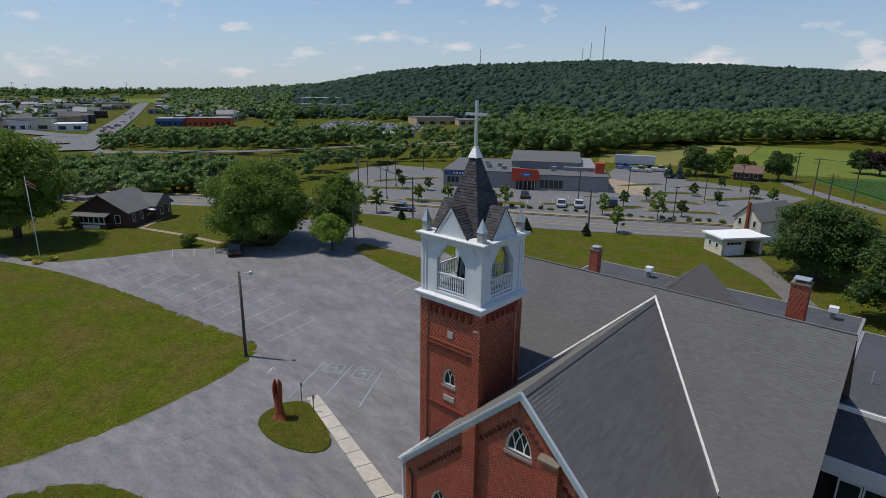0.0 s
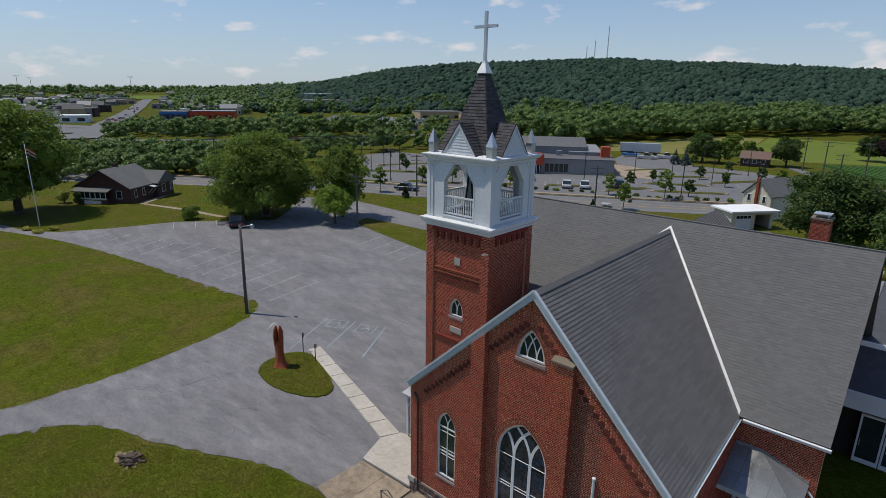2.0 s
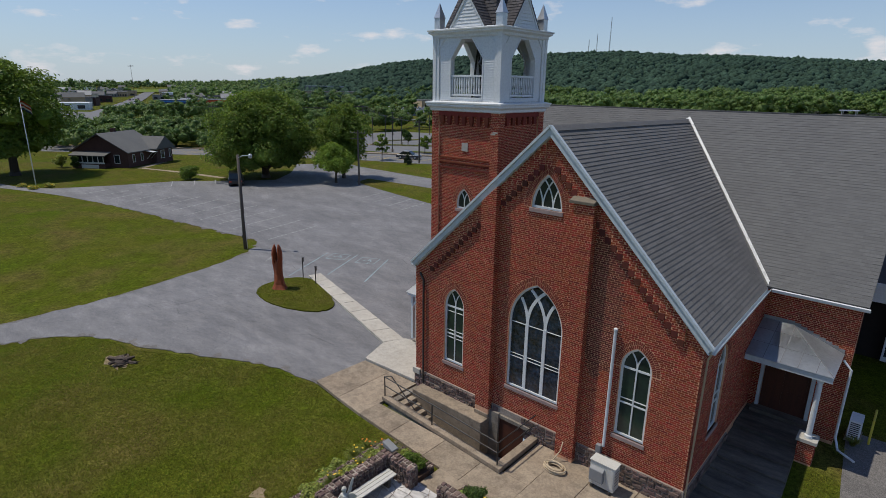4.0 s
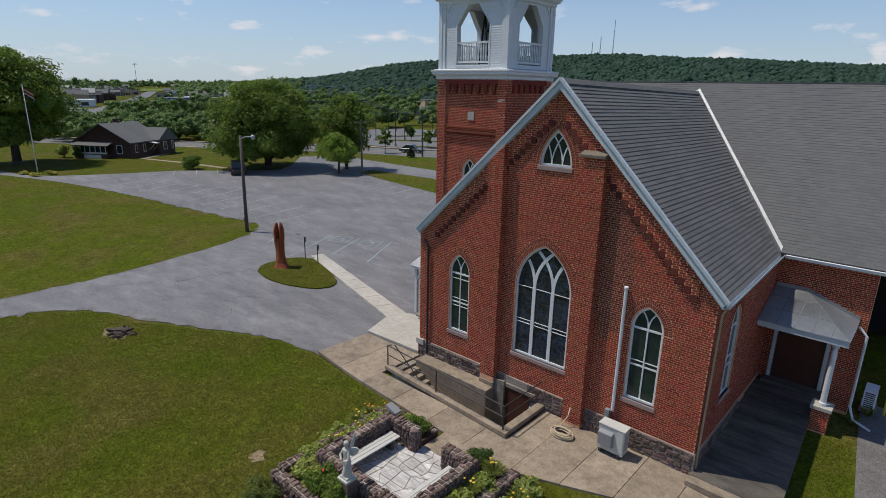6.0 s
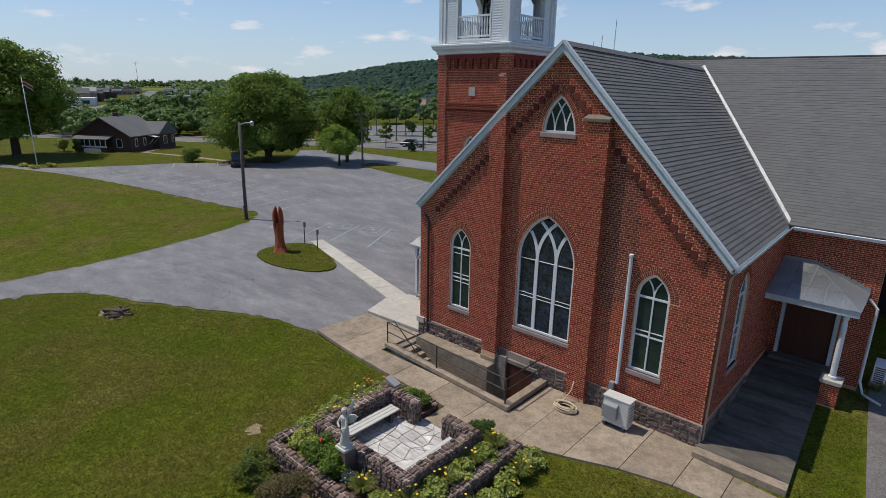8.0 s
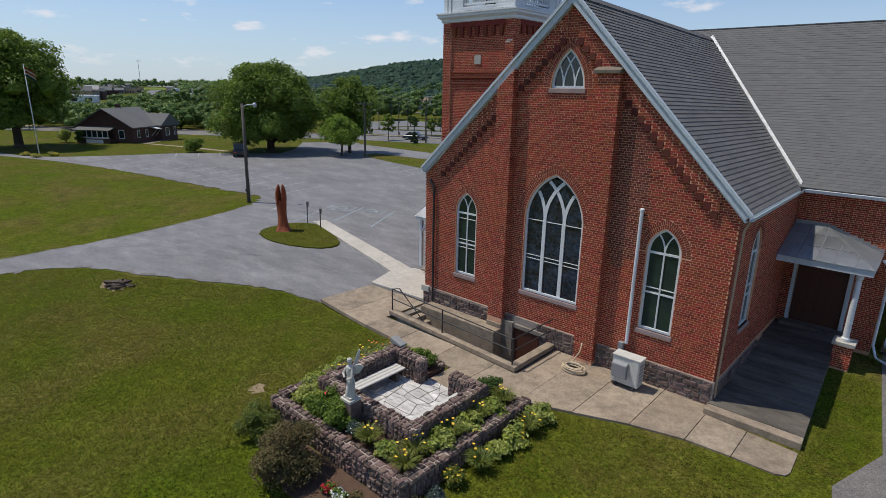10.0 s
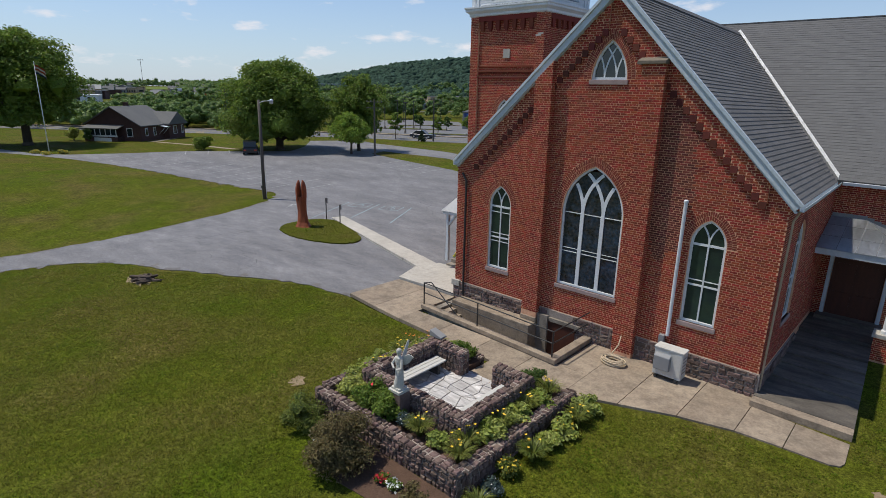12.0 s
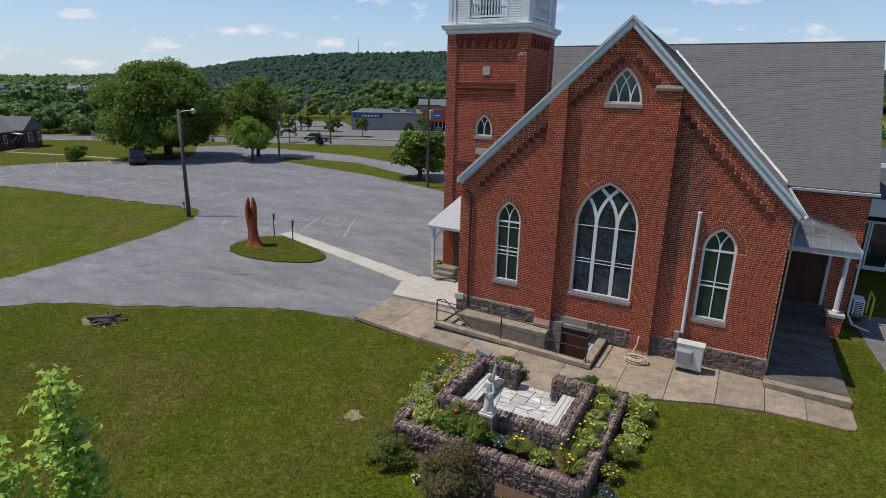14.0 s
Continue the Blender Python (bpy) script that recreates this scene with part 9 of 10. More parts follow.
for k in (-0.8, 0.0, 0.8):
    P3 = [(-112 + k, 44, G(-112) + 8.8), (-81.5 + k, 61, G(-81) + 9.3), (-60.3 + k, 55.9, G(-60) + 7.3)]
    for a, b in zip(P3, P3[1:]):
        span(a, b, 0.7)
    span((-81.5 + k, 61, G(-81) + 9.3), (-140 + k, 30, 8.5), 0.9)
    span((-10.0 + k, 137.7, G(0) + 8.3), (-1.7 + k, 131.2, G(0) + 8.8), 0.2)

# ---- vehicles ----
def car(x, y, heading, col, kind="sedan", label="parked car"):
    """heading: degrees of the bonnet, counted from east towards north."""
    L_, W_, H_ = {"sedan": (4.6, 1.8, 1.45), "suv": (4.6, 1.85, 1.75), "pickup": (5.5, 1.95, 1.8)}[kind]
    z0 = H(x, y) + 0.02
    t = thing({"sedan": "car", "suv": "suv", "pickup": "pickup_truck"}[kind], (x, y, z0), label, "car", "vehicles")
    m = Matrix.Translation((x, y, z0)) @ Matrix.Rotation(radians(heading), 4, "Z")
    hb = 0.82 if kind == "sedan" else 1.0
    body = [(-L_ / 2, 0.30), (L_ / 2, 0.30), (L_ / 2, hb * 0.75), (L_ / 2 - 0.25, hb * 0.92), (L_ * 0.18, hb), (-L_ / 2 + 0.1, hb), (-L_ / 2, hb * 0.8)]
    if kind == "pickup":
        cab = [(L_ * 0.20, hb), (L_ * 0.06, H_), (-L_ * 0.12, H_), (-L_ * 0.15, hb)]
    elif kind == "suv":
        cab = [(L_ * 0.24, hb), (L_ * 0.10, H_), (-L_ * 0.44, H_), (-L_ * 0.49, hb)]
    else:
        cab = [(L_ * 0.22, hb), (L_ * 0.06, H_), (-L_ * 0.22, H_), (-L_ * 0.42, hb)]

    def put(name, bm, material, bevel=0.0, parent=t):
        if bevel:
            bmesh.ops.bevel(bm, geom=bm.edges[:], offset=bevel, segments=1, affect="EDGES")
        for v in bm.verts:
            v.co = m @ v.co
        return part(name, bm, material, parent)
    put("body", prism(bmesh.new(), body, "xz", -W_ / 2, W_ / 2), car_paint(col), 0.05)
    put("cabin", prism(bmesh.new(), cab, "xz", -W_ / 2 + 0.12, W_ / 2 - 0.12), M_GLASS, 0.04)
    top = max(c[1] for c in cab)
    xs_ = [c[0] for c in cab if c[1] == top]
    bm = bmesh.new()
    box(bm, min(xs_), max(xs_), -W_ / 2 + 0.14, W_ / 2 - 0.14, top - 0.03, top + 0.03)
    put("roof", bm, car_paint(col), 0.02)
    for sx in (-1, 1):
        for sy in (-1, 1):
            c = Vector((sx * L_ * 0.31, sy * (W_ / 2 - 0.08), 0.33))
            w_ = put("wheel", cyl(bmesh.new(), c - Vector((0, 0.1, 0)), c + Vector((0, 0.1, 0)), 0.33, n=14), M_TYRE)
            put("rim", cyl(bmesh.new(), c + Vector((0, sy * 0.10, 0)), c + Vector((0, sy * 0.115, 0)), 0.2, n=10), M_METAL, parent=w_)
        bm = bmesh.new()
        for sy in (-1, 1):
            box(bm, sx * L_ / 2 - 0.04, sx * L_ / 2 + 0.012, sy * W_ * 0.36 - 0.16, sy * W_ * 0.36 + 0.16, hb * 0.58, hb * 0.74)
        put("lights", bm, M_LAMPGLASS if sx > 0 else M_RED)


car(-45.9, 84.6, 120, (0.7, 0.7, 0.7), "sedan", "white car parked in the shopping car park")
car(-42.9, 86.4, 120, (0.65, 0.66, 0.67), "sedan", "white car parked in the shopping car park")
car(-38.0, 91.4, 120, (0.03, 0.035, 0.05), "suv", "dark car parked in the shopping car park")
car(-56.7, 87.6, 120, (0.08, 0.05, 0.05), "sedan", "dark car parked near the shops")
car(6.0, 91.0, 27, (0.30, 0.02, 0.03), "suv", "dark red car on the road")
car(-62.2, 21.8, 150, (0.02, 0.022, 0.025), "suv", "dark car parked in the shade of the maple")
car(-66.0, 59.0, 26, (0.05, 0.06, 0.08), "sedan", "dark car on the road")
for i, (x, y) in enumerate(((-61, 150), (-51, 152), (-55, 147))):
    car(x, y, 20, ((0.05, 0.2, 0.45), (0.6, 0.6, 0.62), (0.5, 0.5, 0.5))[i], "pickup", "work vehicle parked behind the shops")
tk = thing("box_trailer", (-58, 155, H(-58, 155)), "long silver box trailer parked behind the shops", "trailer")
tm = frame_at((-66, 152.5), (-54, 157.5))
for nm, b_, m_ in (("box", (0, 12, 0, 2.4, 1.1, 3.7), M_METAL), ("chassis", (0.2, 11.8, 0.5, 1.9, 0.8, 1.1), M_BLACK)):
    bm = bmesh.new()
    box(bm, *b_)
    lpart(nm, bm, m_, tk, tm, H(-60, 154))
for u in (1.2, 2.4, 10.5):
    bm = bmesh.new()
    cyl(bm, (u, 0.1, 0.5), (u, 2.3, 0.5), 0.5, n=12)
    lpart("wheel", bm, M_TYRE, tk, tm, H(-60, 154))
rh, rhm, rhz = gable_house("brick_bungalow", (-30.6, 150.0), (-24.6, 150.8), 6.6, 7.0, 2.2, 3.7, "dark red brick bungalow with a brown roof among trees", M_BROWN_WALL, mat("brown_roof", [(0.16, 0.10, 0.08), (0.13, 0.085, 0.07), (0.2, 0.13, 0.1)], 0.5, 4, 0.9), along="x")
for u in (0.8, 2.8, 4.8):
    window_on(rh, rhm, rhz, "xz", u, 0.8, 0.0, 1.1, 1.2)

# ---- fields, woods, town and ridge ----
def far_sheet(name, poly, dz, material, label, category):
    sheet(name, poly, dz, material, label, category=category)


far_sheet("hay_meadow", [(-75.0, 160), (-47.0, 172.0), (-43.0, 214.0), (-50.0, 264.0), (-70.0, 262.0), (-78.0, 222.0), (-88.0, 188.0)], 0.02, M_HAY, "dry yellow hay meadow below the woods", "field")
far_sheet("green_field", [(-46.9, 172.2), (-20.0, 172.0), (60.0, 200.0), (85.0, 340.0), (25.0, 318.0), (-22.0, 310.0), (-49.8, 272.0), (-42.8, 214.0)], 0.02, M_FIELD, "bright green hay field below the ridge", "field")
far_sheet("crop_field", [(-15.2, 165.0), (3.8, 135.5), (70.0, 150.0), (60.0, 196.0), (0.7, 181.0)], 0.03, M_CROP, "dark green field of crop rows", "field")
bm = bmesh.new()
for i in range(30):
    a, b = Vector((-13.5 + i * 1.6, 166.0 + i * 0.5)), Vector((4.5 + i * 1.6, 138.0 + i * 0.42))
    s = Vector((0.35, 0.2))
    q = [a - s, b - s, b + s, a + s]
    lo = [bm.verts.new((p.x, p.y, G(p.x) + 0.02)) for p in q]
    hi = [bm.verts.new((p.x + (c.x - p.x) * 0.01, p.y, G(p.x) + 0.6)) for p, c in zip(q, [a, b, b, a])]
    bm.faces.new(hi)
    for k in range(4):
        bm.faces.new((lo[k], lo[(k + 1) % 4], hi[(k + 1) % 4], hi[k]))
tagged(part("crop", bm, M_CROP), "rows of leafy dark green crop", "crop", kind="stuff")
far_sheet("lane", [(-20.5, 157.8), (-11.0, 144.8), (4.6, 125.6), (12, 117), (14, 112), (4.8, 121.0), (-11.5, 138.5), (-19.5, 152.2)], 0.03, M_ROAD, "narrow pale lane beside the fields", "lane")
far_sheet("highway", [(-260, 52), (-215.4, 53.3), (-184, 93), (-172.1, 129.7), (-159.2, 169.6), (-140, 230), (-146, 230), (-165, 170.0), (-178, 131), (-190, 98), (-220, 60), (-262, 60)], 0.03, M_ROAD, "divided highway beyond the trees", "road")
def far_strip(name, mid, width, lift, material, label, category):
    """A road over the far land, in short lengths that follow it."""
    pts = []
    for a, b in zip(mid, mid[1:]):
        k = max(1, int(math.dist(a, b) / 20))
        pts += [Vector(a).lerp(Vector(b), i / k) for i in range(k)]
    pts.append(Vector(mid[-1]))
    verts, faces = [], []
    for i, p in enumerate(pts):
        d = pts[min(i + 1, len(pts) - 1)] - pts[max(i - 1, 0)]
        s = Vector((-d.y, d.x)).normalized() * width / 2
        for q in (p + s, p - s):
            verts.append((q.x, q.y, H(q.x, q.y) + lift))
    for i in range(len(pts) - 1):
        faces.append((2 * i, 2 * i + 1, 2 * i + 3, 2 * i + 2))
    return tagged(raw(name, verts, faces, material, None, label, "structure"), category=category)


far_strip("town_road", [(-228, 50), (-250, 60), (-292, 78), (-371, 113), (-521, 179), (-654, 236), (-900, 345)], 12, 0.5, M_ROAD, "wide town road running up to the horizon", "road")
far_strip("side_street", [(-292, 76), (-320, 66), (-420, 52), (-600, 40)], 12, 0.45, M_ROAD, "side street through the town", "road")
far_sheet("town_lot", [(-262, 60), (-296, 72), (-318, 66), (-300, 52), (-268, 46)], 0.35, M_ROAD, "asphalt forecourt beside the town road", "car park")
far_sheet("mall_car_park", [(-238.6, 151.5), (-204.3, 190.4), (-240.0, 232.0), (-300.9, 275.5), (-322.7, 235.9)], 0.03, M_ROAD, "large shopping centre car park", "car park")
far_strip("far_field", [(-900, 205), (-800, 335)], 160, 0.8, M_FIELD, "green field on the rise beyond the town", "field")
far_sheet("tan_lot", [(-158, 160), (-128, 150), (-120, 178), (-150, 196)], 0.03, M_HAY, "dry grass beside the highway", "field")

ROAD_LINE = [(-228, 50), (-250, 60), (-292, 78), (-371, 113), (-521, 179), (-654, 236), (-900, 345), (-1150, 455)]


def road_gap(x, y):
    """Distance from a place to the middle of the town road."""
    best = 1e9
    for (a, b), (c, d) in zip(ROAD_LINE, ROAD_LINE[1:]):
        f = max(0.0, min(1.0, ((x - a) * (c - a) + (y - b) * (d - b)) / ((c - a) ** 2 + (d - b) ** 2)))
        best = min(best, math.hypot(x - a - f * (c - a), y - b - f * (d - b)))
    return best


def building(x, y, heading, w, d, h_, wall, roof, label, n_win=4, name="commercial_building", band=None, pitch=0.0):
    z0 = H(x, y)
    t = thing(name, (x, y, z0), label, "building", "far buildings")
    m = Matrix.Translation((x, y, 0)) @ Matrix.Rotation(radians(heading), 4, "Z")
    bm = bmesh.new()
    box(bm, -w / 2, w / 2, -d / 2, d / 2, -1.0, h_)
    lpart("wall", bm, wall, t, m, z0)
    bm = bmesh.new()
    if pitch:
        prism(bm, [(-d / 2 - 0.4, h_), (d / 2 + 0.4, h_), (0, h_ + pitch)], "yz", -w / 2 - 0.3, w / 2 + 0.3)
    else:
        box(bm, -w / 2 - 0.2, w / 2 + 0.2, -d / 2 - 0.2, d / 2 + 0.2, h_, h_ + 0.35)
    lpart("roof", bm, roof, t, m, z0)
    for i in range(n_win):
        u = -w / 2 + (i + 0.25) * w / n_win
        bm = bmesh.new()
        box(bm, u, u + w / n_win * 0.5, -d / 2 - 0.08, -d / 2, 0.8, min(2.6, h_ - 0.6))
        lpart("window", bm, M_GLASS, t, m, z0)
    if band:
        bm = bmesh.new()
        box(bm, -w / 2, w / 2, -d / 2 - 0.25, -d / 2 - 0.1, h_ - 1.2, h_ - 0.2)
        lpart("fascia", bm, band, t, m, z0)


random.seed(77)
building(-195, 174, 79, 28, 10, 2.6, M_PANEL_G, M_METAL, "long low shed with a pale metal roof", 8, "shed")
building(-262, 282, 60, 30, 22, 5.0, M_TAN, M_HROOF, "tan department store with a grey roof", 4, band=M_TAN)
building(-228, 288, 48, 26, 20, 3.6, M_TAN, M_HROOF, "low tan store with a flat roof", 5)
building(-341, 159, 55, 26, 14, 5.0, M_RED, M_PANEL_G, "row of shops with red and blue fronts", 8, band=M_RED)
building(-354, 140, 55, 16, 12, 4.6, M_BLUE, M_PANEL_G, "shop with a blue front", 5, band=M_BLUE2)
building(-350, 84, 65, 14, 12, 3.6, M_WHITE, M_VALLEY, "small white tent-roofed pavilion", 2)
building(-440, 330, 50, 60, 20, 6.0, M_TAN, M_PANEL_G, "long tan building on the rise", 10)
building(-520, 380, 48, 46, 18, 7.0, M_BEIGE, M_VALLEY, "long pale building on the rise", 8)
walls_ = [M_BEIGE, M_TAN, M_WHITE, M_CREAM, M_BROWN_WALL, M_PANEL_G, M_BEIGE]
roofs_ = [M_PANEL_G, M_BEIGE, M_HROOF, M_HROOF, M_GREYROOF, M_VALLEY]
for i in range(205):
    d = random.uniform(365, 900)
    az = radians(random.uniform(-82, -61))
    x, y = CX + d * math.sin(az), CY + d * math.cos(az)
    if road_gap(x, y) < 17 or math.hypot(x + 340, y - 150) < 36 or math.hypot(x + 345, y - 84) < 22:
        continue
    w, pitch = random.choice((8, 9, 11, 13, 20, 26)), 0.0
    if w < 14 and i % 4:
        pitch = random.uniform(1.8, 3.0)
    building(x, y, 65 + random.uniform(-8, 8) + (90 if pitch and i % 3 == 0 else 0), w, random.uniform(7, 10), random.uniform(3.4, 6.2), random.choice(walls_), random.choice((M_HROOF, M_GREYROOF, M_HROOF, M_PANEL_G)) if pitch else random.choice(roofs_), "town house with a pitched roof" if pitch else "low town building with a plain flat roof", random.randint(3, 5), "house" if pitch else "commercial_building", pitch=pitch)
building(-130, 36, 60, 5, 4, 2.6, M_RED, M_METAL, "low building with a red side behind the trees", 3)
building(-117, 52, 35, 14, 8, 3.5, M_BEIGE, M_PANEL_G, "pale building hidden behind the trees", 3)
# parked cars of the mall, far off: small bodies on wheels, too many to count
V, F = [], []
rng_ = np.random.default_rng(5)
cube = np.array([(a, b, c) for c in (0, 1) for b in (-1, 1) for a in (-1, 1)], float)
cf = np.array([(0, 2, 3, 1), (4, 5, 7, 6), (0, 1, 5, 4), (2, 6, 7, 3), (0, 4, 6, 2), (1, 3, 7, 5)])
for i in range(13):
    for j in range(22):
        if rng_.random() < 0.3:
            continue
        x, y = -232 - i * 6.4 + j * 1.9 - 14, 168 + i * 6.0 + j * 2.2
        if x > -206 or y > 262:
            continue
        for sc, oz in (((2.2, 0.9, 0.55), 0.35), ((1.2, 0.78, 0.5), 0.9)):
            k = len(V) * 8
            c, s = math.cos(2.3), math.sin(2.3)
            q = cube * np.array(sc)
            V.append(np.stack([q[:, 0] * c - q[:, 1] * s + x, q[:, 0] * s + q[:, 1] * c + y, q[:, 2] + oz + G(x)], 1))
            F.append(cf + k)
raw("parked_cars", np.concatenate(V).tolist(), np.concatenate(F).tolist(), mat("far_vehicle_paint", [(0.4, 0.41, 0.43), (0.3, 0.3, 0.32), (0.2, 0.2, 0.22)], 0.15, 2, 0.35, vary=0.8), None, "rows of parked cars at the far shopping centre", "stuff")
for i in range(22):
    f = random.random()
    p = Vector((-292, 78)).lerp(Vector((-371, 113)), f * 2) if f < 0.5 else Vector((-371, 113)).lerp(Vector((-521, 179)), f * 2 - 1)
    p += Vector((-0.40, 0.91)) * random.choice((-5, -2, 2, 5))
    car(p.x, p.y, 155, random.choice(((0.5, 0.5, 0.5), (0.05, 0.05, 0.06), (0.3, 0.03, 0.03), (0.6, 0.6, 0.62))), "sedan", "car on the town road")


def woods(name, spots, leaf, label, seed, n_leaf=70, size=1.1, clumps=8):
    """Joined crowns of far trees: (x, y, height, radius)."""
    rng = np.random.default_rng(seed)
    cl = []
    for x, y, h_, r in spots:
        z = H(x, y)
        cl.append((x, y, z + h_ * 0.45, r * 0.70))
        for k in range(clumps):                       # clumps spread over the crown, denser towards its top
            a, f = 2.39996 * k + rng.uniform(-0.4, 0.4), (k + 0.5) / clumps
            q = r * (0.30 + 0.52 * math.sqrt(f)) * rng.uniform(0.75, 1.1)
            cl.append((x + q * math.cos(a), y + q * math.sin(a), z + h_ * (0.86 - 0.58 * f ** 1.6) * rng.uniform(0.92, 1.08), r * rng.uniform(0.26, 0.44)))
    me = mesh_from(name, [leaf_cloud(cl, int(n_leaf * 1.6) * len(spots), size * 0.74, seed, fill=0.3), lumps(cl, seed, sub=1, jitter=0.18, shrink=0.74)], leaf)
    me.polygons.foreach_set("use_smooth", [True] * len(me.polygons))
    ob = new(name, me)
    return tagged(ob, label, "woods", kind="stuff")


def filled(poly, step, h0, h1, seed):
    """Trees close together over a whole stretch of land."""
    rng = random.Random(seed)
    xs, ys = [p[0] for p in poly], [p[1] for p in poly]
    out, y = [], min(ys)
    while y < max(ys):
        x = min(xs) + rng.random() * step
        while x < max(xs):
            px, py = x + rng.uniform(-0.35, 0.35) * step, y + rng.uniform(-0.35, 0.35) * step
            if any(a < px < b for a, b in spans_y(poly, py)):
                h_ = rng.uniform(h0, h1) * (0.8 + 0.25 * rng.random())
                out.append((px, py, h_, max(step * 0.46, h_ * rng.uniform(0.34, 0.48))))
            x += step
        y += step * 0.87
    return out


def along_line(pts, step, spread, h0, h1, seed):
    rng = random.Random(seed)
    out = []
    for a, b in zip(pts, pts[1:]):
        a, b = Vector(a), Vector(b)
        n = max(1, int((b - a).length / step))
        for i in range(n):
            p = a.lerp(b, (i + rng.random()) / n)
            h_ = rng.uniform(h0, h1)
            out.append((p.x + rng.uniform(-spread, spread), p.y + rng.uniform(-spread, spread), h_, h_ * rng.uniform(0.36, 0.5)))
    return out


# belt behind the bungalow and along the road
woods("tree_belt", along_line([(-150, 8), (-135, 22), (-122, 34), (-114, 41)], 2.8, 3.5, 3.6, 5.4, 1) + along_line([(-118, 46), (-110, 50), (-106, 54)], 2.6, 3, 5.5, 7.5, 42) + along_line([(-165, 14), (-150, 30), (-132, 48), (-118, 58)], 3.4, 5, 3.8, 5.8, 2), L_WOODS, "belt of mixed trees behind the bungalow", 1, 260, 0.6)
woods("tree_belt", along_line([(-128, 56), (-112, 66), (-122, 84), (-128, 110), (-122, 132), (-100, 152)], 4.5, 3.5, 4.5, 8, 3), L_WOODS, "belt of trees round the shopping car park", 2, 200, 0.6)
woods("tree_belt", along_line([(-138, 94), (-126, 112), (-112, 128), (-97, 143)], 2.0, 1.5, 3.6, 5.2, 61), L_WOODS, "thick hedgerow behind the shopping car park", 36, 110, 0.6)
woods("tree_belt", along_line([(-190, 76), (-176, 104), (-165, 132), (-152, 168), (-140, 200)], 3.2, 7, 6, 10, 6) + along_line([(-210, 60), (-200, 86), (-190, 120), (-180, 150)], 3.8, 7, 6, 10, 7), L_WOODS, "trees along the highway", 4, 130, 0.9)
woods("tree_belt", filled([(-236, 60), (-212, 86), (-190, 116), (-180, 132), (-200, 156), (-226, 138), (-250, 106), (-268, 82), (-250, 70)], 5.6, 4.8, 7.2, 8), L_WOODS, "trees between the highway and the town", 5, 90, 0.9)
woods("tree_belt", filled([(-126, 12), (-106, 40), (-116, 62), (-142, 64), (-168, 50), (-178, 30), (-160, 8)], 6.0, 3.8, 5.8, 9), L_WOODS, "thick belt of trees behind the bungalow", 35, 150, 0.65)
woods("tree_belt", filled([(-128, 150), (-112, 156), (-94, 160), (-86, 172), (-83, 190), (-75, 224), (-67, 256), (-64, 272), (-92, 262), (-108, 232), (-122, 214), (-140, 190)], 6.0, 9, 13, 21), L_WOODS, "dense belt of tall trees behind the shops", 31, 200, 0.75)
woods("tree_belt", filled([(-68, 256), (-52, 270), (-38, 287), (-22, 305), (-6, 300), (25, 312), (80, 335), (80, 372), (0, 366), (-40, 352), (-80, 340), (-116, 300), (-110, 240)], 6.6, 9, 14, 23), L_WOODS, "tall dense trees at the foot of the ridge", 32, 170, 0.85)
woods("tree_belt", along_line([(-150, 190), (-130, 200), (-112, 214)], 4, 7, 9, 13, 25) + along_line([(-180, 235), (-160, 240), (-140, 236), (-118, 240)], 5, 8, 9, 13, 26) + along_line([(-210, 300), (-180, 300), (-150, 285), (-120, 275)], 5, 10, 10, 14, 27), L_WOODS, "trees between the shopping centre and the ridge", 33, 150, 0.95)
woods("tree_belt", along_line([(-330, 250), (-300, 290), (-280, 320), (-240, 330)], 6, 10, 7, 11, 28) + along_line([(-360, 220), (-400, 280), (-360, 340), (-300, 370)], 7, 16, 8, 12, 29), L_WOODS, "trees round the shopping centre", 34, 120, 1.1)
spots = []
rng_ = random.Random(40)
for i in range(430):
    d, az = rng_.uniform(340, 1500), radians(rng_.uniform(-84, -56))
    x, y = CX + d * math.sin(az), CY + d * math.cos(az)
    if road_gap(x, y) < 24 or math.hypot(x + 320, y - 100) < 75 or (d > 880 and d < 1050 and -76 < math.degrees(az) < -69):
        continue
    h_ = rng_.uniform(6, 11)
    spots.append((x, y, h_, h_ * rng_.uniform(0.4, 0.6)))
for i in range(520):                                  # wooded rise between the town and the ridge
    d, az = rng_.uniform(470, 1150), radians(rng_.uniform(-67, -56))
    x, y = CX + d * math.sin(az), CY + d * math.cos(az)
    h_ = rng_.uniform(7, 11)
    if road_gap(x, y) > 24 and math.hypot(x + 440, y - 330) > 42 and math.hypot(x + 520, y - 380) > 34:
        spots.append((x, y, h_, h_ * rng_.uniform(0.5, 0.75)))
for i in range(260):                                  # far skyline
    az = radians(-86 + 32 * i / 260)
    d = rng_.uniform(1250, 1750)
    h_ = rng_.uniform(8, 16)
    spots.append((CX + d * math.sin(az), CY + d * math.cos(az), h_, h_ * rng_.uniform(0.6, 1.0)))
woods("town_trees", spots, L_WOODS, "trees scattered through the town and along the horizon", 6, 26, 2.2, 4)
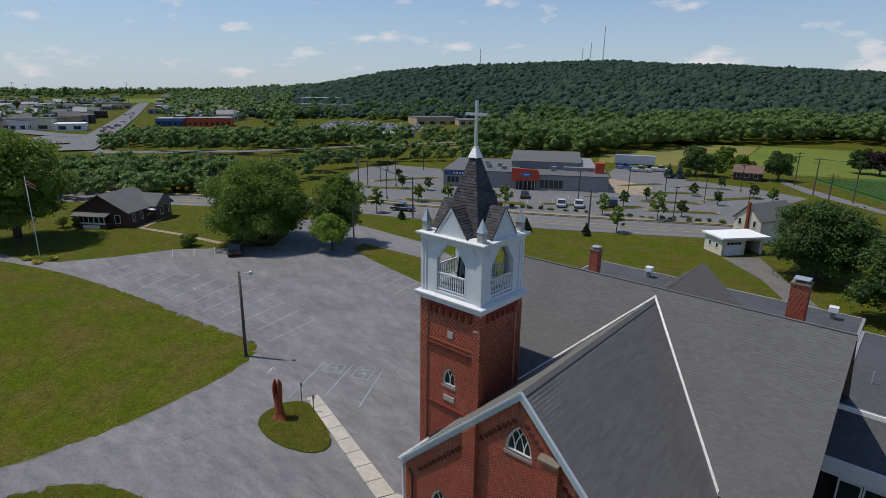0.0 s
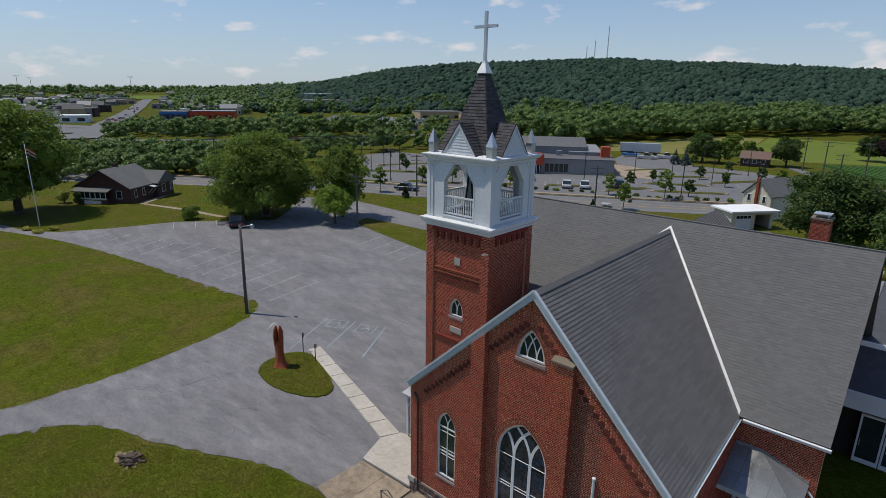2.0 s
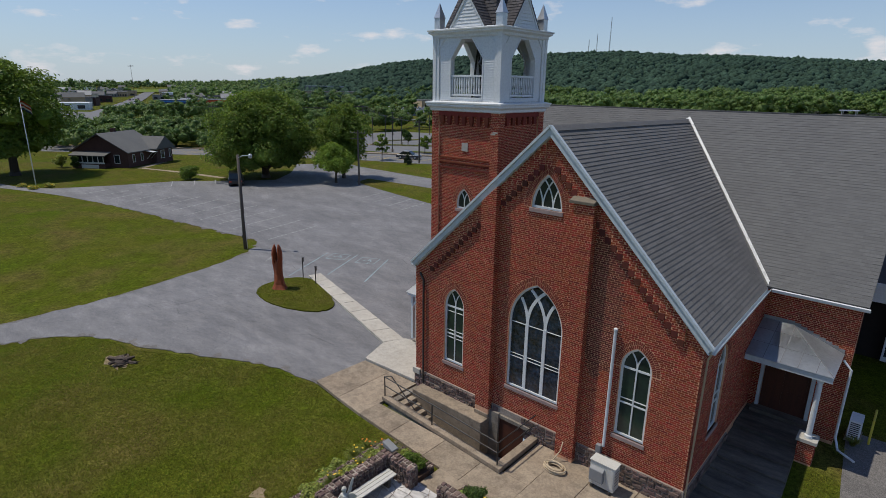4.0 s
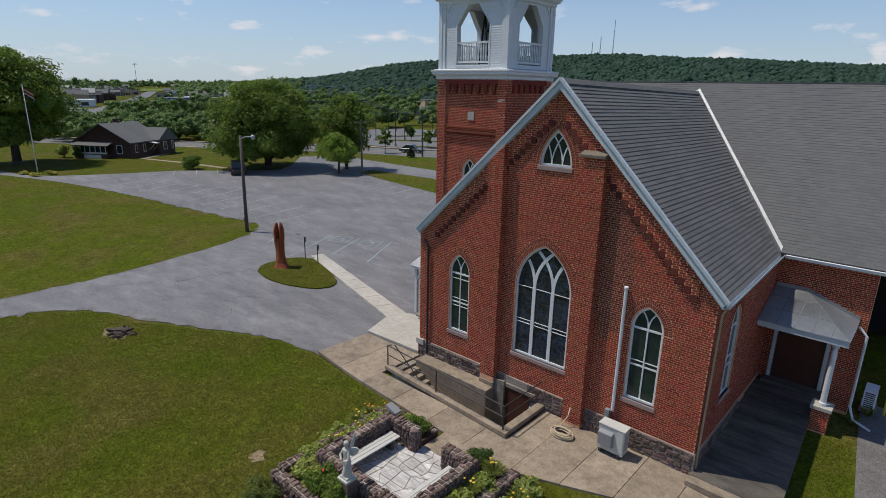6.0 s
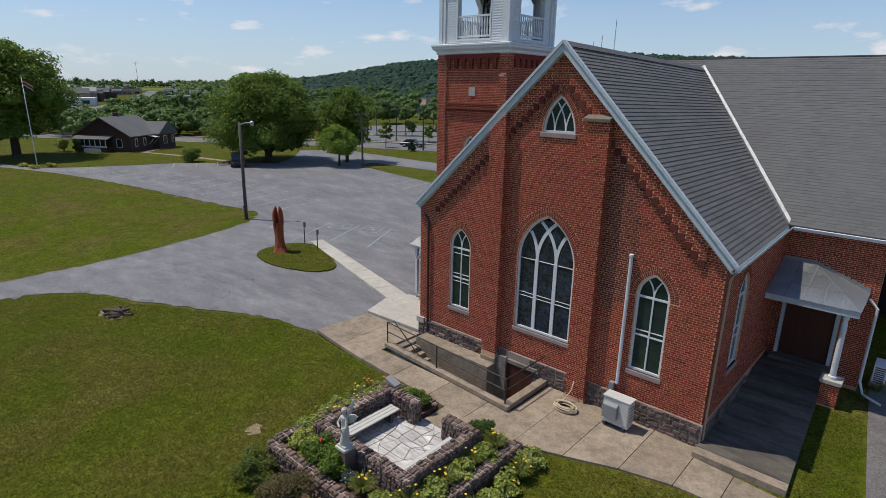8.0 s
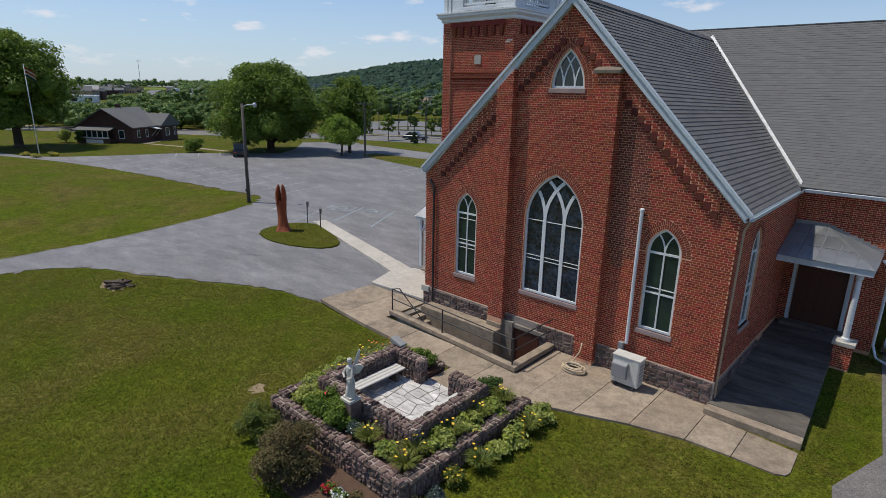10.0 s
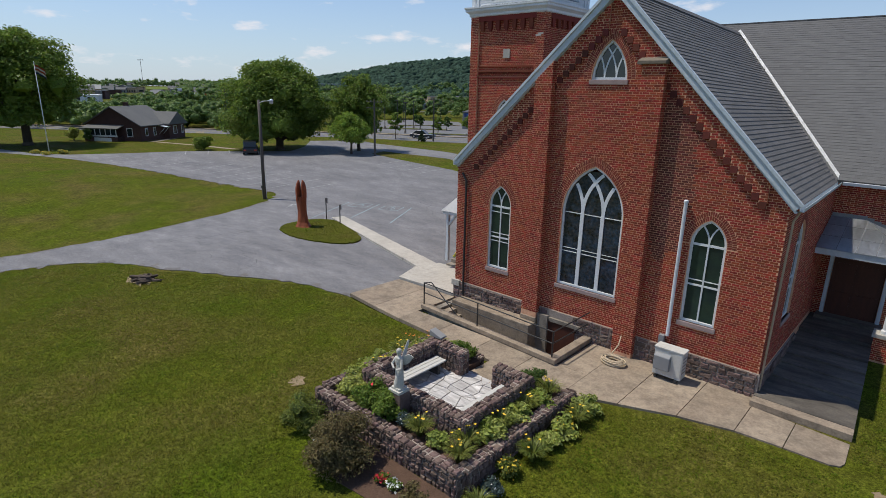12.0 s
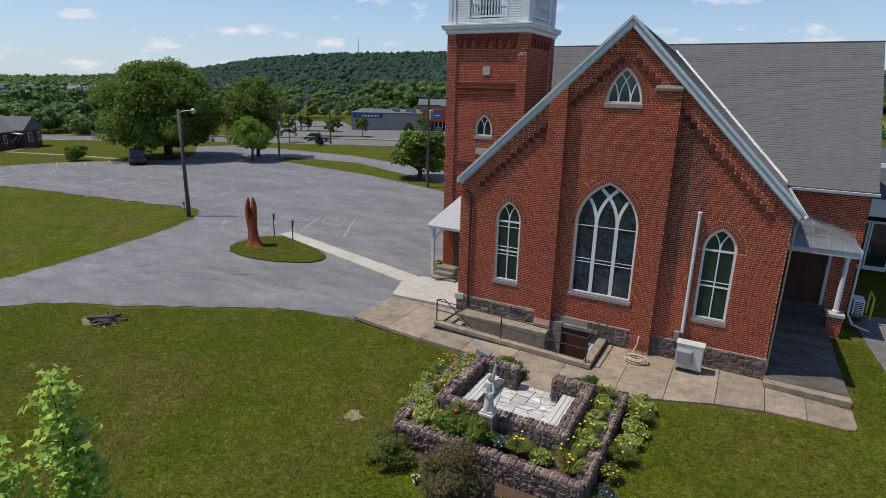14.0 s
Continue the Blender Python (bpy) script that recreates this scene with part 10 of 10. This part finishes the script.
# field trees
for i, (x, y, h_, leaf) in enumerate(((-40.6, 150.5, 9.0, L_DARK), (-36.5, 152, 6.5, L_MAPLE), (-21.0, 156.5, 8.0, L_DARK), (-31, 158, 6.5, L_MAPLE), (-6.3, 190, 7.5, L_DARK), (-1.5, 188.5, 7.5, L_PURPLE), (-27.3, 31.6, 5.6, L_MAPLE), (-40, 176, 7.0, L_MAPLE), (-47, 168, 5.5, L_BRIGHT))):
    tree("field_tree", x, y, h_, h_ * (0.70 if i == 6 else 0.55), "round leafy tree at the field edge" if i != 6 else "leafy tree at the edge of the car park", leaf, 0.12, 0.25, 2600, 0.4, 18, 300 + i)
# wooded ridge: crowns cover the slope
spots = []
rng_ = random.Random(50)
for i in range(27000):
    az = rng_.uniform(-60, 14)
    near = 470 if az < -52 else 480 - 140 * (az + 52) / 23 if az < -29 else 345
    d = near + (1130 - near) * rng_.random() ** 0.75
    x, y = CX + d * math.sin(radians(az)), CY + d * math.cos(radians(az))
    r = (1.9 + 2.5 * rng_.random() ** 1.5) * (0.72 + 0.38 * d / 1000)
    spots.append((x, y, H(x, y) + r * rng_.uniform(0.7, 1.15), r))
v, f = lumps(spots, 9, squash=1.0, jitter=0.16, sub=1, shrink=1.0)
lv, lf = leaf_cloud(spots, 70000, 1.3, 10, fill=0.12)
ob = new("ridge_woods", mesh_from("ridge_woods", [(v, f), (lv, lf)], L_RIDGE_HAZE))
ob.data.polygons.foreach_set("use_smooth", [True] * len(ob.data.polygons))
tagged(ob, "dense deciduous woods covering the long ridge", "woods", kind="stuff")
for az, d, top in ((-26.23, 1060, 0.1015), (-27.38, 1060, 0.0767), (-28.11, 1060, 0.068), (-37.8, 1060, 0.0674)):
    x, y = CX + d * math.sin(radians(az)), CY + d * math.cos(radians(az))
    z0, z1 = H(x, y), 22.2 + d * top
    t = thing("radio_mast", (x, y, z0), "thin lattice radio mast on the ridge", "radio mast", "ridge masts")
    for k in range(3):
        a = 2.1 * k
        part("mast_leg", cyl(bmesh.new(), (x + 1.0 * math.cos(a), y + 1.0 * math.sin(a), z0), (x + 0.3 * math.cos(a), y + 0.3 * math.sin(a), z1), 0.22, 0.14, 4), M_PANEL_G, t)
    for k in range(8):
        zz = z0 + (z1 - z0) * k / 8
        part("mast_ring", box(bmesh.new(), x - 0.7, x + 0.7, y - 0.7, y + 0.7, zz, zz + 0.3), M_PANEL_G, t)

# short grass
L_TUFT = leaf_mat("grass_blades", (0.096, 0.145, 0.008), (0.128, 0.147, 0.012), (0.180, 0.138, 0.030), 0.34)
L_TUFT.node_tree.nodes["Principled BSDF"].inputs["Specular IOR Level"].default_value = 0.08


def mown_blades(poly, n, seed, label, keep, lift=-0.025):
    """Short leaning blades in small clumps over a stretch of lawn."""
    rng = np.random.default_rng(seed)
    xs, ys = [p[0] for p in poly], [p[1] for p in poly]
    pts = []
    while len(pts) < n:
        x, y = rng.uniform(min(xs), max(xs)), rng.uniform(min(ys), max(ys))
        if keep(x, y) and not (-3.5 < x < 2.0 and -10.9 < y < -8.9 and y > -9.6 - 0.45 * (x + 3.6)) and any(a < x < b for a, b in spans_y(poly, y)):
            pts.append((x, y, G(x, y) + lift))
    p = np.repeat(np.array(pts), 3, axis=0)
    m = len(p)
    p[:, :2] += rng.normal(0, 0.018, (m, 2))
    a = rng.uniform(0, 2 * math.pi, m)
    d = np.stack([np.cos(a), np.sin(a), np.zeros(m)], 1)
    s = np.stack([-np.sin(a), np.cos(a), np.zeros(m)], 1) * rng.uniform(0.008, 0.018, m)[:, None]
    e = p + d * rng.uniform(0.03, 0.07, m)[:, None] + np.array([0, 0, 1]) * rng.uniform(0.025, 0.05, m)[:, None]
    v = np.stack([p + s, p - s, e], 1).reshape(-1, 3)
    tagged(raw("grass_blades", v.tolist(), np.arange(3 * m).reshape(-1, 3).tolist(), L_TUFT, None, label, "stuff"), category="grass")


mown_blades([(-9.4, -3.1), (-12.3, -3.45), (-15.0, -4.8), (-19.6, -6.95), (-22.5, -7.4), (-25.8, -9.2), (-27.4, -11.5), (-29.0, -15.0), (-22.0, -19.0), (-6.0, -19.5), (8.6, -15.0), (8.6, -2.4), (5.8, -2.45), (3.0, -3.4), (1.5, -3.95), (-5.9, -3.5)], 95000, 3, "short mown grass of the front lawn", lambda x, y: not (-3.6 < x < 2.1 and -9.05 < y < -3.8))
mown_blades(ISLAND, 3000, 4, "short mown grass of the island", lambda x, y: True, 0.065)
mown_blades([(8.25, -1.7), (8.95, -1.7), (9.6, 0.6), (9.2, 5.2), (8.35, 5.2)], 2500, 6, "short grass strip beside the walk", lambda x, y: True)
